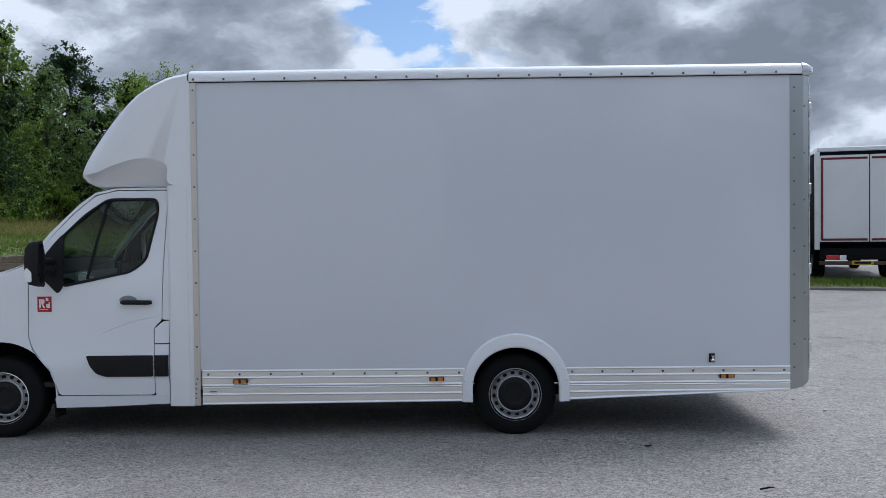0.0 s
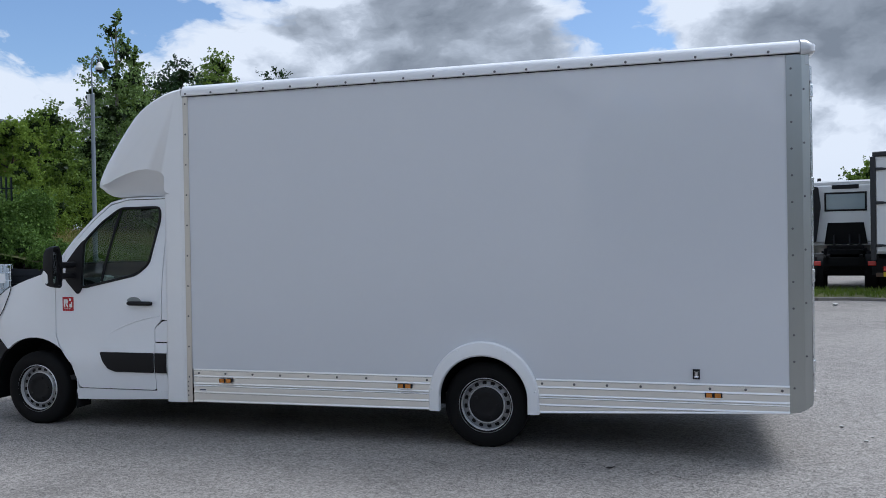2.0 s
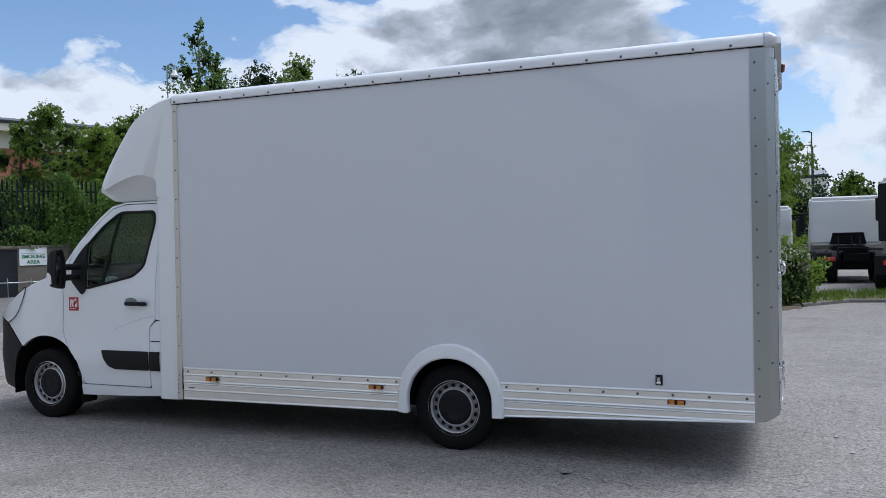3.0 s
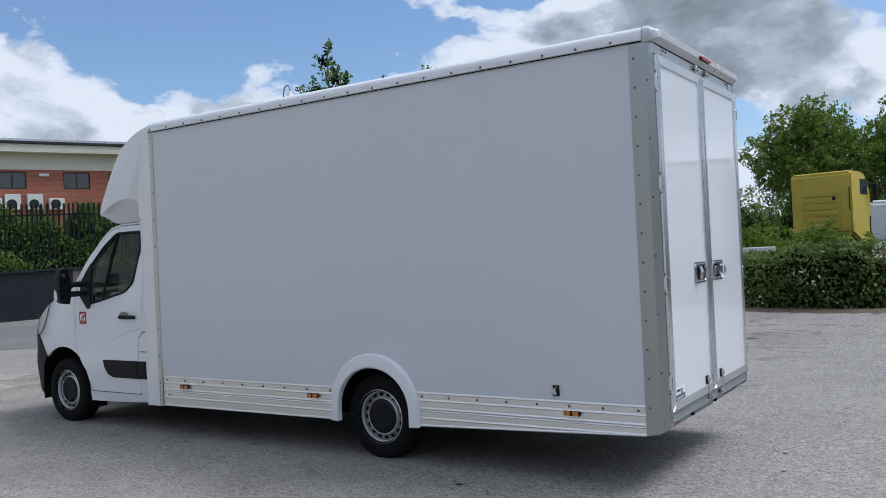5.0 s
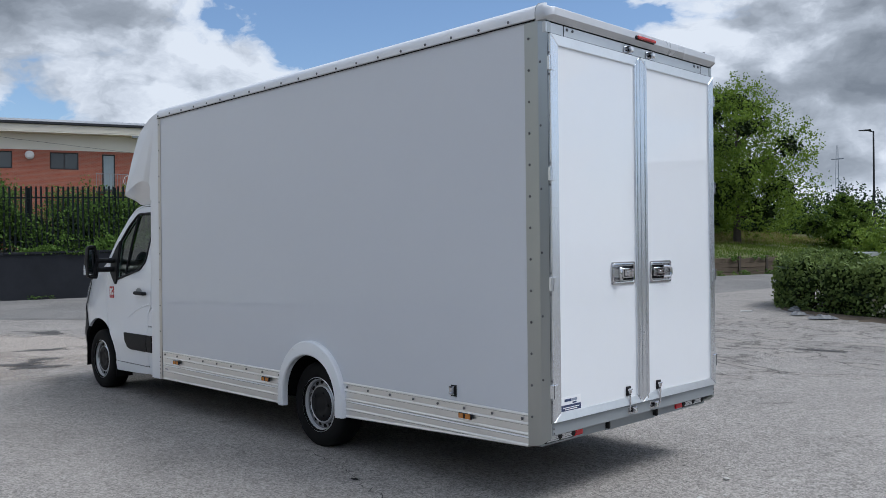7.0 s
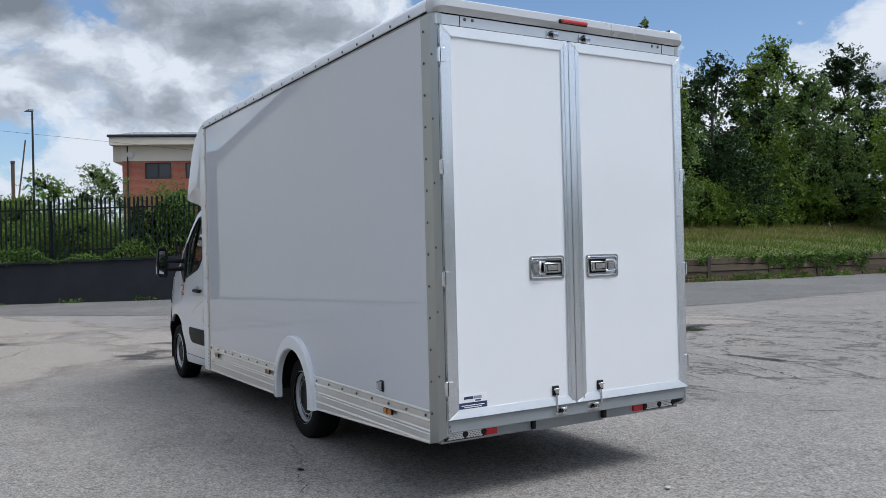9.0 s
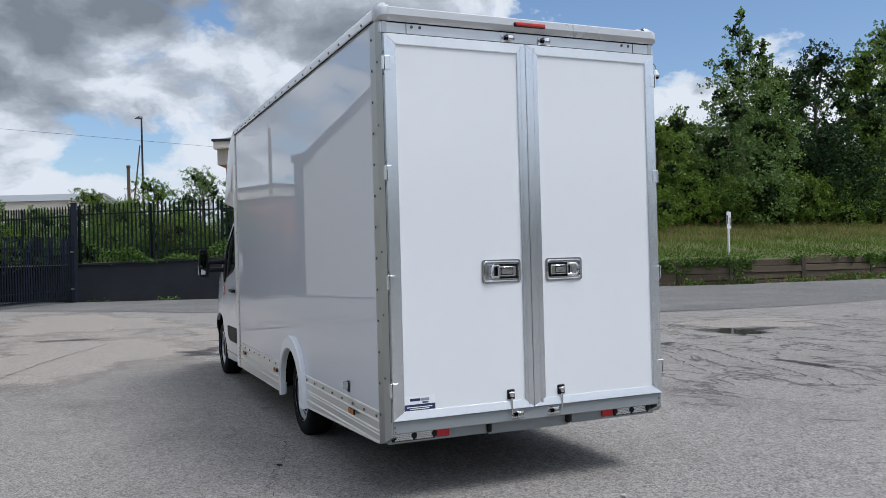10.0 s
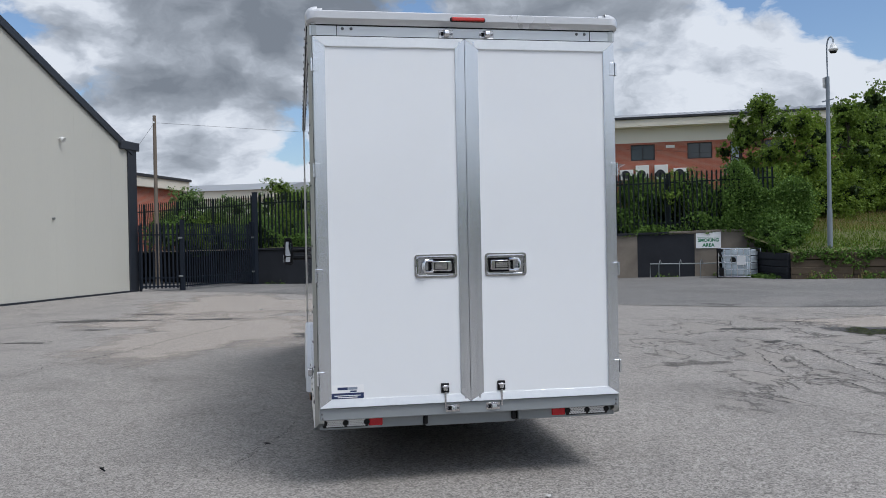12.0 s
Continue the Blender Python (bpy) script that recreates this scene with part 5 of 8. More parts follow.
def cab_side(s):
    inward = lambda x, z: (0, -s, 0)
    door = part("cab_door", skin(DOOR, cab_at(s), inward, [WINDOW], step=0.05, depth=0.03), PAINT, van, "white front cab door, shut", smooth=True)
    # window seal and glass
    part("window_seal", tube([cab_at(s, 0.001)(x, z) for x, z in WINDOW], 0.013, 6, closed=True), BLACK, door)
    part("window_glass", skin(WINDOW, cab_at(s, -0.014), inward, step=0.08, depth=0.0), GLASS, door, "tinted door window").visible_shadow = False
    part("window_divider", tube([cab_at(s, -0.004)(x, z) for x, z in ((-2.615, 2.005), (-2.675, 1.75), (-2.735, 1.50), (-2.77, 1.345))], 0.012, 6), BLACK, door)
    # body behind, below and ahead of the door
    part("cab_pillar", skin([(-2.098, 2.098), (-2.138, 1.06), (-2.138, 1.0), (-2.08, 0.995), (-2.082, 0.28), (-1.98, 0.28), (-1.98, 2.098)], cab_at(s), inward, step=0.07, depth=0.03), PAINT, van, smooth=True)
    part("rear_quarter", skin([(-2.208, 0.79), (-2.09, 0.79), (-2.09, 0.30), (-2.208, 0.30)], cab_at(s), inward, step=0.06, depth=0.03), PAINT, van, smooth=True)
    flap = part("fuel_flap", skin(rounded([(-2.208, 0.80), (-2.085, 0.80), (-2.085, 0.99), (-2.13, 0.985), (-2.205, 0.925)], 0.012), cab_at(s, 0.0), inward, step=0.06, depth=0.02), PAINT, van, smooth=True)
    part("door_sill", skin([(-2.09, 0.357), (-2.09, 0.287), (-2.62, 0.265), (-3.06, 0.255), (-3.075, 0.30), (-3.055, 0.357)], cab_at(s, 0.004), inward, step=0.06, depth=0.06), PAINT, van, smooth=True)
    wing = [(-3.058, 0.357), (-3.060, 0.27)] + WHEELCUT[:17] + [(-3.96, 0.80), (-4.08, 0.93), (-4.20, 1.01), (-4.05, 1.16), (-3.90, 1.255), (-3.74, 1.32), (-3.62, 1.36), (-3.46, 1.405), (-3.32, 1.455), (-3.185, 1.590), (-3.272, 1.295), (-3.277, 0.85), (-3.245, 0.748), (-3.098, 0.575), (-3.058, 0.45)]
    part("front_wing", skin(wing, cab_at(s), inward, step=0.05, depth=0.03), PAINT, van, "white front wing", smooth=True)
    pillar = [(-3.186, 1.592), (-3.315, 1.463), (-3.10, 1.735), (-2.86, 1.975), (-2.73, 2.072), (-2.56, 2.108), (-2.10, 2.110), (-2.10, 2.093), (-2.55, 2.093), (-2.725, 2.053), (-2.915, 1.893)]
    part("roof_pillar", skin(pillar, cab_at(s, -0.004), inward, step=0.06, depth=0.05), PAINT, van, smooth=True)
    # black corner of the bumper, headlight
    bumper = WHEELCUT[16:] + [(-4.02, 0.26), (-4.15, 0.285), (-4.25, 0.38), (-4.29, 0.58), (-4.275, 0.80), (-4.215, 0.985), (-4.09, 0.93), (-3.97, 0.80)]
    part("bumper_corner", skin(bumper, cab_at(s, 0.012), inward, step=0.05, depth=0.05), BLACK, van, "black plastic bumper corner", smooth=True)
    light = part("headlight", skin(rounded([(-3.82, 1.292), (-3.98, 1.212), (-4.14, 1.075), (-4.205, 0.99), (-4.07, 0.935), (-3.93, 1.05)], 0.02, 3), cab_at(s, 0.009), inward, step=0.04, depth=0.02), CLEAR, van, "clear headlight with a dark surround", smooth=True)
    part("lens_edge", tube([cab_at(s, 0.010)(x, z) for x, z in spline([(-3.98, 1.214), (-3.822, 1.292), (-3.925, 1.05), (-4.07, 0.932), (-4.205, 0.985)], 5)], 0.004, 6), BLACK, light)
    # dark backing seen in the panel gaps
    part("gap_backing", skin([(-2.0, 2.09), (-2.0, 0.30), (-3.03, 0.30), (-3.06, 0.50), (-3.22, 0.76), (-3.32, 0.95), (-3.32, 1.43), (-3.19, 1.58), (-2.92, 1.88), (-2.73, 2.04), (-2.55, 2.09)], cab_at(s, -0.022), inward, [rounded([(-3.03, 1.25), (-3.03, 1.70), (-2.81, 1.93), (-2.62, 2.05), (-2.16, 2.05), (-2.15, 1.88), (-2.24, 1.47), (-2.38, 1.37)], 0.05)], step=0.10, depth=0.01), SEAM, van)
    # rubbing strip, handle, crease
    strip = [(-2.785, 0.700), (-2.221, 0.700), (-2.221, 0.522), (-2.62, 0.522), (-2.70, 0.548), (-2.752, 0.615)]
    part("rubbing_strip", skin(rounded(strip, 0.015), cab_at(s, 0.014), inward, step=0.06, depth=0.014), BLACK, door, "black plastic rubbing strip", smooth=True)
    part("rubbing_strip", skin([(-2.207, 0.700), (-2.092, 0.700), (-2.092, 0.522), (-2.207, 0.522)], cab_at(s, 0.014), inward, step=0.06, depth=0.014), BLACK, van, "black plastic rubbing strip")
    grip = [cab_at(s, 0.014)(-2.475, 1.148), cab_at(s, 0.034)(-2.455, 1.148), cab_at(s, 0.036)(-2.25, 1.145), cab_at(s, 0.014)(-2.225, 1.145)]
    handle = part("door_handle", tube(grip, [0.016, 0.020, 0.020, 0.016], 8), BLACK, door, "black door handle")
    part("handle_cup", skin([(-2.425 + 0.075 * math.cos(a), 1.163 + 0.040 * math.sin(a)) for a in [radians(v) for v in range(0, 181, 15)]], cab_at(s, 0.002), inward, step=0.04, depth=0.0), SILL, handle)
    part("body_crease", tube([cab_at(s, -0.0065)(x, z) for x, z in spline([(-2.80, 0.805), (-2.66, 0.885), (-2.52, 0.945), (-2.38, 0.990), (-2.25, 1.02), (-2.16, 1.036)], 4)], [0.004 + 0.007 * min(1, i / 6) for i in range(21)], 8), PAINT, door, smooth=True)
    # mirror on its two arms
    arm_foot = [(-3.015, 1.225), (-3.15, 1.36), (-3.15, 1.52), (-3.05, 1.65), (-2.975, 1.73), (-2.975, 1.27)]
    mirror = part("wing_mirror", skin(rounded(arm_foot, 0.02), cab_at(s, 0.018), inward, step=0.06, depth=0.03), BLACK, van, "black wing mirror on two arms")
    for z in (1.40, 1.50):
        part("arm", tube([cab_at(s, 0.0)(-3.06, z), (-3.06, s * 1.10, z), (-3.06, s * 1.19, z)], 0.030, 8), BLACK, mirror)
    shell = rounded([(-0.065, -0.19), (0.085, -0.17), (0.10, 0.0), (0.075, 0.20), (-0.04, 0.21), (-0.085, 0.10), (-0.095, -0.06)], 0.03, 3)
    bm = bmesh.new()
    rings = []
    for k, (f, o) in enumerate(((0.35, 0.085), (0.75, 0.075), (0.95, 0.045), (1.02, 0.0), (1.01, -0.04), (0.90, -0.04), (0.88, -0.015))):
        rings.append([bm.verts.new((-3.065 - o, s * (1.238 + 0.70 * a * f), 1.475 + 0.94 * b * f)) for a, b in shell])
    for a, b in zip(rings, rings[1:]):
        for i in range(len(a)):
            bm.faces.new((a[i], a[(i + 1) % len(a)], b[(i + 1) % len(b)], b[i]))
    bm.faces.new(rings[0])
    bm.faces.new(rings[-1])
    head = part("mirror_shell", tidy(bm), BLACK, mirror, smooth=True)
    for z0, z1 in ((-0.055, 0.155), (-0.140, -0.068)):
        ob = part("mirror_glass", skin(rounded([(-0.058, z0), (0.066, z0), (0.056, z1), (-0.046, z1)], 0.02), lambda a, b: (-3.045 + 0.02 * b + 0.12 * a, s * (1.238 + 0.70 * a), 1.475 + 0.94 * b), lambda a, b: (-1, 0, 0), step=0.06, depth=0.004), MIRROR, mirror, "silvered mirror glass")
    part("indicator", skin(rounded([(-3.135, 1.345), (-3.075, 1.34), (-3.075, 1.42), (-3.115, 1.46), (-3.135, 1.43)], 0.015), lambda x, z: (x, s * (1.310 - 2.0 * (x + 3.075) ** 2), z), inward, step=0.03, depth=0.03), CLEAR, mirror, "clear indicator lens")
    # mud flap behind the front wheel
    part("mud_flap", box(-3.075, -3.06, s * 0.78 if s > 0 else -0.97, 0.97 if s > 0 else s * 0.78, 0.17, 0.34, 0.004), RUBBER, van)
    return door


near_door = cab_side(-1)
badge = part("badge", skin([(-3.192, 1.072), (-3.072, 1.072), (-3.072, 1.202), (-3.192, 1.202)], cab_at(-1, 0.002), lambda x, z: (0, 1, 0), step=0.06, depth=0.002), RED, near_door, "small square red badge with white shapes")


def mark(poly):
    part("badge_mark", skin(poly, cab_at(-1, 0.0035), lambda x, z: (0, 1, 0), step=0.05, depth=0.001), WHITEVINYL, badge)


mark([(-3.178, 1.105), (-3.162, 1.105), (-3.162, 1.180), (-3.178, 1.180)])
mark([(-3.160, 1.140), (-3.135, 1.140), (-3.130, 1.165), (-3.138, 1.180), (-3.160, 1.180)])
mark([(-3.158, 1.138), (-3.142, 1.138), (-3.126, 1.105), (-3.142, 1.105)])
mark([(-3.116, 1.105), (-3.086, 1.105), (-3.086, 1.155), (-3.096, 1.155), (-3.096, 1.138), (-3.116, 1.138)])
mark([(-3.120, 1.165), (-3.098, 1.165), (-3.098, 1.188), (-3.120, 1.188)])
mark([(-3.175, 1.090), (-3.10, 1.090), (-3.10, 1.094), (-3.175, 1.094)])
cab_side(1)

# bonnet, windscreen, roof and front, spanning from side to side
LINE = [(-1.98, 2.11), (-2.56, 2.108), (-2.73, 2.072), (-2.86, 1.975), (-3.10, 1.735), (-3.315, 1.463)]
BONNET = [(-3.315, 1.463), (-3.46, 1.405), (-3.62, 1.36), (-3.74, 1.32), (-3.90, 1.255), (-4.05, 1.16), (-4.20, 1.02)]
FRONT = [(-4.20, 1.02), (-4.25, 0.90), (-4.28, 0.60), (-4.245, 0.40), (-4.14, 0.29)]


def span(points, crown, nose, lift=0.0):
    """A sheet from side to side over a line of (x, z) points; crown lifts and nose pushes out its middle."""
    bm = bmesh.new()
    rows = []
    for x, z in points:
        w = cab_half(x, z) - 0.002
        row = []
        for k in range(17):
            f = -1 + k / 8
            g = 1 - abs(f) ** 2.6
            row.append(bm.verts.new((x - nose * g, f * w, z + crown * g + lift)))
        rows.append(row)
    for a, b in zip(rows, rows[1:]):
        for i in range(16):
            bm.faces.new((a[i], a[i + 1], b[i + 1], b[i]))
    return tidy(bm)


part("cab_roof", span(spline(LINE[:3], 3), 0.05, 0.0), PAINT, van, smooth=True)
part("windscreen", span(spline(LINE[2:], 3), 0.03, 0.10), GLASS, van, "curved tinted windscreen", smooth=True).visible_shadow = False
part("bonnet", span(spline(BONNET, 3), 0.05, 0.13), PAINT, van, "sloping white bonnet", smooth=True)
part("front_bumper", span(spline(FRONT, 3), 0.0, 0.14), BLACK, van, "black plastic front bumper and grille", smooth=True)

# cabin: bulkhead with window side cut away, floor, dash, seats, wheel
part("cab_floor", box(-3.3, -2.0, -0.90, 0.90, 0.42, 0.46), TRIM, van)
part("cab_back", box(-2.02, -1.99, -0.9, 0.9, 0.42, 2.08), TRIM, van)
part("headlining", box(-2.62, -2.0, -0.82, 0.82, 2.06, 2.075), SEATCLOTH, van)
part("dashboard", prism([(-3.28, 1.36), (-3.02, 1.36), (-2.86, 1.30), (-2.80, 1.16), (-2.90, 0.92), (-3.28, 0.80)], "y", -0.88, 0.88, bevel=0.03, seg=2), TRIM, van, "dark dashboard")
part("instrument_hood", prism([(-2.98, 1.34), (-2.84, 1.46), (-2.78, 1.44), (-2.84, 1.30)], "y", 0.22, 0.62, bevel=0.02), TRIM, van)
tablet = part("screen_unit", box(-2.86, -2.82, -0.14, 0.10, 1.30, 1.46, 0.01), TRIM, van)
part("screen", box(-2.821, -2.816, -0.12, 0.08, 1.32, 1.445), SCREEN, tablet)
wheel_ring = []
for k in range(24):
    a = k * math.tau / 24
    wheel_ring.append((-2.66 - 0.09 * math.sin(a), 0.42 + 0.20 * math.cos(a), 1.30 + 0.17 * math.sin(a)))
steer = part("steering_wheel", tube(wheel_ring, 0.016, 8, closed=True), TRIM, van)
part("column", rod((-2.66, 0.42, 1.30), (-2.88, 0.42, 1.18), 0.04), TRIM, steer)
for y0, y1 in ((-0.82, -0.34), (-0.32, 0.10), (0.18, 0.66)):
    seat = part("seat", box(-2.72, -2.22, y0, y1, 0.78, 0.94, 0.05, seg=3), SEATCLOTH, van, "dark cloth seat", smooth=True)
    part("backrest", prism([(-2.32, 0.90), (-2.16, 0.90), (-2.05, 1.52), (-2.16, 1.54)], "y", y0 + 0.02, y1 - 0.02, bevel=0.04, seg=3), SEATCLOTH, seat, smooth=True)
    part("headrest", box(-2.14, -2.06, (y0 + y1) / 2 - 0.12, (y0 + y1) / 2 + 0.12, 1.56, 1.74, 0.035, seg=3), SEATCLOTH, seat, smooth=True)
    part("seat_base", box(-2.66, -2.26, y0 + 0.04, y1 - 0.04, 0.46, 0.78), TRIM, seat)
cover = part("seat_wrapper", prism([(-2.95, 1.20), (-2.87, 1.20), (-2.84, 1.37), (-2.93, 1.40)], "y", -0.80, -0.66, bevel=0.02, seg=2), WHITEVINYL, van, "pale paperwork on the dashboard")


# ---- wheels ----
def wheel(x, y, s, steer_turn=0.0):
    """s: outward side. The centre lies at y, the middle of the tread."""
    c = (0, 0, 0)
    hub = new("wheel")
    hub.parent = van
    hub.matrix_basis = pose(x, y, TYRE - 0.010, 0, 0, steer_turn)
    o = s
    prof = [(0.205, 0.095), (0.225, 0.108), (0.262, 0.116), (0.300, 0.113), (0.326, 0.102), (0.340, 0.088), (0.345, 0.07), (0.347, 0.03), (0.347, -0.03), (0.345, -0.07), (0.326, -0.102), (0.262, -0.116), (0.205, -0.095)]
    part("tyre", lathe([(r, o * a) for r, a in prof], c, 48), RUBBER, hub, "black tyre", smooth=True)
    rim = [(0.216, 0.112), (0.224, 0.104), (0.216, 0.094), (0.202, 0.088), (0.197, 0.066)]
    disc = part("rim", lathe([(r, o * a) for r, a in rim], c, 48), RIM, hub, "silver painted steel rim", smooth=True)
    dish = [(0.197, 0.066), (0.194, 0.052), (0.187, 0.049), (0.160, 0.060), (0.150, 0.064), (0.128, 0.058), (0.05, 0.05), (0.0, 0.05)]
    web = part("wheel_disc", lathe([(r, o * a) for r, a in dish], c, 48), RIMDISC, hub, "dull grey pressed steel disc", smooth=True)
    part("rim_back", lathe([(0.200, -o * 0.09), (0.195, o * 0.020), (0.0, o * 0.020)], c, 32), UNDER, hub)
    for k in range(16):
        a = k * math.tau / 16 + 0.1
        m = prism(rounded([(-0.016, -0.016), (0.016, -0.016), (0.018, 0.015), (-0.018, 0.015)], 0.013, 4), "z", -0.006, 0.006)
        rot = Matrix(((-math.sin(a), math.cos(a), 0), (0.0, 0.0, 1.0), (math.cos(a), math.sin(a), 0))).to_4x4()
        bmesh.ops.transform(m, matrix=Matrix.Translation((0.173 * math.cos(a), o * 0.0525, 0.173 * math.sin(a))) @ rot, verts=m.verts)
        part("vent_hole", m, SEAM, web)
    part("cap_ring", lathe([(0.152, o * 0.056), (0.151, o * 0.074), (0.145, o * 0.080), (0.138, o * 0.070)], c, 40), RIM, hub, smooth=True)
    cap = [(0.142, 0.060), (0.143, 0.072), (0.132, 0.082), (0.085, 0.086), (0.072, 0.080), (0.05, 0.082), (0.0, 0.084)]
    hubcap = part("hub_cap", lathe([(r, o * a) for r, a in cap], c, 32), BLACK, hub, "black plastic hub cap", smooth=True)
    for k in range(5):
        a = k * math.tau / 5
        part("nut_cover", rod((0.098 * math.cos(a), o * 0.08, 0.098 * math.sin(a)), (0.098 * math.cos(a), o * 0.092, 0.098 * math.sin(a)), 0.015, 0.012, 8), BLACK, hubcap)
    part("brake_drum", lathe([(0.15, -o * 0.06), (0.15, o * 0.03), (0.0, o * 0.03)], c, 24), UNDER, hub)


for s in (-1, 1):
    wheel(AXLE_F, s * 0.845, s)
    wheel(AXLE_R, s * 0.845, s)
    part("wheel_well", vault(AXLE_F, 0.365, 0.47, 0.45, s * 0.50, s * 0.94), UNDER, van)
    part("inner_wing", box(-4.0, -3.05, s * 0.48, s * 0.52, 0.2, 1.0), UNDER, van)

# the nose reaches a little further forward below the windscreen
for ob in list(van.children):
    if ob.name.split(".")[0] in ("front_wing", "bumper_corner", "headlight", "bonnet", "front_bumper"):
        for piece in [ob] + list(ob.children):
            for v in piece.data.vertices:
                if v.co.x < -3.98:
                    v.co.x -= 0.085 * min(1.0, (-3.98 - v.co.x) / 0.20)


# ---- trees, hedge, ivy, grass ----
BARK = material("bark", (0.075, 0.062, 0.050), 0.9, spread=0.5, scale=14.0, stain=0.4, stretch=(1, 1, 0.25), bump=0.5, bump_scale=20.0)
BIRCHBARK = material("pale_bark", (0.22, 0.20, 0.17), 0.8, spread=0.5, scale=9.0, stain=0.5, stretch=(1, 1, 2.0), bump=0.3, bump_scale=16.0)
LEAF_MID = leaf_material("leaf_mid_green", (0.032, 0.066, 0.012), (0.218, 0.318, 0.052))
LEAF_BIRCH = leaf_material("leaf_birch", (0.042, 0.082, 0.026), (0.225, 0.325, 0.098))
# evergreen tone; on the undergrowth it also puts shade into the colour
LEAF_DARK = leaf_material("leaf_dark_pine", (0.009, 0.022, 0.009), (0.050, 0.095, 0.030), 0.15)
LEAF_BRIGHT = leaf_material("leaf_bright_green", (0.060, 0.115, 0.016), (0.240, 0.335, 0.052), 0.4)
LEAF_IVY = leaf_material("leaf_ivy", (0.016, 0.042, 0.008), (0.165, 0.275, 0.058), 0.25)
LEAF_HEDGE = leaf_material("leaf_hedge", (0.032, 0.062, 0.014), (0.215, 0.285, 0.082), 0.25)
# near-black leaf colours that paint the shade inside crowns
LEAF_SHADE = leaf_material("leaf_painted_shade", (0.010, 0.022, 0.006), (0.032, 0.052, 0.014), 0.08)
BLOSSOM = material("pale_blossom", (0.46, 0.44, 0.31), 0.8, island=0.3)
SEEDHEAD = leaf_material("reddish_seed_heads", (0.16, 0.085, 0.045), (0.30, 0.19, 0.10), 0.3)
STRAW = leaf_material("dry_grass", (0.126, 0.126, 0.038), (0.372, 0.306, 0.126), 0.3)
BLADE = leaf_material("green_grass", (0.045, 0.090, 0.012), (0.185, 0.250, 0.040), 0.3)


def sprigs(centres, axes, count, length, rng):
    """Leaf points strewn along short twigs that start at the centres and follow the axes."""
    m = len(centres)
    u = rng.uniform(0.0, 1.0, size=(m, count, 1))
    loose = rng.normal(size=(m, count, 3)) * (0.10 + 0.20 * (1 - u)) * length[:, None, None]
    droop = np.zeros((m, count, 3))
    droop[:, :, 2] = -0.18 * (u[:, :, 0] ** 2) * length[:, None]
    return (centres[:, None, :] + axes[:, None, :] * u * length[:, None, None] + loose + droop).reshape(-1, 3)


def crown_parts(tree, blobs, leaves, size, mat, rng, core=True, flat=0.0, shoots=0.05):
    """Fills the blobs (centre, radii) with leafy twigs, thicker at the rim; some long shoots break the outline."""
    vol = np.array([r[0] * r[1] * r[2] for _, r in blobs]) ** (2 / 3)
    share = vol / vol.sum()
    each = 18
    pts, inner = [], []
    for (c, r), f in zip(blobs, share):
        c, r = np.array(c), np.array(r)
        k = max(8, int(1.06 * leaves * f / each))
        d = rng.normal(size=(k, 3))
        d /= np.linalg.norm(d, axis=1)[:, None]
        lump = 1.0 + 0.18 * np.sin(5 * d[:, 0] + 3 * c[0]) * np.cos(4 * d[:, 1] + c[2]) + 0.13 * np.sin(9 * d[:, 2] + 2 * c[1])
        rad = (0.45 + 0.50 * rng.uniform(size=k) ** 0.6) * lump
        axes = d * np.array((1.0, 1.0, 0.7)) + rng.normal(size=(k, 3)) * 0.45 + np.array((0, 0, 0.18))
        axes /= np.linalg.norm(axes, axis=1)[:, None]
        length = min(r) * rng.uniform(0.22, 0.46, size=k)
        pts.append(sprigs(c + d * rad[:, None] * r, axes, each, length, rng))
        k2 = max(2, int(k * shoots))
        d2 = rng.normal(size=(k2, 3))
        d2[:, 2] = np.abs(d2[:, 2]) + 0.2
        d2 /= np.linalg.norm(d2, axis=1)[:, None]
        pts.append(sprigs(c + d2 * r * 0.85, d2, each, min(r) * rng.uniform(0.45, 0.85, size=k2), rng))
        # dark core leaves close the crown; its inner shade is in their colour
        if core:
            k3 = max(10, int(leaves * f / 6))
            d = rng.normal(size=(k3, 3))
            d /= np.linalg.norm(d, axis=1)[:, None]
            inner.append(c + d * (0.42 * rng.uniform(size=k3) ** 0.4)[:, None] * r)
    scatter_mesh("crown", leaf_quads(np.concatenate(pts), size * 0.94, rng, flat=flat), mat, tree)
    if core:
        scatter_mesh("inner_leaves", leaf_quads(np.concatenate(inner), size * 1.7, rng, 0.55), LEAF_SHADE, tree)


def trunk_part(tree, height, radius, blobs, mat, rng):
    path = [(0.10 * radius * math.sin(3 * k) * k, 0.10 * radius * math.cos(2 * k) * k, height * k / 6 - 0.3 * (k == 0)) for k in range(7)]
    part("trunk", tube(path, [radius * (1 - 0.8 * k / 6) * (1.35 if k == 0 else 1.0) for k in range(7)], 9), mat, tree, smooth=True)
    for c, r in blobs:
        z = min(height * 0.8, max(height * 0.18, c[2] - 0.6 * r[2] - 0.2 * math.hypot(c[0], c[1])))
        f = z / height
        foot = (path[3][0] * f, path[3][1] * f, z)
        bend = ((foot[0] + c[0]) / 2, (foot[1] + c[1]) / 2, (z + c[2]) / 2 - 0.12 * r[2])
        part("limb", tube([foot, bend, c], [radius * 0.42 * (1 - f * 0.5), radius * 0.25, radius * 0.08], 6), mat, tree)


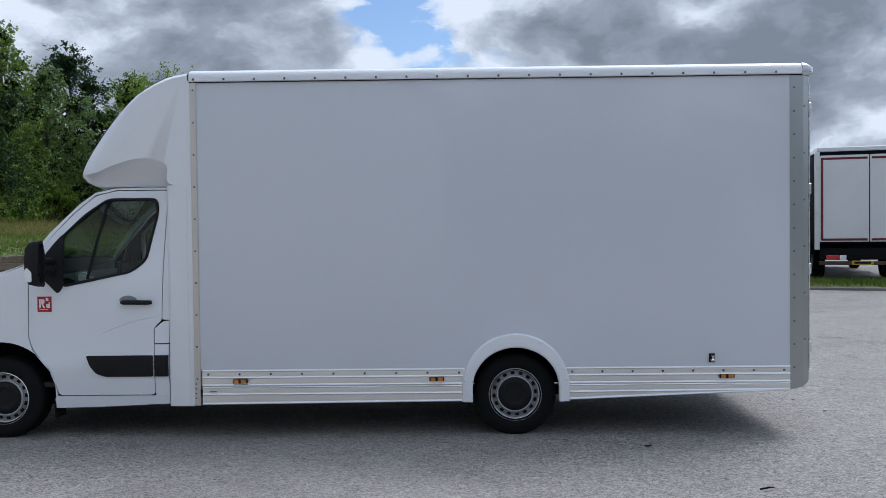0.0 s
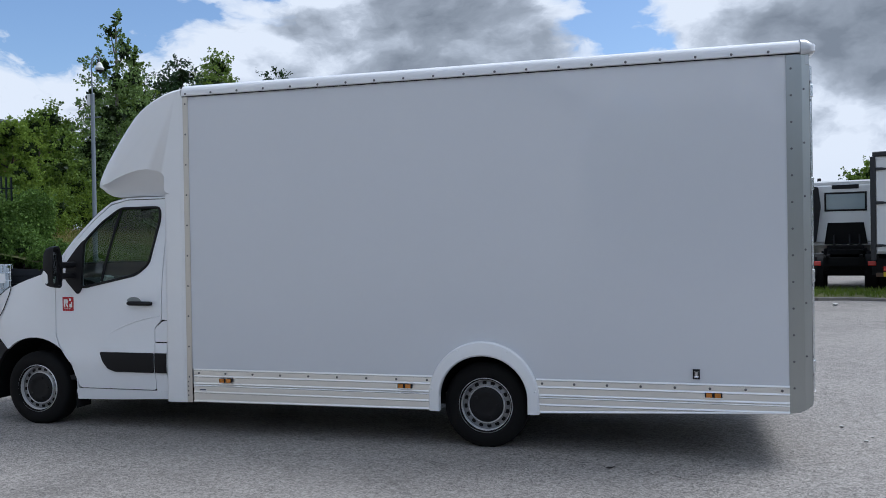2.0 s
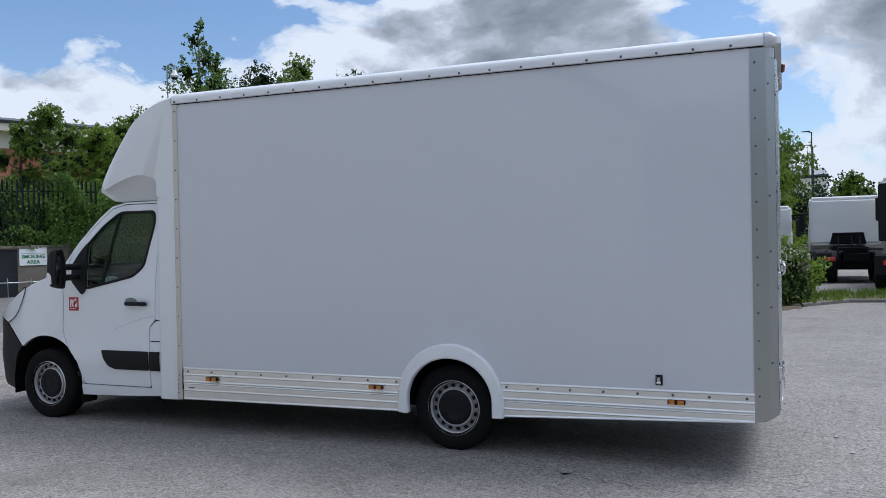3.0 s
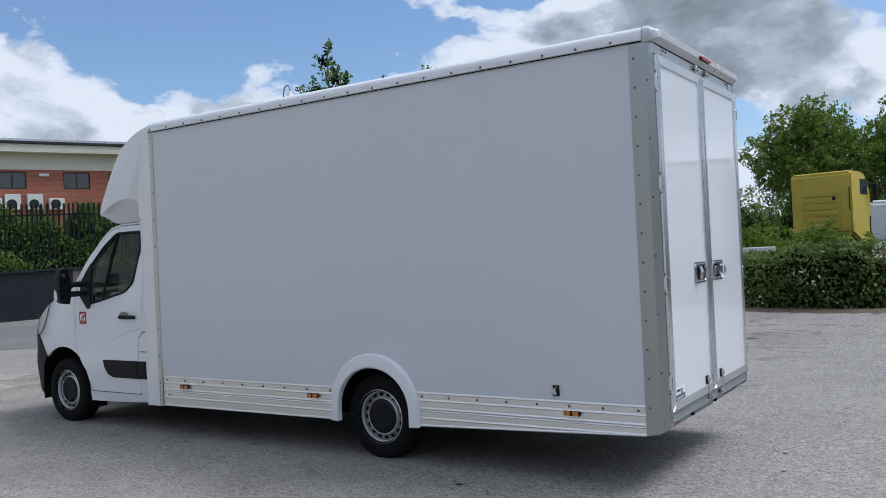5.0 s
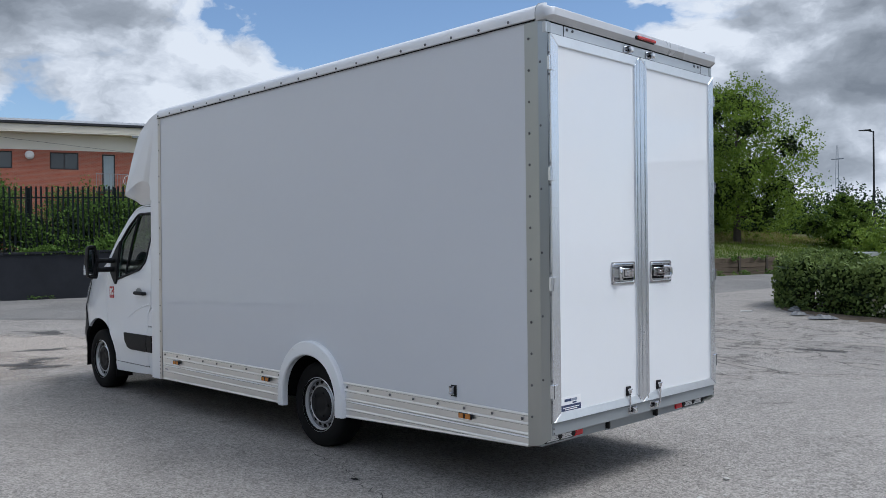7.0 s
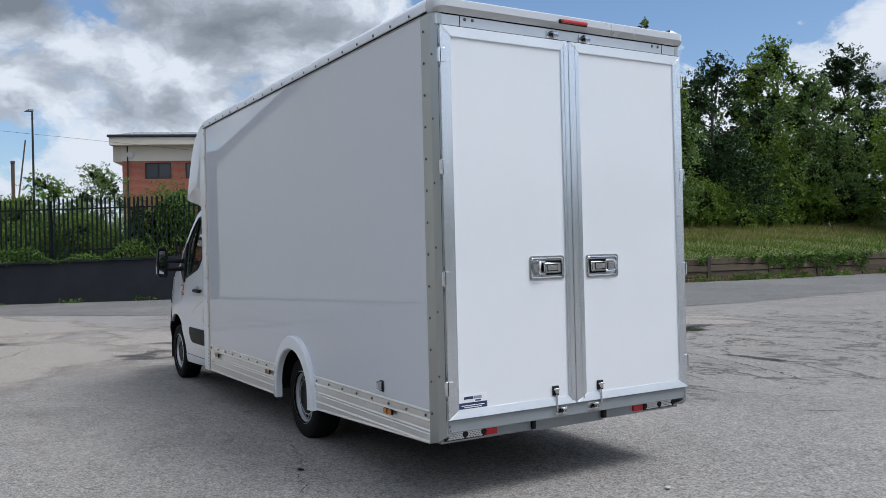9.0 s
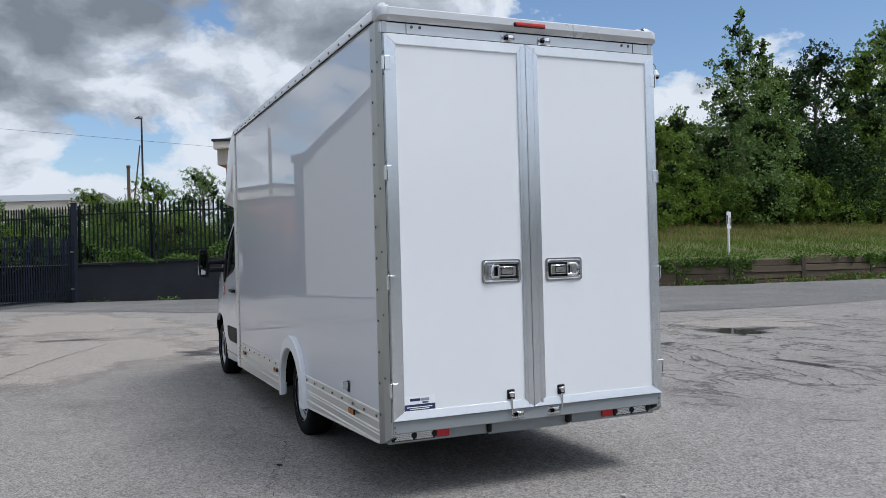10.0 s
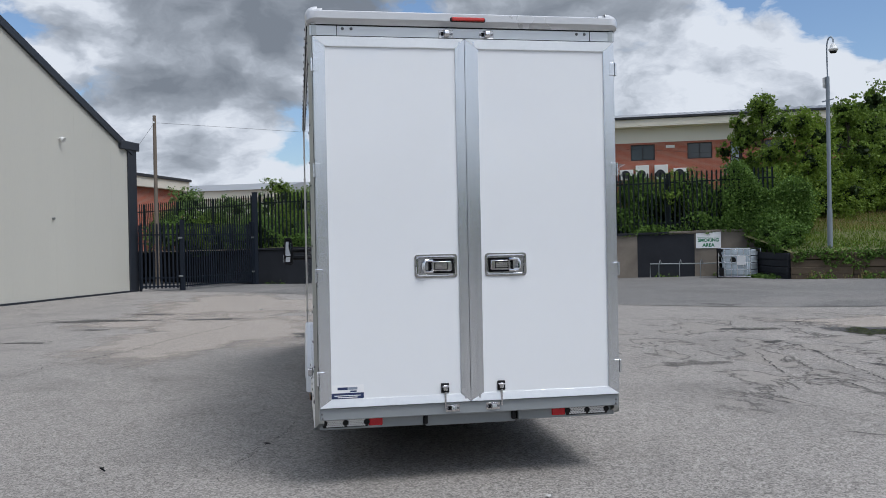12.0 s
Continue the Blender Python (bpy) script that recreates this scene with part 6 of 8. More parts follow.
def broadleaf(at, height, radius, seed, leaf=LEAF_MID, base=0.28, leaves=17000, size=0.135, label="broad green leafy tree in full summer leaf", name="tree", bark=BARK, squash=1.0, core=True, lumps=11, shoots=0.05):
    rng = np.random.default_rng(seed)
    t = thing(name, at, label, "tree")
    blobs = []
    for i in range(lumps):
        f = (i + 0.5) / lumps
        z = height * (base + 0.06 + (0.90 - base) * f)
        wide = radius * math.sin(math.pi * min(1.0, 0.22 + 0.76 * f)) ** 0.8
        a = i * 2.4 + rng.uniform(-0.4, 0.4)
        d = wide * rng.uniform(0.35, 0.72)
        r = radius * rng.uniform(0.34, 0.52) * (1.0 - 0.35 * f)
        blobs.append(((d * math.cos(a), d * math.sin(a), z), (r * 1.1, r * 1.1, r * 0.85 * squash)))
    blobs.append(((0, 0, height * 0.90), (radius * 0.25, radius * 0.25, height * 0.10)))
    blobs.append(((0, 0, height * (base + 0.25)), (radius * 0.6, radius * 0.6, height * 0.22)))
    trunk_part(t, height * 0.85, 0.035 * height * 0.5 + 0.04, blobs[:lumps], bark, rng)
    crown_parts(t, blobs, leaves, size, leaf, rng, core, 0.0, shoots)
    return t


def spire(at, height, radius, seed, leaf=LEAF_BIRCH, base=0.12, leaves=20000, size=0.12, label="tall slender birch tree with drooping foliage", bark=BIRCHBARK):
    rng = np.random.default_rng(seed)
    t = thing("tree", at, label, "tree")
    blobs = []
    tiers = 17
    for i in range(tiers):
        f = (i + 0.3) / tiers
        wide = radius * (1 - f) ** 0.58
        a = i * 2.2 + rng.uniform(-0.5, 0.5)
        r = max(0.38, wide * rng.uniform(0.42, 0.60))
        blobs.append(((wide * 0.52 * math.cos(a), wide * 0.52 * math.sin(a), height * (base + (0.94 - base) * f)), (r * 1.1, r * 1.1, r * 0.8 + 0.2)))
    blobs.append(((0, 0, height * 0.96), (0.25, 0.25, height * 0.045)))
    trunk_part(t, height * 0.95, 0.16, blobs[:tiers:2], bark, rng)
    crown_parts(t, blobs, leaves, size, leaf, rng, True)
    return t


def bush(at, spread, height, seed, leaf=LEAF_MID, leaves=4200, size=0.15, label="dense green bush", name="bush", lumps=7, flat=0.0):
    rng = np.random.default_rng(seed)
    t = thing(name, at, label, "bush")
    blobs = []
    for i in range(lumps):
        a = rng.uniform(0, math.tau)
        d = rng.uniform(0.1, 0.75)
        r = height * rng.uniform(0.28, 0.42)
        z = rng.uniform(0.25, 0.72) * height * (1 - 0.35 * d)
        blobs.append(((spread[0] * d * math.cos(a), spread[1] * d * math.sin(a), z), (r, r, r * 0.9)))
        part("stem", tube([(0.12 * math.cos(a), 0.12 * math.sin(a), -0.1), (spread[0] * d * 0.5 * math.cos(a), spread[1] * d * 0.5 * math.sin(a), z * 0.6), blobs[-1][0]], [0.035, 0.025, 0.01], 5), BARK, t)
    crown_parts(t, blobs, leaves, size, leaf, rng, True, flat)
    return t


# wood on the grass bank
def bank_z(x, y):
    return bank_height(bank_edge(y) - 0.1 - x, y) - 0.05


def on_bank(x, y):
    return (x, y, bank_z(x, y))


spire(on_bank(-23.5, 35.2), 10.6, 3.3, 11)
spire(on_bank(-23.6, 36.7), 9.3, 2.0, 12, leaf=LEAF_MID, leaves=9000, label="thin open-crowned tree with airy foliage", bark=BARK)
broadleaf(on_bank(-23.6, 40.2), 9.0, 3.6, 13, leaf=LEAF_DARK, base=0.10, leaves=24000, size=0.12, label="dense dark evergreen tree", lumps=14)
broadleaf(on_bank(-23.8, 44.0), 9.2, 3.3, 14, base=0.10, leaves=18050)
broadleaf(on_bank(-22.6, 47.4), 8.6, 3.4, 15, leaf=LEAF_BIRCH, base=0.10, leaves=18050)
broadleaf(on_bank(-23.2, 51.6), 10.6, 3.6, 16, leaf=LEAF_DARK, base=0.12, leaves=20900)
broadleaf(on_bank(-21.2, 56.1), 9.8, 3.6, 17, base=0.10, leaves=17100)
broadleaf(on_bank(-25.8, 48.5), 11.5, 3.4, 18, base=0.15, leaves=15200)
broadleaf(on_bank(-26.5, 40.5), 8.6, 3.2, 19, base=0.15, leaves=13300)
broadleaf(on_bank(-23.8, 30.4), 4.9, 2.3, 20, base=0.08, leaves=16000, size=0.11, leaf=LEAF_MID)
broadleaf(on_bank(-22.6, 27.6), 4.3, 2.0, 21, base=0.05, leaves=19000, leaf=LEAF_BRIGHT, size=0.10, label="bright green sapling with soft foliage")
broadleaf((-24.6, 26.9, 1.7), 6.0, 2.1, 22, base=0.05, leaves=18000, leaf=LEAF_MID, size=0.10)
broadleaf(on_bank(-25.5, 33.0), 5.6, 2.6, 23, base=0.1, leaves=13300)
broadleaf((-25.6, 26.4, 1.6), 5.4, 1.3, 24, base=0.05, leaves=9000, leaf=LEAF_MID, size=0.10)
for i, (x, y, w, h) in enumerate([(-23.2, 31.0, 1.6, 2.8), (-22.8, 33.8, 1.5, 2.4), (-22.6, 36.6, 1.6, 2.9), (-22.4, 38.3, 1.5, 2.7), (-22.5, 40.0, 1.7, 2.5), (-22.0, 43.0, 1.6, 2.6), (-21.6, 46.2, 1.7, 2.4), (-21.0, 49.5, 1.7, 2.6), (-22.6, 28.8, 1.4, 2.6), (-20.9, 25.6, 1.1, 2.2), (-19.6, 24.9, 0.9, 1.3), (-20.2, 53.0, 1.8, 2.6), (-23.8, 27.5, 1.6, 2.2), (-23.6, 33.2, 1.7, 2.4), (-23.4, 41.5, 1.7, 2.6), (-23.2, 45.2, 1.7, 2.6)]):
    bush(on_bank(x, y), (w, w), h, 40 + i, LEAF_MID if i % 3 else LEAF_BRIGHT, 8000, 0.095, "dense bush at the edge of the wood")
broadleaf((-16.6, 49.6, 2.0), 8.6, 4.3, 31, leaf=LEAF_BRIGHT, base=0.10, leaves=24000, size=0.13, label="spreading leafy tree with open upper branches", lumps=15, shoots=0.30)
broadleaf((-13.0, 56.0, 1.5), 3.0, 2.4, 32, leaf=LEAF_MID, base=0.05, leaves=12000)

# trees round the lorry park
broadleaf((-3.0, 50.0, 0.2), 8.0, 3.75, 33, leaf=LEAF_MID, base=0.42, leaves=42000, core=False, size=0.135, label="round-crowned sycamore tree in dense leaf", lumps=14)
broadleaf((1.6, 52.0, 0.2), 8.2, 3.4, 34, leaf=LEAF_MID, base=0.42, leaves=32000, core=False, size=0.135, label="round-crowned sycamore tree in dense leaf", lumps=13)
broadleaf((2.5, 46.0, 0.2), 5.5, 1.9, 35, leaf=LEAF_BRIGHT, base=0.12, leaves=16000, size=0.14)
broadleaf((7.4, 62.0, 0.2), 5.4, 2.6, 36, leaf=LEAF_MID, base=0.10, leaves=13000, size=0.16)
broadleaf((15.0, 64.0, 0.2), 6.4, 3.4, 37, leaf=LEAF_MID, base=0.10, leaves=12000, size=0.17)
for i in range(13):
    bush((-27 + i * 3.6, 70 + 2.5 * math.sin(i * 1.7), 0.2), (3.2, 2.4), 6.3 + 0.8 * math.sin(i * 2.3), 60 + i, LEAF_DARK if i % 2 else LEAF_MID, 7000, 0.20, "dark leafy hedgerow in the distance", "hedgerow", 8)
for i, (x, y, w, h) in enumerate([(-1.6, 30.0, 1.5, 2.3), (0.4, 31.5, 1.4, 2.0), (1.2, 28.6, 0.9, 0.9)]):
    bush((x, y, 0.18), (w, w), h, 80 + i, LEAF_BRIGHT, 9000, 0.10, "loose bright green shrub behind the hedge", "shrub", 9)
for i, (x, y, w, h) in enumerate([(3.2, 21.7, 0.5, 1.25), (3.5, 22.6, 0.45, 1.0), (3.0, 23.4, 0.9, 1.5)]):
    bush((x, y, 0.18), (w, w), h, 90 + i, LEAF_BRIGHT, 4200, 0.10, "straggling green shrub at the end of the hedge", "shrub", 8)

# bushes added to close sky gaps; dark leaf colour stands in for the wood's shade
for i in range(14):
    bush((-27.0 + 0.8 * math.sin(i * 2.2), 30.0 + 3.2 * i, 2.2), (1.9, 2.2), 2.9 + 0.5 * math.sin(i * 1.7), 440 + i, LEAF_DARK, 3000, 0.16, "undergrowth added below the trees, its leaves coloured dark for shade", "undergrowth")

# shelter belt that closes the yard on its other two sides
for i in range(12):
    bush((-8 + i * 5.0, -27 - 2.0 * math.sin(i * 1.9), 0.0), (3.4, 2.2), 9.0 + 1.2 * math.sin(i * 2.7), 400 + i, LEAF_DARK if i % 2 else LEAF_MID, 3000, 0.36, "dark leafy hedgerow closing the yard", "hedgerow", 10)
for i in range(14):
    bush((43 + 2.0 * math.sin(i * 1.3), -22 + i * 5.0, 0.0), (2.2, 3.4), 7.0 + 1.0 * math.sin(i * 2.1), 420 + i, LEAF_DARK if i % 2 else LEAF_MID, 3000, 0.36, "dark leafy hedgerow closing the yard", "hedgerow", 10)

# clipped hedge, bending away at both ends
HEDGE = spline([(-2.6, 24.6), (-2.2, 22.9), (-0.4, 21.3), (1.4, 20.6), (3.1, 20.5), (3.65, 21.2)], 8)
hedge = thing("hedge", (0, 0, 0.10), "long clipped green hedge with pale blossom", "hedge")
rng = np.random.default_rng(5)
line = np.array(HEDGE)


def hedge_points(count, shrink):
    seg = rng.integers(0, len(line) - 1, count)
    f = rng.uniform(size=(count, 1))
    p = line[seg] * (1 - f) + line[seg + 1] * f
    d = line[seg + 1] - line[seg]
    d /= np.linalg.norm(d, axis=1)[:, None]
    nrm = np.stack([-d[:, 1], d[:, 0]], axis=1)
    a = rng.uniform(-0.15, math.pi + 0.15, size=count)
    # squarish cross-section, with a wavy face
    cx, cz = np.cos(a), np.sin(a)
    k = 1.0 / np.maximum(np.abs(cx), np.abs(cz) + 1e-6) ** 0.75
    wave = 1.0 + 0.09 * np.sin(2.3 * p[:, 0] + 1.7 * p[:, 1]) + 0.06 * np.sin(6.1 * p[:, 0] + 3 * cz * 2)
    rad = shrink * wave * (0.86 + 0.16 * rng.uniform(size=count))
    out = np.empty((count, 3))
    out[:, :2] = p + nrm * (0.62 + 0.78 * k * cx * rad)[:, None]
    out[:, 2] = np.clip(0.02 + 1.26 * k * cz * rad, 0.0, 1.46)
    return out


scatter_mesh("leaves", leaf_quads(hedge_points(30000, 1.0), 0.075, rng), LEAF_HEDGE, hedge)
# darker leaves inside the hedge, shade put into their colour
scatter_mesh("inner_leaves", leaf_quads(hedge_points(3500, 0.80), 0.26, rng, 0.6), LEAF_SHADE, hedge)
flowers = hedge_points(12000, 1.05)
spot = np.sin(flowers[:, 0] * 2.1 + 0.6) * np.sin(flowers[:, 2] * 4.0 + flowers[:, 0]) > 0.55
keep = spot & (flowers[:, 0] > 0.4) & (rng.uniform(size=len(flowers)) < 0.7)
scatter_mesh("blossom", leaf_quads(flowers[keep], 0.055, rng, 0.6), BLOSSOM, hedge, "clusters of pale blossom")
for i in range(0, len(HEDGE) - 1, 3):
    part("stem", rod((HEDGE[i][0], HEDGE[i][1] + 0.5, -0.1), (HEDGE[i][0] + 0.1, HEDGE[i][1] + 0.5, 0.9), 0.03, 0.015, 6), BARK, hedge)
bm = bmesh.new()
rows = []
for i, (x, y) in enumerate(HEDGE):
    rows.append([bm.verts.new((x + 0.1 * math.sin(5 * i), y - 0.75 + 0.12 * math.sin(3.7 * i), 0.11)), bm.verts.new((x, y - 0.35, 0.17)), bm.verts.new((x, y + 1.6, 0.17))])
for a, b in zip(rows, rows[1:]):
    for i in range(2):
        bm.faces.new((a[i], a[i + 1], b[i + 1], b[i]))
hedge_bed = tagged(part("hedge_bed", tidy(bm), SOIL), "strip of bare soil and litter under the hedge", "soil", kind="structure")

# ivy and brambles over the fence and down the wall
def strip_points(count, s0, s1, t0, t1, z0, z1, gaps, rng):
    s = rng.uniform(s0, s1, count)
    z = rng.uniform(0, 1, count) ** 0.9
    top = z1 * (0.86 + 0.14 * np.sin(1.1 * s + 0.8) + 0.07 * np.sin(3.7 * s))
    zz = z0 + (top - z0) * z
    keep = np.sin(1.9 * s + 2.2 * zz) + np.sin(0.8 * s - 1.3 * zz + 1) + rng.normal(size=count) * 0.7 > gaps
    t = rng.uniform(t0, t1, count)
    pts = np.stack([s, t, zz], axis=1)[keep]
    pts[:, 2] += 0.018 * pts[:, 0]
    return pts


ivy = on_line("ivy", Vector((WALL_AT.x, WALL_AT.y, 0)) - OUT * 0.35, RUN_TURN, "thick ivy and bramble over the palisade fence", "ivy", "stuff")
rng = np.random.default_rng(8)
pts = np.concatenate([strip_points(80000, 6.5, 21.5, -0.10, 0.9, 1.55, 3.75, -0.5, rng), strip_points(9000, 1.2, 7.0, 0.15, 1.4, 1.5, 3.0, 0.8, rng),
                      strip_points(18000, 0.2, 21.0, -0.42, 0.1, 1.42, 2.15, -0.6, rng)])
pts = np.concatenate([pts, strip_points(17000, 18.4, 21.5, -0.55, 0.15, 1.45, 4.20, -1.3, np.random.default_rng(41))])
scatter_mesh("leaves", leaf_quads(pts, 0.078, rng), LEAF_IVY, ivy)
# dark leaves behind the ivy, coloured as the shade within it
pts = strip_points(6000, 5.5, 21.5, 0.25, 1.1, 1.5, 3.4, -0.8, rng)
scatter_mesh("inner_leaves", leaf_quads(pts, 0.20, rng, 0.6), LEAF_SHADE, ivy)
for i, (s, t, w, h) in enumerate([(3.0, 2.2, 1.2, 2.3), (6.8, 2.0, 1.4, 2.9), (9.2, 2.2, 1.5, 2.9), (11.8, 2.0, 1.5, 2.6), (14.0, 2.2, 1.4, 2.4), (16.2, 2.0, 1.4, 2.6), (18.3, 2.3, 1.5, 2.3), (20.4, 2.0, 1.5, 2.6), (15.5, 1.3, 0.7, 1.4), (16.6, 1.3, 0.8, 1.5), (17.8, 1.4, 0.7, 1.3)]):
    p = along(WALL_AT, RUN, s, -t, 1.55 if h > 2.1 else 2.65)
    bush(p, (w, w), h, 110 + i, LEAF_IVY if i % 3 else LEAF_MID, 12000, 0.075, "leafy bush behind the palisade fence")
for i, (x, y, h, r) in enumerate([(-36.0, 9.0, 4.0, 2.2), (-37.0, 11.5, 4.6, 2.3), (-38.0, 6.2, 3.6, 2.0), (-33.5, 4.0, 2.4, 1.8), (-32.0, 7.2, 2.6, 1.8), (-36.0, 1.6, 2.9, 1.8)]):
    broadleaf((x, y, 1.5), h, r, 130 + i, LEAF_BIRCH if i % 2 else LEAF_MID, 0.04, 11000, 0.085, "loose leafy shrub beyond the fence", "shrub", shoots=0.14)
for i, (x, y, w, h) in enumerate([(-29.6, 3.4, 1.1, 1.9), (-31.4, 2.2, 1.2, 2.2), (-29.0, 5.6, 1.2, 2.0), (-30.6, 6.6, 1.4, 2.5), (-29.2, 8.0, 1.2, 2.1), (-31.0, 9.6, 1.4, 2.6), (-28.6, 9.8, 1.1, 2.1), (-33.6, 1.0, 1.3, 2.2)]):
    bush((x, y, 1.3), (w, w), h, 190 + i, LEAF_IVY if i % 3 else LEAF_MID, 5000, 0.085, "dense leafy bush behind the entrance fence")
bush(along(WALL_AT, RUN, 20.4, 0.15, 0.95), (0.7, 0.7), 1.7, 171, LEAF_IVY, 7000, 0.085, "dark bush at the end of the concrete wall")
for i, (x, y, w, h) in enumerate([(-17.4, 23.5, 0.7, 1.0), (-18.5, 23.7, 0.8, 1.3), (-19.6, 24.0, 0.8, 1.6)]):
    bush((x, y, 1.05), (w, w * 0.6), h, 180 + i, LEAF_IVY, 6000, 0.075, "low dark bush above the tipped tank")
ivy2 = on_line("ivy", WALL_AT + Vector((-0.25, -0.05, 0)), math.degrees(math.atan2(ENTRY.y, ENTRY.x)), "ivy climbing through the entrance fence", "ivy", "stuff")
pts = strip_points(9000, 0.3, 8.8, -1.4, -0.2, 1.3, 2.7, 0.3, rng)
scatter_mesh("leaves", leaf_quads(pts, 0.09, rng), LEAF_IVY, ivy2)

# rough grass: on the bank, the verge, and along the foot of the walls
def blades(points, height, rng, lean=0.35, width=0.012):
    count = len(points)
    h = height * rng.uniform(0.5, 1.2, size=(count, 1))
    a = rng.uniform(0, math.tau, count)
    side = np.stack([np.cos(a), np.sin(a), np.zeros(count)], axis=1) * width
    tip = np.stack([rng.normal(size=count) * lean, rng.normal(size=count) * lean, np.ones(count)], axis=1) * h
    p = np.asarray(points)
    return np.stack([p - side, p + side, p + tip * np.array((1, 1, 1.0)) + side * 0.25, p + tip - side * 0.25], axis=1)


rng = np.random.default_rng(3)


def bank_points(count, d0, d1, y0=23.2, y1=62.0):
    y = y0 + (y1 - y0) * rng.uniform(size=count) ** 1.25
    d = rng.uniform(d0, d1, count)
    return np.array([(bank_edge(b) - 0.15 - a, b, bank_height(a, b) - 0.02) for a, b in zip(d, y)])


grass = tagged(new("long_grass"), "long mixed green and dry grass on the bank", "grass", kind="stuff")
scatter_mesh("green_blades", blades(bank_points(48000, 0.0, 9.0), 0.20, rng, 0.40, 0.011), BLADE, grass)
scatter_mesh("dry_blades", blades(bank_points(22000, 3.6, 9.5), 0.27, rng, 0.35, 0.009), STRAW, grass)
scatter_mesh("seed_heads", leaf_quads(bank_points(5000, 3.0, 9.0) + np.array((0, 0, 0.22)) + rng.normal(size=(5000, 3)) * 0.06, 0.035, rng), SEEDHEAD, grass)
scatter_mesh("weeds", leaf_quads(bank_points(9000, -0.3, 1.0) + rng.normal(size=(9000, 3)) * np.array((0.10, 0.10, 0.09)), 0.075, rng), LEAF_IVY, grass)
foot = []
for (x0, y0), (x1, y1) in zip(SLEEPER_LINE[1:], SLEEPER_LINE[2:]):
    k = int(1300 * math.hypot(x1 - x0, y1 - y0) / 5)
    f = rng.uniform(size=k)
    clump = np.sin(f * 17 + y0) + np.sin(f * 44 + x0) + rng.normal(size=k) * 0.6 + np.where((y0 + (y1 - y0) * f > 29.5) & (y0 + (y1 - y0) * f < 34.0), 1.2, 0.0) > 0.5
    foot.append(np.stack([x0 + (x1 - x0) * f + 0.25 + 0.25 * rng.uniform(size=k), y0 + (y1 - y0) * f, 0.18 + 0.26 * rng.uniform(size=k) ** 2.2], axis=1)[clump])
f = rng.uniform(size=900)
foot.append(np.stack([-26.7 + 6.2 * f + 0.15, 5.6 + 15.6 * f, 0.03 + 0.10 * f + 0.10 * rng.uniform(size=900) ** 2], axis=1)[np.sin(f * 41) > 0.55])
foot.append(np.stack([-20.6 + 3.8 * f, 22.0 + 0.5 * f + 0.3 * rng.uniform(size=900), 0.17 + 0.10 * rng.uniform(size=900)], axis=1))
hang = []
for (x0, y0), (x1, y1) in zip(SLEEPER_LINE[1:], SLEEPER_LINE[2:]):
    k = int(1800 * math.hypot(x1 - x0, y1 - y0) / 5)
    f = rng.uniform(size=k)
    yy = y0 + (y1 - y0) * f
    runs = np.where(yy < 27.0, 0.9, np.where((yy > 31.6) & (yy < 37.5), 1.1, -0.5)) + 0.5 * np.sin(yy * 2.9) + 0.4 * np.sin(yy * 7.7)
    drop = rng.uniform(size=k) ** 1.3 * np.clip(0.10 + 0.34 * runs, 0.05, 0.85)
    keep = runs + rng.normal(size=k) * 0.3 > 0.1
    hang.append(np.stack([x0 + (x1 - x0) * f + 0.13 + 0.08 * rng.uniform(size=k), y0 + (y1 - y0) * f, 1.10 - drop], axis=1)[keep])
foot_dry = np.concatenate(foot[:3])[::2] - np.array((0.10, 0, 0.02))
foot += hang
weeds = tagged(new("weeds"), "low weeds along the foot of the walls", "weeds", kind="stuff")
scatter_mesh("leaves", leaf_quads(np.concatenate(foot), 0.085, rng), LEAF_IVY, weeds)
scatter_mesh("dry_stalks", blades(foot_dry * np.array((1, 1, 0)) + np.array((0, 0, 0.14)), 0.30, rng, 0.3, 0.010), STRAW, weeds)
k = 30000
f = rng.integers(0, len(dense) - 1, k)
base_pts = np.array(dense)[f]
verge_pts = np.stack([base_pts[:, 0] + rng.uniform(-0.5, 0.5, k), base_pts[:, 1] + rng.uniform(0.12, 1.7, k), np.full(k, 0.22)], axis=1)
verge_grass = tagged(new("verge_grass"), "short grass on the verge behind the kerb", "grass", kind="stuff")
scatter_mesh("blades", blades(verge_pts[verge_pts[:, 0] < 20], 0.17, rng, 0.5, 0.010), BLADE, verge_grass)
field = tagged(part("rough_field", sheet([-2.2, -1, 1, 3.5], [24.4, 26, 30, 36, 44, 56, 68], lambda x, y: 0.20 + 0.02 * math.sin(x + y) + (0.05 if y > 23 else -0.03)), GRASSGROUND, smooth=True), "rough grassland behind the hedge", "grassland", kind="structure")
k = 9000
fp = np.stack([rng.uniform(-2.0, 3.2, k), 25.0 + 34 * rng.uniform(size=k) ** 1.3, np.full(k, 0.22)], axis=1)
field_grass = tagged(new("field_grass"), "tall dry grass behind the hedge", "grass", kind="stuff")
scatter_mesh("blades", blades(fp, 0.65, rng, 0.3, 0.022), STRAW, field_grass)


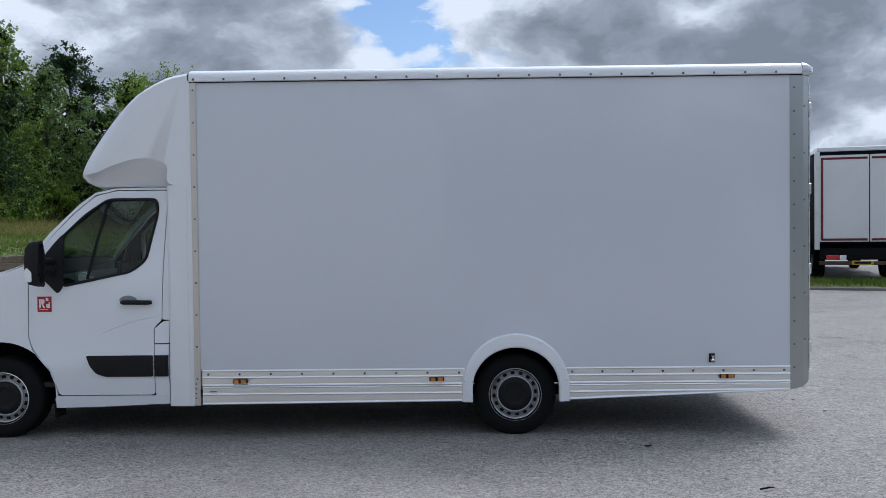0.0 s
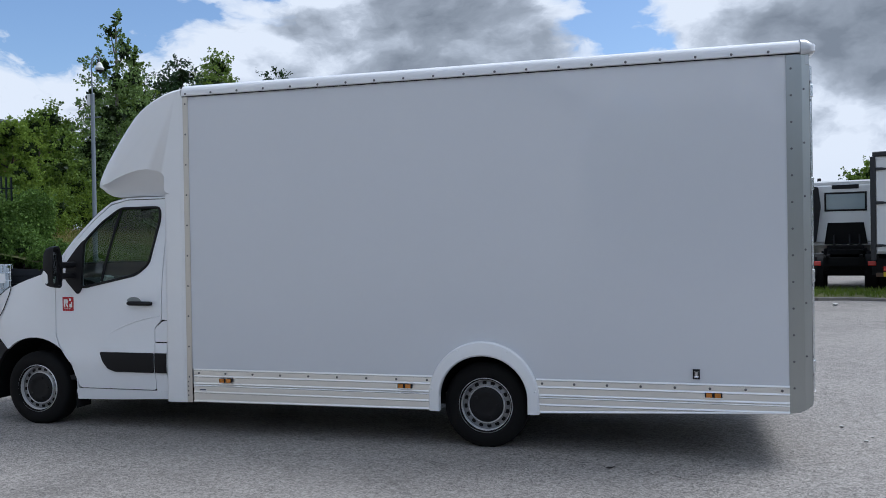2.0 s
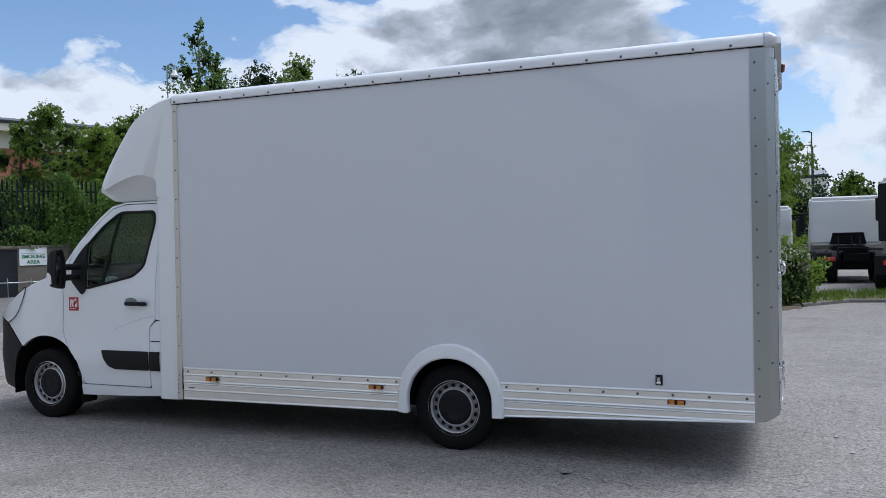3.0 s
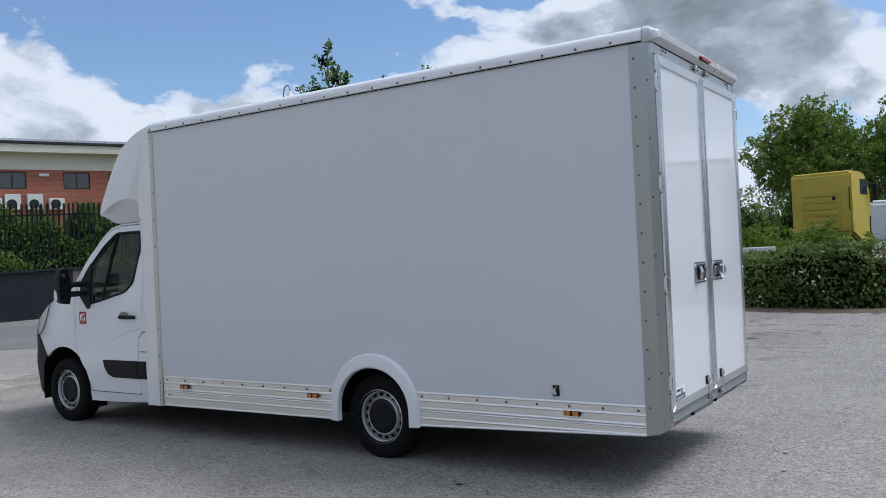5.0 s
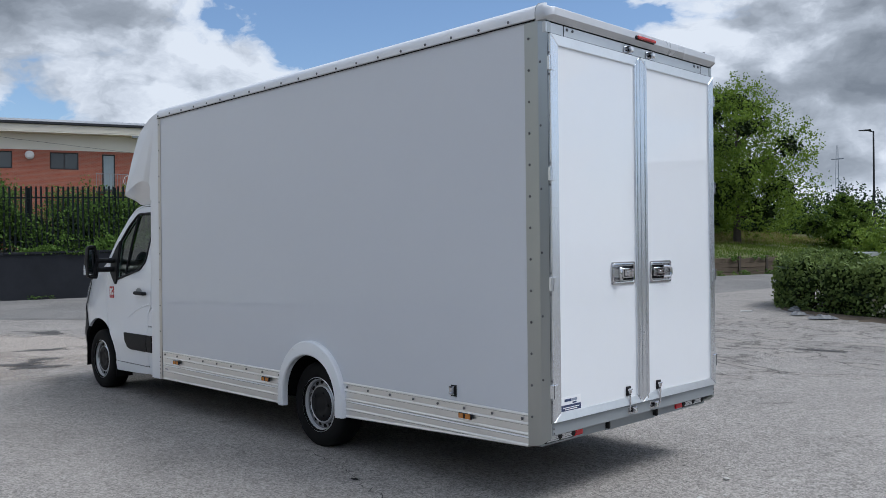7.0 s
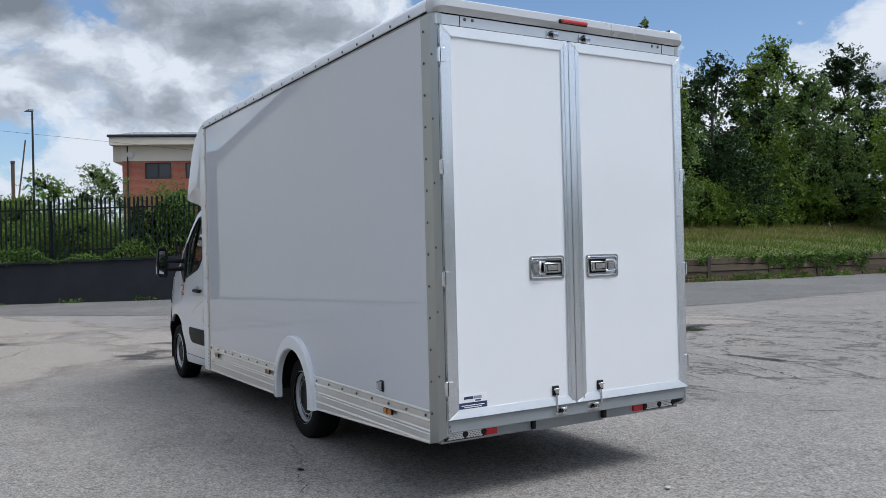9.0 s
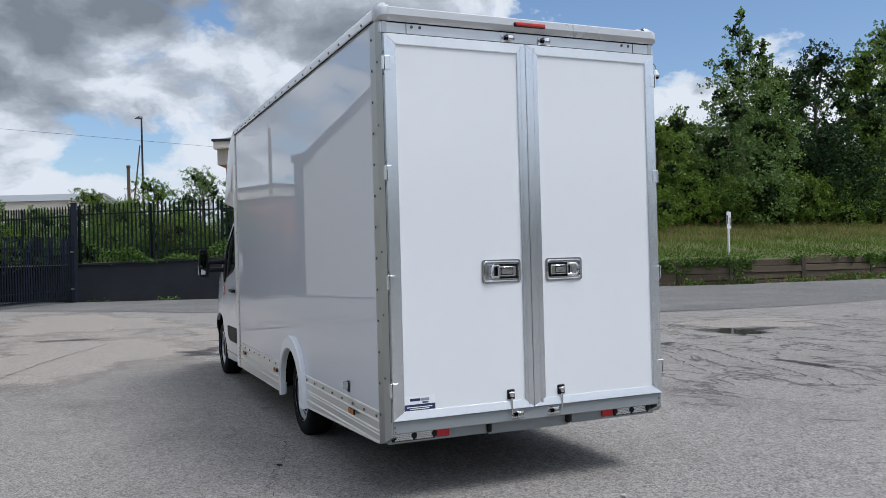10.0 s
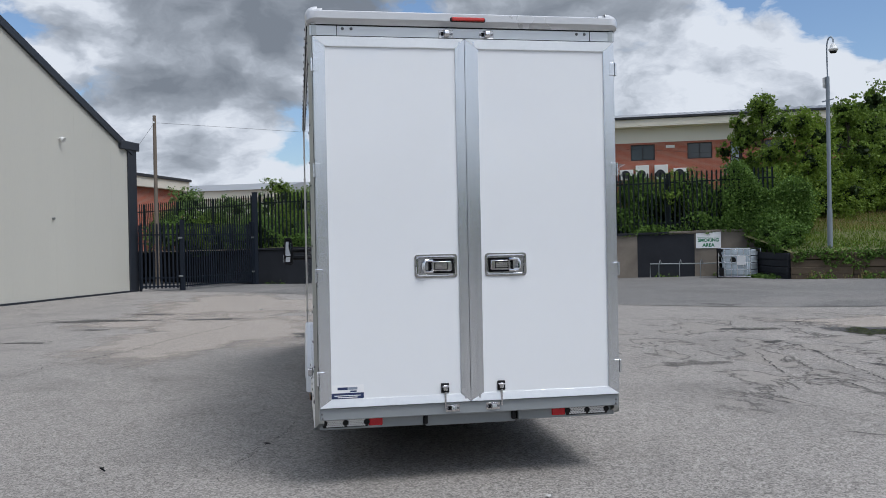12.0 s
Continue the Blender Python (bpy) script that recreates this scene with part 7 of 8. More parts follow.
# ---- road strip, patches and cracks in the yard ----
ROAD_A = [(-31.5, -1.5), (-26.9, 5.35), (-23.7, 13.1), (-20.7, 21.6), (-16.4, 22.75), (-14.5, 26.2), (-13.7, 32.0), (-12.2, 47.0), (-8.0, 70.0)]
ROAD_B = [(-23.2, 2.2), (-20.4, 5.6), (-16.4, 8.9), (-11.0, 13.6), (-7.7, 16.9), (-6.2, 20.6), (-5.9, 27.0), (-6.2, 46.0), (-3.0, 70.0)]
bm = bmesh.new()
rows = []
for (xa, ya), (xb, yb) in zip(spline(ROAD_A, 4), spline(ROAD_B, 4)):
    rows.append([bm.verts.new((xa + (xb - xa) * f, ya + (yb - ya) * f, lot_height(0, ya + (yb - ya) * f) + 0.006 + 0.01 * math.sin(math.pi * f))) for f in (0, 0.25, 0.5, 0.75, 1)])
for a, b in zip(rows, rows[1:]):
    for i in range(4):
        bm.faces.new((a[i], a[i + 1], b[i + 1], b[i]))
tagged(part("road", tidy(bm), ROAD, smooth=True), "smoother grey asphalt strip along the boundary wall", "road", kind="structure")



def stain_material(name, tone, rough, strength, grain, ragged=2.2):
    """A stain on the asphalt that frays out towards its rim."""
    mat = bpy.data.materials.new(name)
    mat.use_nodes = True
    n = Nodes(mat.node_tree)
    at = n.add("ShaderNodeTexCoord").outputs["Object"]
    rim = n.add("ShaderNodeAttribute")
    rim.attribute_name = "fray"
    edge = n.math("ADD", rim.outputs["Fac"], n.math("MULTIPLY", n.math("SUBTRACT", n.noise(at, grain, 5.0, 0.7), 0.5), ragged))
    fac = n.math("MULTIPLY", n.ramp(edge, [(0.25, 0.0), (0.75, 1.0)]), strength)
    chips = n.add("ShaderNodeSeparateColor", {0: n.add("ShaderNodeTexVoronoi", {"Vector": at, "Scale": 85.0}).outputs["Color"]}).outputs[0]
    col = n.vmath("SCALE", tone)
    n.tree.links.new(n.math("ADD", 0.5, chips), col.node.inputs["Scale"])
    body = n.add("ShaderNodeBsdfPrincipled", {"Base Color": col, "Roughness": rough, "Normal": n.bump(chips, 0.3, 0.004)})
    clear = n.add("ShaderNodeBsdfTransparent")
    both = n.add("ShaderNodeMixShader", {0: fac, 1: clear.outputs[0], 2: body.outputs[0]})
    n.add("ShaderNodeOutputMaterial", {0: both.outputs[0]})
    return mat


DAMP = stain_material("damp_asphalt", (0.050, 0.045, 0.041), 0.50, 0.70, 5.0, 2.6)
WET = stain_material("wet_asphalt", (0.055, 0.052, 0.046), 0.03, 0.92, 4.5, 1.2)
PALE = stain_material("bleached_asphalt", (0.350, 0.310, 0.270), 0.90, 0.84, 1.3, 1.2)
TAR = stain_material("crack_dirt", (0.036, 0.032, 0.029), 0.80, 0.92, 6.0, 1.5)
FAINT = stain_material("faint_damp", (0.080, 0.072, 0.066), 0.70, 0.45, 4.0, 3.0)


def fray(ob, values):
    layer = ob.data.attributes.new("fray", "FLOAT", "POINT")
    layer.data.foreach_set("value", values)
    return ob


def patch(name, x, y, a, b, turn, mat, label, category, seed, lift):
    """An irregular flat patch, wider along its own axis."""
    pr = random.Random(seed)
    bm = bmesh.new()
    n = 40
    ph = [pr.uniform(0, 6.28) for _ in range(5)]
    rings = []
    for f in (0.0, 0.55, 1.0):
        ring = []
        for k in range(n):
            t = k * math.tau / n
            w = f * (1 + 0.25 * math.sin(2 * t + ph[0]) + 0.18 * math.sin(3 * t + ph[1]) + 0.14 * math.sin(5 * t + ph[2]) + 0.10 * math.sin(9 * t + ph[3]))
            px, py = a * w * math.cos(t), b * w * math.sin(t)
            c, s = math.cos(radians(turn)), math.sin(radians(turn))
            X, Y = x + px * c - py * s, y + px * s + py * c
            ring.append(bm.verts.new((X, Y, lot_height(X, Y) + lift)))
            if f == 0.0:
                break
        rings.append(ring)
    for k in range(n):
        q = (k + 1) % n
        bm.faces.new((rings[0][0], rings[1][k], rings[1][q]))
        bm.faces.new((rings[1][k], rings[2][k], rings[2][q], rings[1][q]))
    ob = fray(part(name, tidy(bm), mat), [1.0] + [0.8] * n + [0.0] * n)
    return tagged(ob, label, category, kind="structure")


for i, (x, y, a, b, t) in enumerate([(-2.63, 13.92, 0.14, 0.16, 80), (-1.18, 11.95, 0.34, 0.24, 72), (-4.33, 14.28, 0.34, 0.13, 75), (-9.0, 16.7, 0.5, 0.35, 60), (2.70, 11.55, 0.16, 0.03, 50), (0.15, 13.9, 0.45, 0.10, 5), (-10.6, 2.9, 1.4, 0.16, 75), (-12.1, 3.7, 0.55, 0.10, 80), (-10.1, 5.3, 0.65, 0.14, 78),
                                     (-8.55, 3.2, 0.35, 0.07, 88), (-6.55, 2.55, 0.50, 0.06, 75), (-11.05, 9.3, 0.40, 0.22, 60), (-8.0, 8.2, 0.40, 0.12, 80), (-6.75, 7.73, 0.22, 0.14, 70), (-6.0, 7.35, 0.42, 0.16, 65), (-6.4, 7.3, 0.40, 0.12, 70), (1.5, 15.7, 0.45, 0.12, 5)]):
    patch("damp_patch", x, y, a * (1.3 if x > -5 else 1.0), b * (1.25 if x > -5 else 2.2), t, FAINT if i in (1, 3, 4) else DAMP, "dark damp stain on the worn asphalt", "damp patch", 200 + i, 0.0075 + 0.0001 * i)
for i, (x, y, a, b, t) in enumerate([(-10.3, 5.6, 6.4, 3.6, 16), (-14.8, 5.6, 4.6, 3.2, 30), (-7.4, 5.6, 3.6, 3.0, 0), (-4.2, 17.0, 2.2, 1.1, 60), (-9.0, 8.4, 3.2, 1.4, 12)]):
    patch("bleached_patch", x, y, a, b, t, PALE, "paler worn and bleached patch of asphalt", "asphalt patch", 260 + i, 0.003 + 0.0008 * i)
patch("damp_patch", -3.42, 15.98, 0.70, 0.50, 65, DAMP, "dark damp rim round a puddle", "damp patch", 232, 0.0070)
patch("puddle", -3.10, 15.84, 0.74, 0.40, 147, WET, "shallow dark puddle in worn asphalt", "puddle", 231, 0.0095)


def crack(points, width, seed):
    pr = random.Random(seed)
    bm = bmesh.new()
    rows, fades = [], []
    line = spline(points, 14)
    for i, (x, y) in enumerate(line):
        a, b = line[max(0, i - 1)], line[min(len(line) - 1, i + 1)]
        d = Vector((b[0] - a[0], b[1] - a[1])).normalized()
        w = width * pr.uniform(0.25, 0.75)
        ox, oy = pr.uniform(-0.035, 0.035), pr.uniform(-0.035, 0.035)
        rows.append([bm.verts.new((x + ox - d.y * k * w, y + oy + d.x * k * w, lot_height(x, y) + 0.0105)) for k in (-1, 0, 1)])
        fades += [0.0, 0.68 + 0.22 * pr.random(), 0.0]
    for a, b in zip(rows, rows[1:]):
        bm.faces.new((a[0], a[1], b[1], b[0]))
        bm.faces.new((a[1], a[2], b[2], b[1]))
    return tagged(fray(part("crack", tidy(bm), TAR), fades), "dark open crack in the asphalt", "crack", "cracks in the yard", "structure")


for i, (pts, w) in enumerate([([(-2.21, 3.59), (-3.23, 3.77), (-3.99, 4.12)], 0.018), ([(-3.99, 4.12), (-4.90, 4.58), (-5.93, 4.90), (-6.85, 5.22), (-8.8, 6.0)], 0.040), ([(-10.52, 1.5), (-11.43, 2.05), (-10.8, 3.0), (-10.19, 4.2)], 0.07),
                              ([(-9.93, 4.69), (-9.92, 5.26), (-10.21, 5.78)], 0.10), ([(-9.69, 5.79), (-9.36, 6.26)], 0.06), ([(-11.72, 3.2), (-11.54, 3.86), (-11.87, 4.22)], 0.07), ([(-6.48, 2.19), (-6.75, 2.78), (-6.57, 3.0)], 0.05),
                              ([(2.94, 6.56), (2.35, 6.70), (1.84, 6.87), (1.5, 6.99), (0.81, 7.13)], 0.011), ([(-9.63, 14.4), (-8.8, 15.8), (-7.73, 16.67), (-7.21, 17.73), (-6.57, 19.48), (-5.83, 21.3)], 0.055), ([(-4.96, 14.93), (-4.92, 15.71), (-4.57, 15.94)], 0.05),
                              ([(-4.11, 14.23), (-4.05, 14.82), (-4.11, 15.16)], 0.06), ([(-4.52, 16.29), (-4.5, 16.91), (-4.11, 17.47), (-3.3, 17.72), (-2.31, 17.43)], 0.05), ([(-2.29, 15.48), (-1.69, 15.41), (-0.86, 15.21), (-0.32, 15.23)], 0.05),
                              ([(-2.47, 14.02), (-1.58, 13.88), (-0.72, 13.62), (0.02, 13.41), (0.81, 13.20), (1.4, 12.96)], 0.045), ([(-0.32, 13.9), (0.05, 13.91), (0.52, 13.87)], 0.07), ([(-1.88, 13.24), (-0.61, 12.73), (-0.15, 12.58)], 0.03),
                              ([(0.36, 12.37), (0.37, 12.76), (0.86, 12.79)], 0.04), ([(1.76, 12.28), (1.80, 12.42)], 0.03), ([(-0.83, 17.07), (-0.36, 16.97), (0.22, 16.58), (0.79, 16.35), (1.37, 16.18)], 0.055), ([(1.24, 15.68), (1.56, 15.69), (1.85, 15.75)], 0.08),
                              ([(-11.91, 8.86), (-11.58, 9.30), (-11.13, 9.97)], 0.12), ([(-14.88, 9.52), (-14.87, 10.33)], 0.10), ([(-12.92, 20.31), (-11.64, 24.16), (-10.45, 26.38)], 0.07), ([(-17.6, 14.5), (-16.3, 17.2), (-15.05, 19.62), (-14.0, 22.4), (-13.3, 25.6)], 0.05), ([(-13.6, 16.6), (-12.6, 19.0), (-12.2, 21.0)], 0.04), ([(-4.6, 15.5), (-5.2, 16.4), (-5.0, 17.6), (-5.6, 19.2)], 0.035), ([(-22.96, 2.68), (-20.5, 5.7), (-16.85, 8.6), (-14.7, 11.0)], 0.05)]):
    crack(pts, w, 300 + i)

drain = thing("drain_grate", (-4.17, 14.70, lot_height(0, 14.70) + 0.002), "small worn iron drain grate in the asphalt", "drain", turn=75)
part("frame", skin([(-0.23, -0.13), (0.23, -0.13), (0.23, 0.13), (-0.23, 0.13)], lambda a, b: (a, b, 0.008), lambda a, b: (0, 0, -1), [[(-0.20, -0.11), (0.20, -0.11), (0.20, 0.11), (-0.20, 0.11)]], step=0.1, depth=0.008), KERB, drain)
part("pit", box(-0.21, 0.21, -0.12, 0.12, 0.0, 0.003), SEAM, drain)
for k in range(7):
    part("bar", box(-0.186 + k * 0.056, -0.160 + k * 0.056, -0.11, 0.11, 0.003, 0.009), KERB, drain)

STONE = material("pale_chip", (0.45, 0.44, 0.42), 0.8)
for i, (x, y, r, m) in enumerate([(3.75, 8.1, 0.022, STONE), (3.66, 8.62, 0.024, STONE), (3.83, 8.27, 0.012, STONE), (4.5, 9.4, 0.014, STONE), (-12.4, 6.2, 0.05, STONE), (1.5, 22.9, 0.05, STONE), (5.6, 20.8, 0.07, STONE)]):
    bm = bmesh.new()
    bmesh.ops.create_icosphere(bm, subdivisions=1, radius=r)
    for v in bm.verts:
        v.co.z *= 0.45
    ob = part("stone", bm, m)
    ob.matrix_basis = pose(x, y, lot_height(x, y) + r * 0.4, 0, 0, i * 40)
    tagged(ob, "small pale stone chip on the asphalt", "stone", "stone chips")
dead = part("dead_leaf", skin([(-0.03, -0.012), (0.0, -0.02), (0.04, 0.0), (0.0, 0.022), (-0.02, 0.014)], lambda a, b: (a, b, 6 * a * a + 4 * b * b), lambda a, b: (0, 0, -1), step=0.02, depth=0.002), UNDER)
dead.matrix_basis = pose(1.823, 6.879, 0.004, 0, 0, 20)
tagged(dead, "dark curled dead leaf on the asphalt", "leaf")
twig = part("twig", tube([(2.30, 5.75, 0.01), (2.36, 5.74, 0.025), (2.40, 5.78, 0.012)], 0.006, 5), UNDER)
tagged(twig, "short dark twig on the asphalt", "twig")
SCRAP = material("grey_plastic_scrap", (0.17, 0.175, 0.18), 0.6, spread=0.3, scale=12.0, stain=0.5)


def crumple(at, a, b, seed, label):
    """A crumpled sheet of plastic film lying in a heap."""
    pr = random.Random(seed)
    bm = sheet([a * (i / 9 - 0.5) for i in range(10)], [b * (i / 6 - 0.5) for i in range(7)], lambda x, y: 0.0)
    for v in bm.verts:
        rim = max(abs(v.co.x) / (a / 2), abs(v.co.y) / (b / 2))
        v.co = Vector((v.co.x + pr.uniform(-0.06, 0.06) * a, v.co.y + pr.uniform(-0.08, 0.08) * b, 0.004 + (1 - rim * rim * 0.9) * pr.uniform(0.02, 0.11)))
    ob = tagged(part("plastic_scrap", bm, SCRAP), label, "litter", "litter under the hedge")
    ob.matrix_basis = pose(*at, 0, 0, seed * 37)


crumple((-0.25, 20.25, lot_height(0, 20.25) + 0.01), 0.55, 0.30, 1, "crumpled grey plastic film lying under the hedge")
crumple((-0.95, 20.75, lot_height(0, 20.75) + 0.01), 0.35, 0.22, 2, "crumpled grey plastic film lying under the hedge")
crumple((-1.45, 21.75, lot_height(0, 21.75) + 0.01), 0.45, 0.25, 3, "crumpled grey plastic film lying under the hedge")
card = part("paper_scrap", box(-0.12, 0.12, -0.06, 0.06, 0.0, 0.012, 0.003), WHITEVINYL)
card.matrix_basis = pose(-2.2, 21.0, lot_height(0, 21.0) + 0.012, 0, 0, 30)
tagged(card, "flat white paper scrap on the asphalt", "litter")


# ---- poles, lamps, signs ----
POLEGREY = material("grey_pole_paint", (0.20, 0.23, 0.26), 0.45, spread=0.08, stain=0.2)
WOODPOLE = material("weathered_pole_wood", (0.17, 0.14, 0.11), 0.9, spread=0.4, scale=8.0, stain=0.4, stretch=(1, 1, 0.1), bump=0.3)
cctv = thing("camera_pole", (-16.2, 24.2, 1.42), "grey steel pole with a dome security camera", "pole")
part("shaft", rod((0, 0, -0.6), (0, 0, 5.3), 0.068, 0.060, 14), POLEGREY, cctv)
part("base_section", rod((0, 0, -0.6), (0, 0, 1.0), 0.082, 0.082, 14), POLEGREY, cctv)
part("junction_box", box(-0.16, -0.06, -0.08, 0.08, 4.95, 5.30, 0.01), ACWHITE, cctv)
part("crossbar", box(-0.30, 0.30, -0.015, 0.015, 4.52, 4.55), POLEGREY, cctv)
part("neck", tube(spline([(0, 0, 5.25), (-0.02, 0, 6.1), (0.02, 0, 6.45), (0.14, 0.02, 6.56), (0.24, 0.04, 6.48), (0.26, 0.04, 6.36)], 5), 0.022, 8), POLEGREY, cctv)
domebm = bmesh.new()
bmesh.ops.create_uvsphere(domebm, u_segments=18, v_segments=10, radius=0.15)
for v in domebm.verts:
    v.co = Vector((v.co.x + 0.26, v.co.y + 0.04, 6.14 + (v.co.z * 1.35 if v.co.z > 0 else v.co.z * 0.6)))
    if v.co.z > 6.2:
        v.co.x = 0.26 + (v.co.x - 0.26) * 0.72
        v.co.y = 0.04 + (v.co.y - 0.04) * 0.72
dome = part("camera_housing", domebm, ACWHITE, cctv, smooth=True)
part("dome_lens", rod((0.26, 0.04, 6.02), (0.26, 0.04, 6.07), 0.09, 0.12, 16), BLACK, cctv)

sign = thing("marker_post", (-15.6, 27.0, 1.15), "slim white marker post with a small notice plate", "sign post")
part("post", box(-0.035, 0.035, -0.035, 0.035, -0.3, 1.0, 0.005), ACWHITE, sign)
plate = part("plate", box(0.036, 0.048, -0.10, 0.10, 0.98, 1.58, 0.004), ACWHITE, sign)
for y, z0, z1 in ((-0.06, 1.15, 1.42), (0.05, 1.12, 1.38), (-0.06, 1.42, 1.46), (0.05, 1.08, 1.12)):
    part("print_bar", box(0.0485, 0.050, y - 0.02, y + 0.02, z0, z1), BLACK, plate)
part("post", box(-0.03, 0.03, -0.03, 0.03, 0.9, 1.6), ACWHITE, sign)

no_smoke = thing("notice_board", along(WALL_AT, RUN, 17.9, 0.015, 1.18), "white notice with green lettering fixed to the wall", "sign", turn=RUN_TURN)
part("board", box(-0.44, 0.44, -0.012, 0.0, 0.0, 0.60, 0.004), WHITEVINYL, no_smoke)


def words(text, size, at, turn, mat, parent, name="lettering"):
    curve = bpy.data.curves.new(name, "FONT")
    curve.body, curve.size, curve.extrude = text, size, 0.001
    curve.align_x, curve.align_y = "CENTER", "CENTER"
    curve.offset = 0.006
    tmp = new(name, curve)
    bpy.context.view_layer.update()
    mesh = bpy.data.meshes.new_from_object(tmp.evaluated_get(bpy.context.evaluated_depsgraph_get()))
    bpy.data.objects.remove(tmp)
    mesh.materials.clear()
    mesh.materials.append(mat)
    ob = new(name, mesh)
    ob.parent = parent
    ob.matrix_basis = pose(*at, *turn)
    return ob


words("SMOKING", 0.165, (0, -0.0145, 0.29), (90, 0, 0), GREENPRINT, no_smoke)
words("AREA", 0.17, (0, -0.0145, 0.11), (90, 0, 0), GREENPRINT, no_smoke)
part("print_bar", box(-0.39, 0.39, -0.0145, -0.012, 0.395, 0.405), GREENPRINT, no_smoke)
part("print_bar", box(-0.06, 0.06, -0.0145, -0.012, 0.47, 0.50), GREYPRINT, no_smoke)

rack = thing("bike_rack", along(WALL_AT, RUN, 16.0, 0.55, 0.12), "low galvanised bike rack in front of the wall", "bike rack", turn=RUN_TURN)
part("rail", tube([(-0.2, 0, 0.02), (-0.2, 0, 0.52), (3.9, 0, 0.52), (3.9, 0, 0.02)], 0.022, 8), GALV, rack)
for i in range(6):
    x = 0.1 + i * 0.72
    part("hoop", tube(spline([(x, -0.3, 0.02), (x, -0.28, 0.45), (x + 0.05, -0.1, 0.66), (x + 0.1, 0.0, 0.52)], 4), 0.016, 6), GALV, rack)

# caged plastic tank, tipped on its side
IBCPLASTIC = material("cloudy_tank_plastic", (0.50, 0.56, 0.61), 0.22, spread=0.2, scale=6.0, stain=0.75, stain_scale=3.4, bump=0.3, bump_scale=8.0, coat=0.5)
tank = thing("caged_tank", (-18.6, 22.35, 0.155), "cloudy plastic tank in a steel cage, tipped on its side", "tank", turn=40)
bottle = box(-0.50, 0.50, -0.46, 0.46, 0.06, 0.98, 0.07, seg=2)
bmesh.ops.subdivide_edges(bottle, edges=[e for e in bottle.edges if e.calc_length() > 0.3], cuts=9, use_grid_fill=True)
for v in bottle.verts:
    dent = 0.030 * math.sin(9.0 * v.co.x + 4.0 * v.co.z + 1.0) * math.sin(8.0 * v.co.z - 5.0 * v.co.y) + 0.018 * math.sin(21.0 * v.co.x - 13.0 * v.co.z)
    v.co -= v.co.normalized() * max(0.0, dent)
part("bottle", bottle, IBCPLASTIC, tank, smooth=True)
for i in range(6):
    x = -0.55 + i * 0.22
    part("cage_bar", tube([(x, -0.50, 0.03), (x, -0.50, 1.03), (x, 0.50, 1.03), (x, 0.50, 0.03)], 0.015, 6, closed=True), ALU_UP, tank)
for i in range(5):
    z = 0.05 + i * 0.24
    part("cage_bar", tube([(-0.56, -0.51, z), (0.56, -0.51, z), (0.56, 0.51, z), (-0.56, 0.51, z)], 0.015, 6, closed=True), ALU_UP, tank)
part("pallet_plate", box(-0.62, -0.57, -0.52, 0.52, 0.0, 1.02, 0.01), UNDER, tank)
part("filler_cap", rod((-0.05, -0.46, 0.62), (-0.05, -0.49, 0.62), 0.10, seg=16), BLACK, tank)
part("label_plate", box(0.1, 0.4, -0.525, -0.515, 0.45, 0.75), WHITEVINYL, tank)
part("torn_corner", prism([(-0.62, 1.0), (-0.50, 1.02), (-0.37, 0.60)], "y", -0.536, -0.522), BLACK, tank, "torn black plastic corner")
part("valve_recess", box(-0.52, -0.36, -0.534, -0.522, 0.07, 0.36, 0.004), BLACK, tank)

tel = thing("telegraph_pole", (-28.3, 1.25, 0.0), "weathered wooden telegraph pole carrying a wire", "pole")
part("shaft", rod((0, 0, -0.3), (0, 0, 7.15), 0.095, 0.07, 12), WOODPOLE, tel)
part("insulator", rod((0.1, 0, 6.85), (0.2, 0, 6.85), 0.04), ACWHITE, tel)
part("wire", tube([(0, 0, 6.85), (-4, 14, 6.55), (-8, 30, 6.4), (-13, 48, 6.8)], 0.006, 5), BLACK, tel)
part("wire", tube([(0, 0, 6.85), (-14, -4, 6.3), (-40, -12, 7.2)], 0.006, 5), BLACK, tel)


def street_lamp(at, height, turn, mat, label):
    t = thing("street_lamp", at, label, "street lamp", turn=turn)
    part("column", rod((0, 0, -0.1), (0, 0, height), 0.085, 0.05, 10), mat, t)
    part("bracket", tube([(0, 0, height - 0.05), (0.3, 0, height + 0.05)], 0.035, 6), mat, t)
    part("lantern", prism([(0.1, height + 0.02), (0.85, height + 0.07), (0.85, height + 0.11), (0.15, height + 0.14)], "y", -0.13, 0.13, bevel=0.02), mat, t)


street_lamp((-43.3, 9.0, 0), 9.75, 195, FRAMEDARK, "tall dark street lamp beyond the fence")
street_lamp((-12.6, 60.0, 0), 8.8, 200, FRAMEDARK, "tall dark street lamp beyond the hedge")
street_lamp((5.6, 80.0, 0), 10.6, 170, FRAMEDARK, "tall dark street lamp far behind the lorries")
street_lamp((6.3, 100.0, 0), 11.4, 170, FRAMEDARK, "tall dark street lamp far behind the lorries")
mast = thing("radio_mast", (-47.0, 146.0, 0), "thin lattice mast on the skyline", "mast")
for dx, dy in ((-0.6, -0.5), (0.6, -0.5), (0, 0.6)):
    part("leg", rod((dx, dy, 0), (dx * 0.2, dy * 0.2, 18), 0.05, 0.03, 5), POLEGREY, mast)
part("crossarm", box(-1.0, 1.0, -0.06, 0.06, 15.7, 15.85), POLEGREY, mast)
RUST = material("rusty_steel", (0.10, 0.065, 0.045), 0.8, spread=0.4, stain=0.5)
stub = thing("steel_stack", (-62.0, 9.2, 0), "short rusty stack beyond the shrubs", "stack")
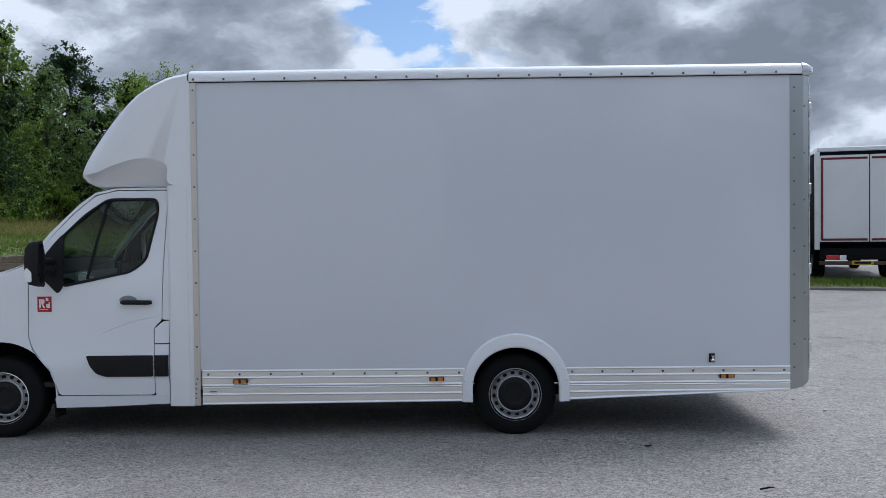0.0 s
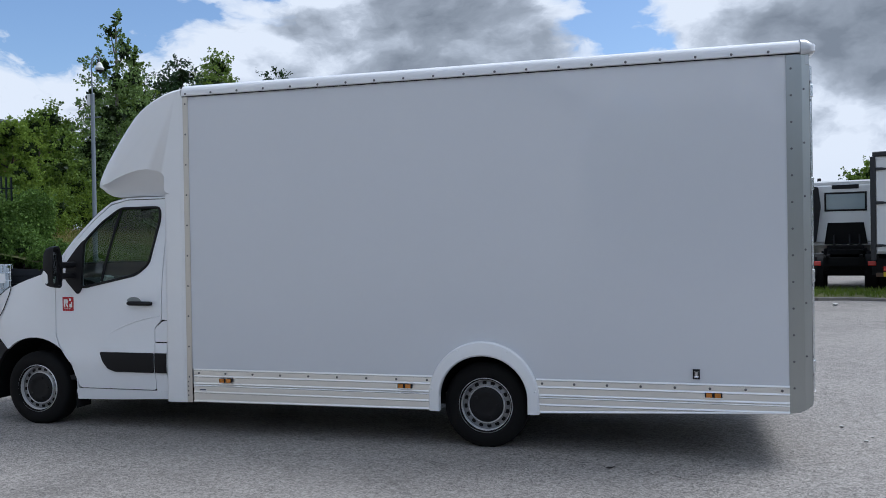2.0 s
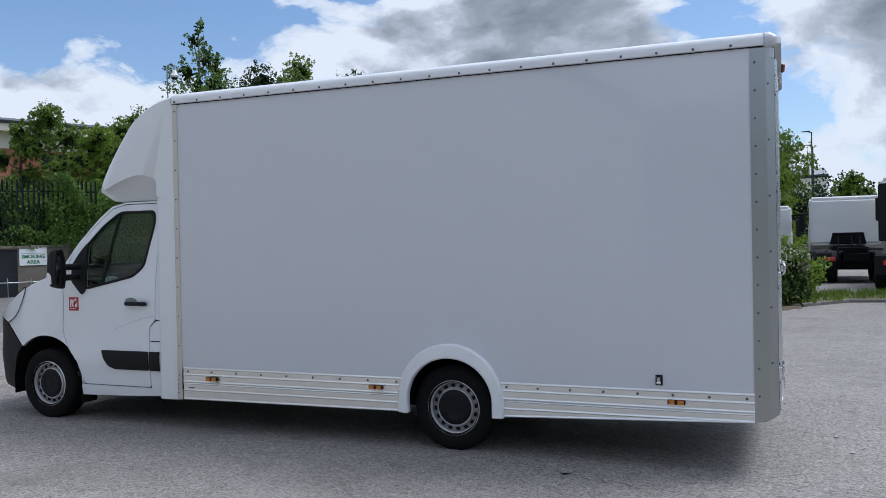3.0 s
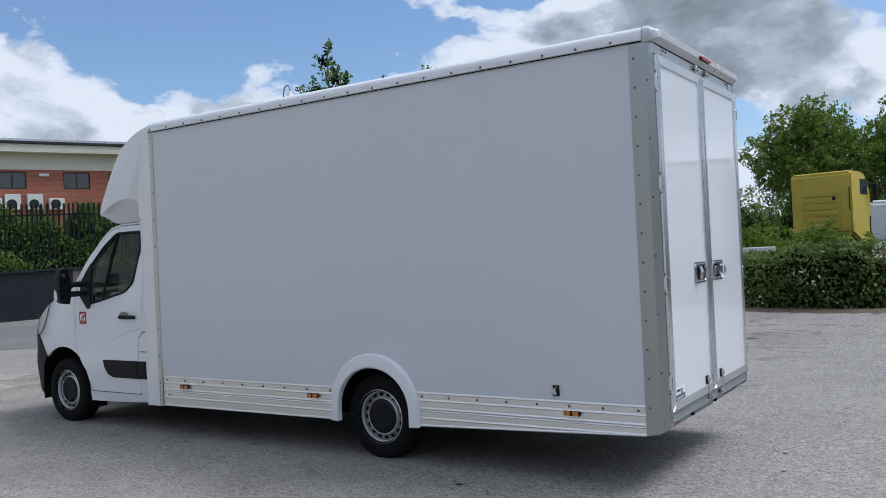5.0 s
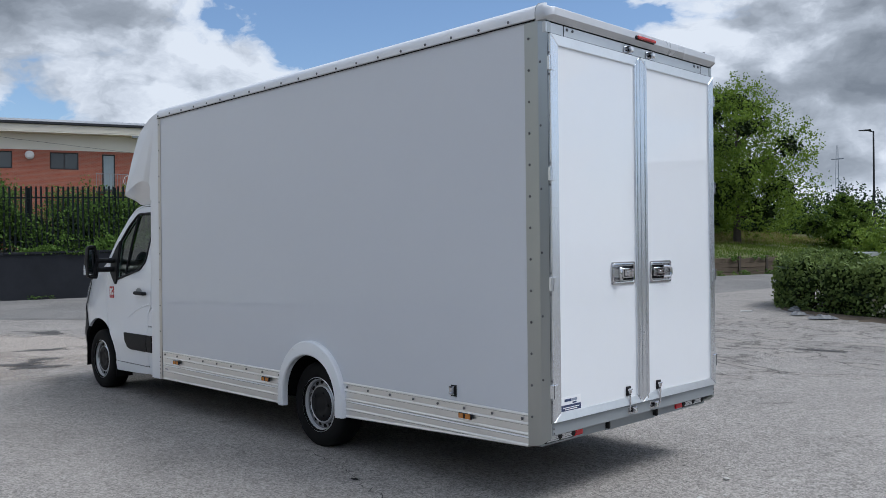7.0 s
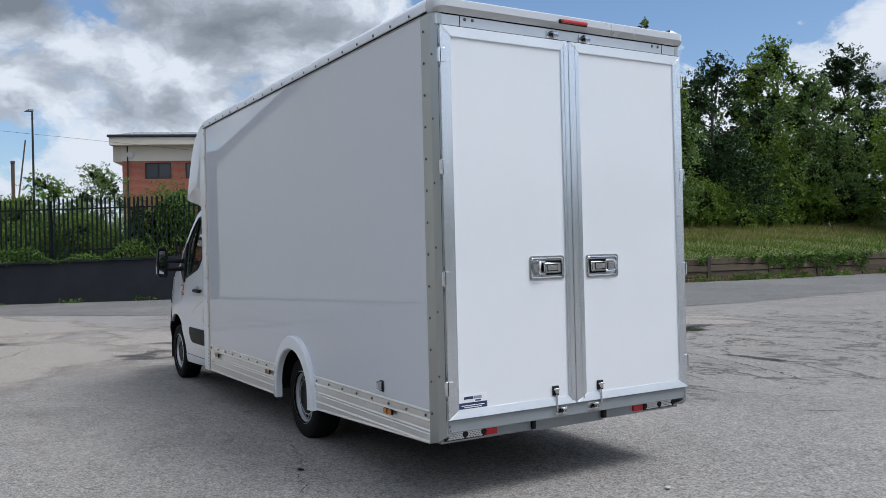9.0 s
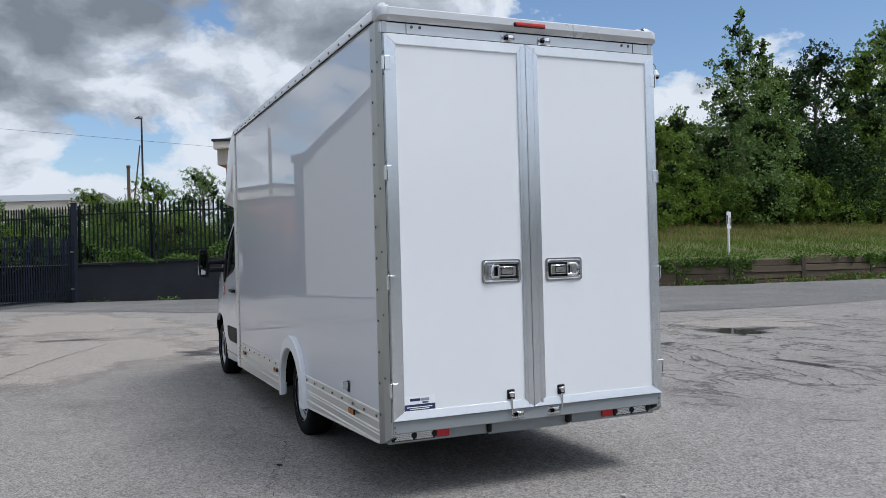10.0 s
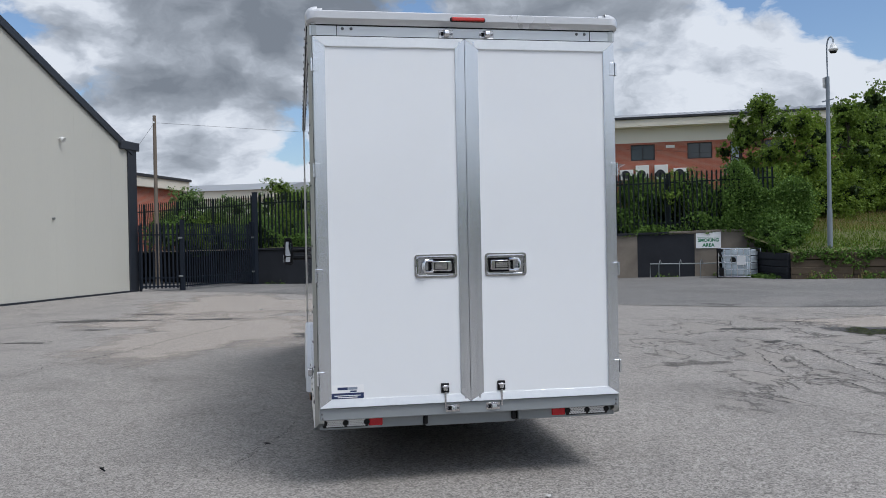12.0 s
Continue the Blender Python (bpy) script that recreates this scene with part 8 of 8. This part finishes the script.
part("shaft", box(-0.12, 0.12, -0.12, 0.12, 0, 8.8, 0.03), RUST, stub)
part("cap", box(-0.15, 0.15, -0.15, 0.15, 8.8, 9.0, 0.03), RUST, stub)
jib = thing("leaning_jib", (-64.0, 9.3, 0), "thin rusty jib leaning against the sky", "jib")
part("boom", rod((0, 0, 3.0), (0.4, 0.9, 10.8), 0.07, 0.055, 6), RUST, jib)
part("leg", rod((0, 0, 0.0), (0, 0, 3.1), 0.14, 0.12, 6), GALV, jib)
barrier = thing("guard_rail", (-1.7, 29.0, 0.2), "low white guard rail behind the hedge", "guard rail")
part("beam", box(-1.12, 1.12, -0.05, 0.05, 1.04, 1.19, 0.02), ACWHITE, barrier)
for x in (-0.9, 0, 0.9):
    part("post", box(x - 0.05, x + 0.05, 0.05, 0.12, -0.1, 1.12), GALV, barrier)
shed = thing("distant_warehouse", (4.0, 120.0, 0), "long pale warehouse on the skyline", "building")
part("wall", box(-0.5, 4.5, 0, 30, 0, 9.4), BEIGE, shed)
part("roof", prism([(-0.4, 9.4), (15, 11.6), (30.4, 9.4)], "x", -0.8, 4.8), ROOFING, shed)
part("roof_edge", box(-0.7, 4.7, -0.3, 0.0, 9.2, 9.6), FRAMEDARK, shed)


# ---- parked lorries ----
LORRYWHITE = material("lorry_white", (0.72, 0.72, 0.71), 0.3, spread=0.04, stain=0.15, stain_scale=1.0, coat=0.3)
CURTAIN = material("dark_blue_curtain", (0.006, 0.008, 0.015), 0.72, spread=0.1, stain=0.3, stain_scale=1.5, spec=0.08)
TAPE = material("dark_red_tape", (0.15, 0.008, 0.020), 0.45)
YELLOW = material("faded_yellow_paint", (0.46, 0.36, 0.045), 0.5, spread=0.1, stain=0.25, stain_scale=1.2)
HUBSTEEL = material("lorry_hub_steel", (0.42, 0.42, 0.42), 0.35, 0.8)
PLATE = material("yellow_reflective_plate", (0.60, 0.42, 0.02), 0.4)


def lorry_wheel(parent, x, y, z, s, r=0.50):
    prof = [(r * 0.56, 0.14), (r * 0.62, 0.16), (r * 0.92, 0.15), (r, 0.11), (r, -0.11), (r * 0.92, -0.15), (r * 0.56, -0.14)]
    w = part("wheel", lathe([(a, b) for a, b in prof], (0, 0, 0), 28), RUBBER, parent, "black lorry tyre", smooth=True)
    w.matrix_basis = pose(x, y, z, 0, 0, 90)
    part("hub", lathe([(r * 0.56, s * 0.13), (r * 0.45, s * 0.10), (r * 0.24, s * 0.02), (r * 0.2, s * 0.14), (0.0, s * 0.15)], (0, 0, 0), 24), HUBSTEEL, w)


def tail_gear(t, half, y, z, plate_at=0.42):
    """Under-run bar, lamps and number plate at the tail; local -y is the tail."""
    bar = part("rear_bar", box(-half, half, y, y + 0.1, z - 0.06, z + 0.04, 0.01), RUST, t)
    for s in (-1, 1):
        part("tail_lamp", box(s * (half - 0.32) - 0.16, s * (half - 0.32) + 0.16, y - 0.05, y, z + 0.08, z + 0.20, 0.01), REDLENS, t, "red tail lamp")
        part("reverse_lamp", box(s * (half - 0.58) - 0.08, s * (half - 0.58) + 0.08, y - 0.05, y, z + 0.08, z + 0.20, 0.01), CLEAR, t)
    plate = part("number_plate", box(-half + plate_at - 0.26, -half + plate_at + 0.26, y - 0.06, y - 0.045, z - 0.05, z + 0.06, 0.004), PLATE, t)
    part("print_bar", box(-half + plate_at - 0.20, -half + plate_at + 0.20, y - 0.064, y - 0.06, z - 0.025, z + 0.035), BLACK, plate)


def box_lorry(at, turn, label, width, length, floor, roof_z, side, framed):
    t = thing("box_lorry", at, label, "lorry", turn=turn)
    h = width / 2
    part("box_body", box(-h, h, 0.06, length, floor, roof_z, 0.02), side, t)
    part("roof_edge", box(-h - 0.01, h + 0.01, 0.0, length, roof_z - 0.10, roof_z + 0.02, 0.02), FRAMEDARK if not framed else LORRYWHITE, t)
    for s in (-1, 1):
        door = part("rear_door", box(min(s * 0.012, s * (h - 0.07)), max(s * 0.012, s * (h - 0.07)), 0.0, 0.06, floor + 0.06, roof_z - 0.20, 0.008), LORRYWHITE, t, "white rear door")
        part("corner_post", box(s * h - 0.06, s * h + 0.06, -0.03, 0.12, floor - 0.15, roof_z - 0.1, 0.01), FRAMEDARK if not framed else LORRYWHITE, t)
        if framed:
            x0, x1 = sorted((s * 0.05, s * (h - 0.11)))
            for a, b, c, d in ((x0, x1, roof_z - 0.32, roof_z - 0.26), (x0, x1, floor + 0.09, floor + 0.15), (s * (h - 0.15), s * (h - 0.09), floor + 0.10, roof_z - 0.26)):
                part("marking_tape", box(min(a, b), max(a, b), -0.004, 0.0, c, d), TAPE, door, "dark red marking tape")
        for x in (() if framed else (s * 0.14,)):
            rodp = part("lock_bar", rod((x, -0.03, floor - 0.05), (x, -0.03, roof_z - 0.2), 0.016, seg=8), GALV, door)
            for z in (floor + 0.05, floor + 0.9, floor + 1.7, roof_z - 0.28):
                part("bracket", box(x - 0.05, x + 0.05, -0.05, 0.0, z - 0.03, z + 0.03, 0.006), GALV, rodp)
            part("lever", box(min(x, x + s * 0.26), max(x, x + s * 0.26), -0.06, -0.03, floor + 0.36, floor + 0.41, 0.008), BLACK, rodp)
        if framed:
            for k in range(4):
                z = floor + 0.25 + k * (roof_z - floor - 0.75) / 3
                part("hinge", box(s * (h - 0.02) - 0.04, s * (h - 0.02) + 0.04, -0.045, -0.02, z - 0.04, z + 0.04, 0.006), ACWHITE, door)
        for z in () if framed else (floor + 0.20, (floor + roof_z) / 2, roof_z - 0.42):
            part("strap_hinge", prism([(s * (h + 0.02), z - 0.035), (s * (h - 0.30), z - 0.012), (s * (h - 0.36), z + 0.010), (s * (h - 0.20), z + 0.045), (s * (h + 0.02), z + 0.045)], "y", -0.04, 0.0), FRAMEDARK, door)
    part("chassis", box(-0.45, 0.45, 0.3, length, floor - 0.42, floor - 0.02), UNDER, t)
    part("underside", box(-h + 0.1, h - 0.1, 0.5, length, floor - 0.10, floor - 0.01), UNDER, t)
    part("light_board", box(-h + 0.05, h - 0.05, 0.02, 0.08, floor - 0.42, floor - 0.12, 0.01), UNDER, t)
    tail_gear(t, h - 0.05, 0.0, floor - 0.50, 1.05 if framed else 0.42)
    for s in (-1, 1):
        for yy in (2.0, 3.2):
            lorry_wheel(t, s * (h - 0.25), yy, 0.50, -s)
        lorry_wheel(t, s * (h - 0.2), length + 0.7, 0.50, -s)
        part("side_guard", box(s * h - 0.02, s * h + 0.02, 4.2, length - 1, 0.45, 0.85, 0.01), GALV, t)
    part("cab", prism([(length + 0.2, 0.7), (length + 2.1, 0.7), (length + 2.1, 1.9), (length + 1.85, 3.0), (length + 0.2, 3.1)], "x", -h + 0.08, h - 0.08, bevel=0.06, seg=2), side if framed else LORRYWHITE, t)
    return t


def tractor(at, turn, label, paint, width, top, cab_floor, length, ribbed=False, wheels=2, plain=False, quarter=False):
    """A lorry cab on a bare chassis; local -y is the tail."""
    t = thing("lorry_cab", at, label, "lorry", turn=turn)
    h = width / 2
    y0 = length - 2.2
    prof = [(y0, cab_floor), (y0, top - 0.10), (y0 + 0.12, top), (y0 + 1.5, top - 0.05), (y0 + 2.05, top - 0.75), (y0 + 2.2, cab_floor + 0.5), (y0 + 2.2, cab_floor - 0.35), (y0 + 0.9, cab_floor - 0.35)]
    cab = part("cab_shell", prism(prof, "x", -h, h, bevel=0.15, seg=4), paint, t, smooth=True)
    w0 = top - 0.95
    if plain:
        for z0, z1 in ((w0 + 0.05, w0 + 0.50), (w0 - 0.50, w0 - 0.15)):
            for x in (-0.72, 0.0, 0.72):
                part("pressing", box(x * h - 0.27, x * h + 0.27, y0 - 0.012, y0 + 0.02, z0, z1, 0.010, seg=2), paint, cab, smooth=True)
        part("tunnel", prism([(-h * 0.48, cab_floor), (h * 0.48, cab_floor), (h * 0.40, cab_floor + 0.40), (-h * 0.40, cab_floor + 0.40)], "y", y0 - 0.015, y0 + 0.05), UNDER, cab)
    elif not ribbed:
        part("rear_window", box(-h * (0.43 if quarter else 0.52), h * (0.43 if quarter else 0.52), y0 - 0.012, y0 + 0.02, w0 + 0.1, w0 + 0.55, 0.01), SKYGLASS if quarter else FARGLASS, cab, "rear cab window")
        if quarter:
            for x0, x1, z0, z1 in ((-0.47, 0.47, w0 + 0.05, w0 + 0.10), (-0.47, 0.47, w0 + 0.55, w0 + 0.60), (-0.47, -0.43, w0 + 0.10, w0 + 0.55), (0.43, 0.47, w0 + 0.10, w0 + 0.55)):
                part("window_seal", box(x0 * h, x1 * h, y0 - 0.018, y0 + 0.02, z0, z1, 0.006), BLACK, cab)
            part("quarter_panel", prism(rounded([(-h - 0.02, cab_floor + 0.05), (-h - 0.02, top - 0.22), (-h * 0.60, top - 0.18), (-h * 0.55, top - 0.75), (-h * 0.66, cab_floor + 0.05)], 0.06), "y", y0 - 0.30, y0 + 0.03), BLACK, cab, "black plastic side deflector")
        part("air_scoop", box(-h * 0.30, h * 0.30, y0 - 0.015, y0 + 0.02, top - 0.26, top - 0.14), BLACK, cab)
        for s in (-1, 1):
            for z0, z1 in ((w0 + 0.08, w0 + 0.58), (w0 - 0.75, w0 - 0.05)):
                part("pressing", box(min(s * h * 0.62, s * h * 0.93), max(s * h * 0.62, s * h * 0.93), y0 - 0.012, y0 + 0.02, z0, z1, 0.010, seg=2), paint, cab, smooth=True)
        part("tunnel", prism([(-h * 0.48, cab_floor), (h * 0.48, cab_floor), (h * 0.40, cab_floor + 0.62), (-h * 0.40, cab_floor + 0.62)], "y", y0 - 0.015, y0 + 0.05), UNDER, cab)
    else:
        for k in range(6):
            z = cab_floor + 0.18 + k * (top - cab_floor - 0.9) / 6
            part("rib", box(-h * 0.55, h * 0.55, y0 - 0.035, y0, z, z + 0.10, 0.02, seg=2), paint, cab, smooth=True)
        for s in (-1, 1):
            part("rib", box(s * h * 0.62 - 0.03, s * h * 0.62 + 0.03, y0 - 0.03, y0, cab_floor + 0.1, top - 0.25, 0.012), paint, cab)
            part("grab_rail", tube([(s * h * 0.96, y0 - 0.03, cab_floor + 0.9), (s * h * 0.96, y0 - 0.10, cab_floor + 0.9), (s * h * 0.96, y0 - 0.10, top - 0.7), (s * h * 0.96, y0 - 0.03, top - 0.7)], 0.02, 6), BLACK, cab)
        part("latch", box(h * 0.38, h * 0.48, y0 - 0.04, y0, top - 1.15, top - 1.0, 0.01), BLACK, cab)
    for s in (-1, 1):
        part("side_window", box(s * h - 0.012, s * h + 0.012, y0 + 0.95, y0 + 1.75, w0, w0 + 0.62, 0.006), FARGLASS, cab)
        mir = part("mirror_arm", tube([(s * h, y0 + 1.9, w0 + 0.4), (s * (h + 0.25), y0 + 2.0, w0 + 0.4)], 0.02, 6), BLACK, cab)
        part("mirror_head", box(min(s * (h + 0.12), s * (h + 0.32)), max(s * (h + 0.12), s * (h + 0.32)), y0 + 1.94, y0 + 2.04, w0 - 0.25, w0 + 0.45, 0.03), BLACK, mir)
        part("chassis_rail", box(s * 0.40 - 0.04, s * 0.40 + 0.04, 0.0, length - 0.3, 0.72, 0.98, 0.01), UNDER, t)
        for k in range(wheels):
            lorry_wheel(t, s * (h - 0.20), 0.75 + 1.3 * k, 0.50, -s)
            lorry_wheel(t, s * (h - 0.54), 0.75 + 1.3 * k, 0.50, -s)
            part("brake_chamber", rod((s * 0.46, 0.55 + 1.3 * k, 0.62), (s * 0.46, 0.30 + 1.3 * k, 0.66), 0.10, 0.09, 14), UNDER, t)
        lorry_wheel(t, s * (h - 0.22), length - 1.2, 0.50, -s)
        part("mudguard", box(s * (h - 0.30) - 0.22, s * (h - 0.30) + 0.22, 0.05, 0.09, 0.45, 0.95, 0.01), BLACK, t)
        part("tail_lamp", box(s * (h - 0.45) - 0.17, s * (h - 0.45) + 0.17, -0.04, 0.02, 0.70, 0.82, 0.01), REDLENS, t, "red tail lamp")
    part("chassis_gear", box(-0.85, 0.85, 0.35, y0 - 0.2, 0.42, 0.74, 0.05), UNDER, t, "dark jumble of axle and brake gear")
    part("crossmember", box(-0.5, 0.5, 0.0, 0.12, 0.70, 0.92), UNDER, t)
    part("coupling_plate", prism(rounded([(-0.45, 1.0), (0.45, 1.0), (0.45, 1.9), (-0.45, 1.9)], 0.2, 4), "z", 0.98, 1.10), UNDER, t)
    part("gearbox", box(-0.55, 0.55, y0 - 0.9, y0 + 1.2, 0.52, cab_floor - 0.04, 0.08, seg=2), UNDER, t)
    part("air_tank", rod((-0.62, y0 - 0.55, 0.92), (0.62, y0 - 0.55, 0.92), 0.14, seg=16), UNDER, t)
    for x in (-0.3, 0.1, 0.35):
        part("air_line", tube(spline([(x, y0 + 0.02, cab_floor + 0.3), (x, y0 - 0.25, cab_floor - 0.05), (x * 0.6, y0 - 0.7, 1.05), (x * 0.5, y0 - 1.3, 1.02)], 4), 0.022, 6), BLACK, t)
    part("tank", box(-h + 0.05, -0.5, y0 - 1.2, y0 - 0.2, 0.5, 1.0, 0.06, seg=2), GALV, t)
    part("battery_box", box(0.5, h - 0.05, y0 - 1.0, y0 - 0.2, 0.5, 1.05, 0.04), UNDER, t)
    for s in (-0.6, 0.6):
        part("roof_beacon", rod((s * h, y0 + 0.5, top), (s * h, y0 + 0.5, top + 0.10), 0.06, 0.05, 10), BLACK, cab)
    return t


def lift(y):
    return lot_height(0, y)


box_lorry((8.14, 23.2, lift(24)), -13, "white box lorry with rusty roof edge and lock bars", 2.50, 6.4, 1.02, 3.52, LORRYWHITE, False)
box_lorry((11.27, 22.6, lift(24)), -16, "dark blue lorry with white red-taped rear doors", 2.55, 8.2, 1.05, 3.62, CURTAIN, True)
tractor((6.48, 24.80, lift(24)), -11, "white lorry cab on a bare chassis", LORRYWHITE, 2.35, 3.10, 1.25, 4.6, quarter=True)
tractor((5.32, 29.4, lift(26)), 0, "white low-roofed lorry cab on a long bare chassis", LORRYWHITE, 2.40, 2.84, 1.18, 5.8, plain=True)
tractor((2.35, 33.2, lift(33)), -2, "white lorry cab parked on rough ground", LORRYWHITE, 2.20, 2.66, 1.20, 4.6)
tractor((-1.15, 36.0, lift(33)), -12, "faded yellow sleeper cab with ribbed back panel", YELLOW, 2.35, 4.0, 1.55, 4.4, ribbed=True)
tractor((9.3, 36.0, lift(33)), -8, "white high-roofed lorry cab with dark deflector", LORRYWHITE, 2.45, 3.6, 1.30, 5.6)

board = thing("hazard_board", (6.42, 32.4, lift(32)), "yellow hazard board with red stripes on a post", "sign")
part("post", box(-0.03, 0.03, 0.02, 0.08, -0.1, 3.2), GALV, board)
face = part("plate", box(-0.20, 0.20, -0.01, 0.02, 2.1, 3.25, 0.005), YELLOW, board)
for k in range(3):
    z = 2.2 + 0.36 * k
    part("stripe", prism([(-0.19, z), (0.19, z + 0.20), (0.19, z + 0.34), (-0.19, z + 0.14)], "y", -0.014, -0.010), RED, face)
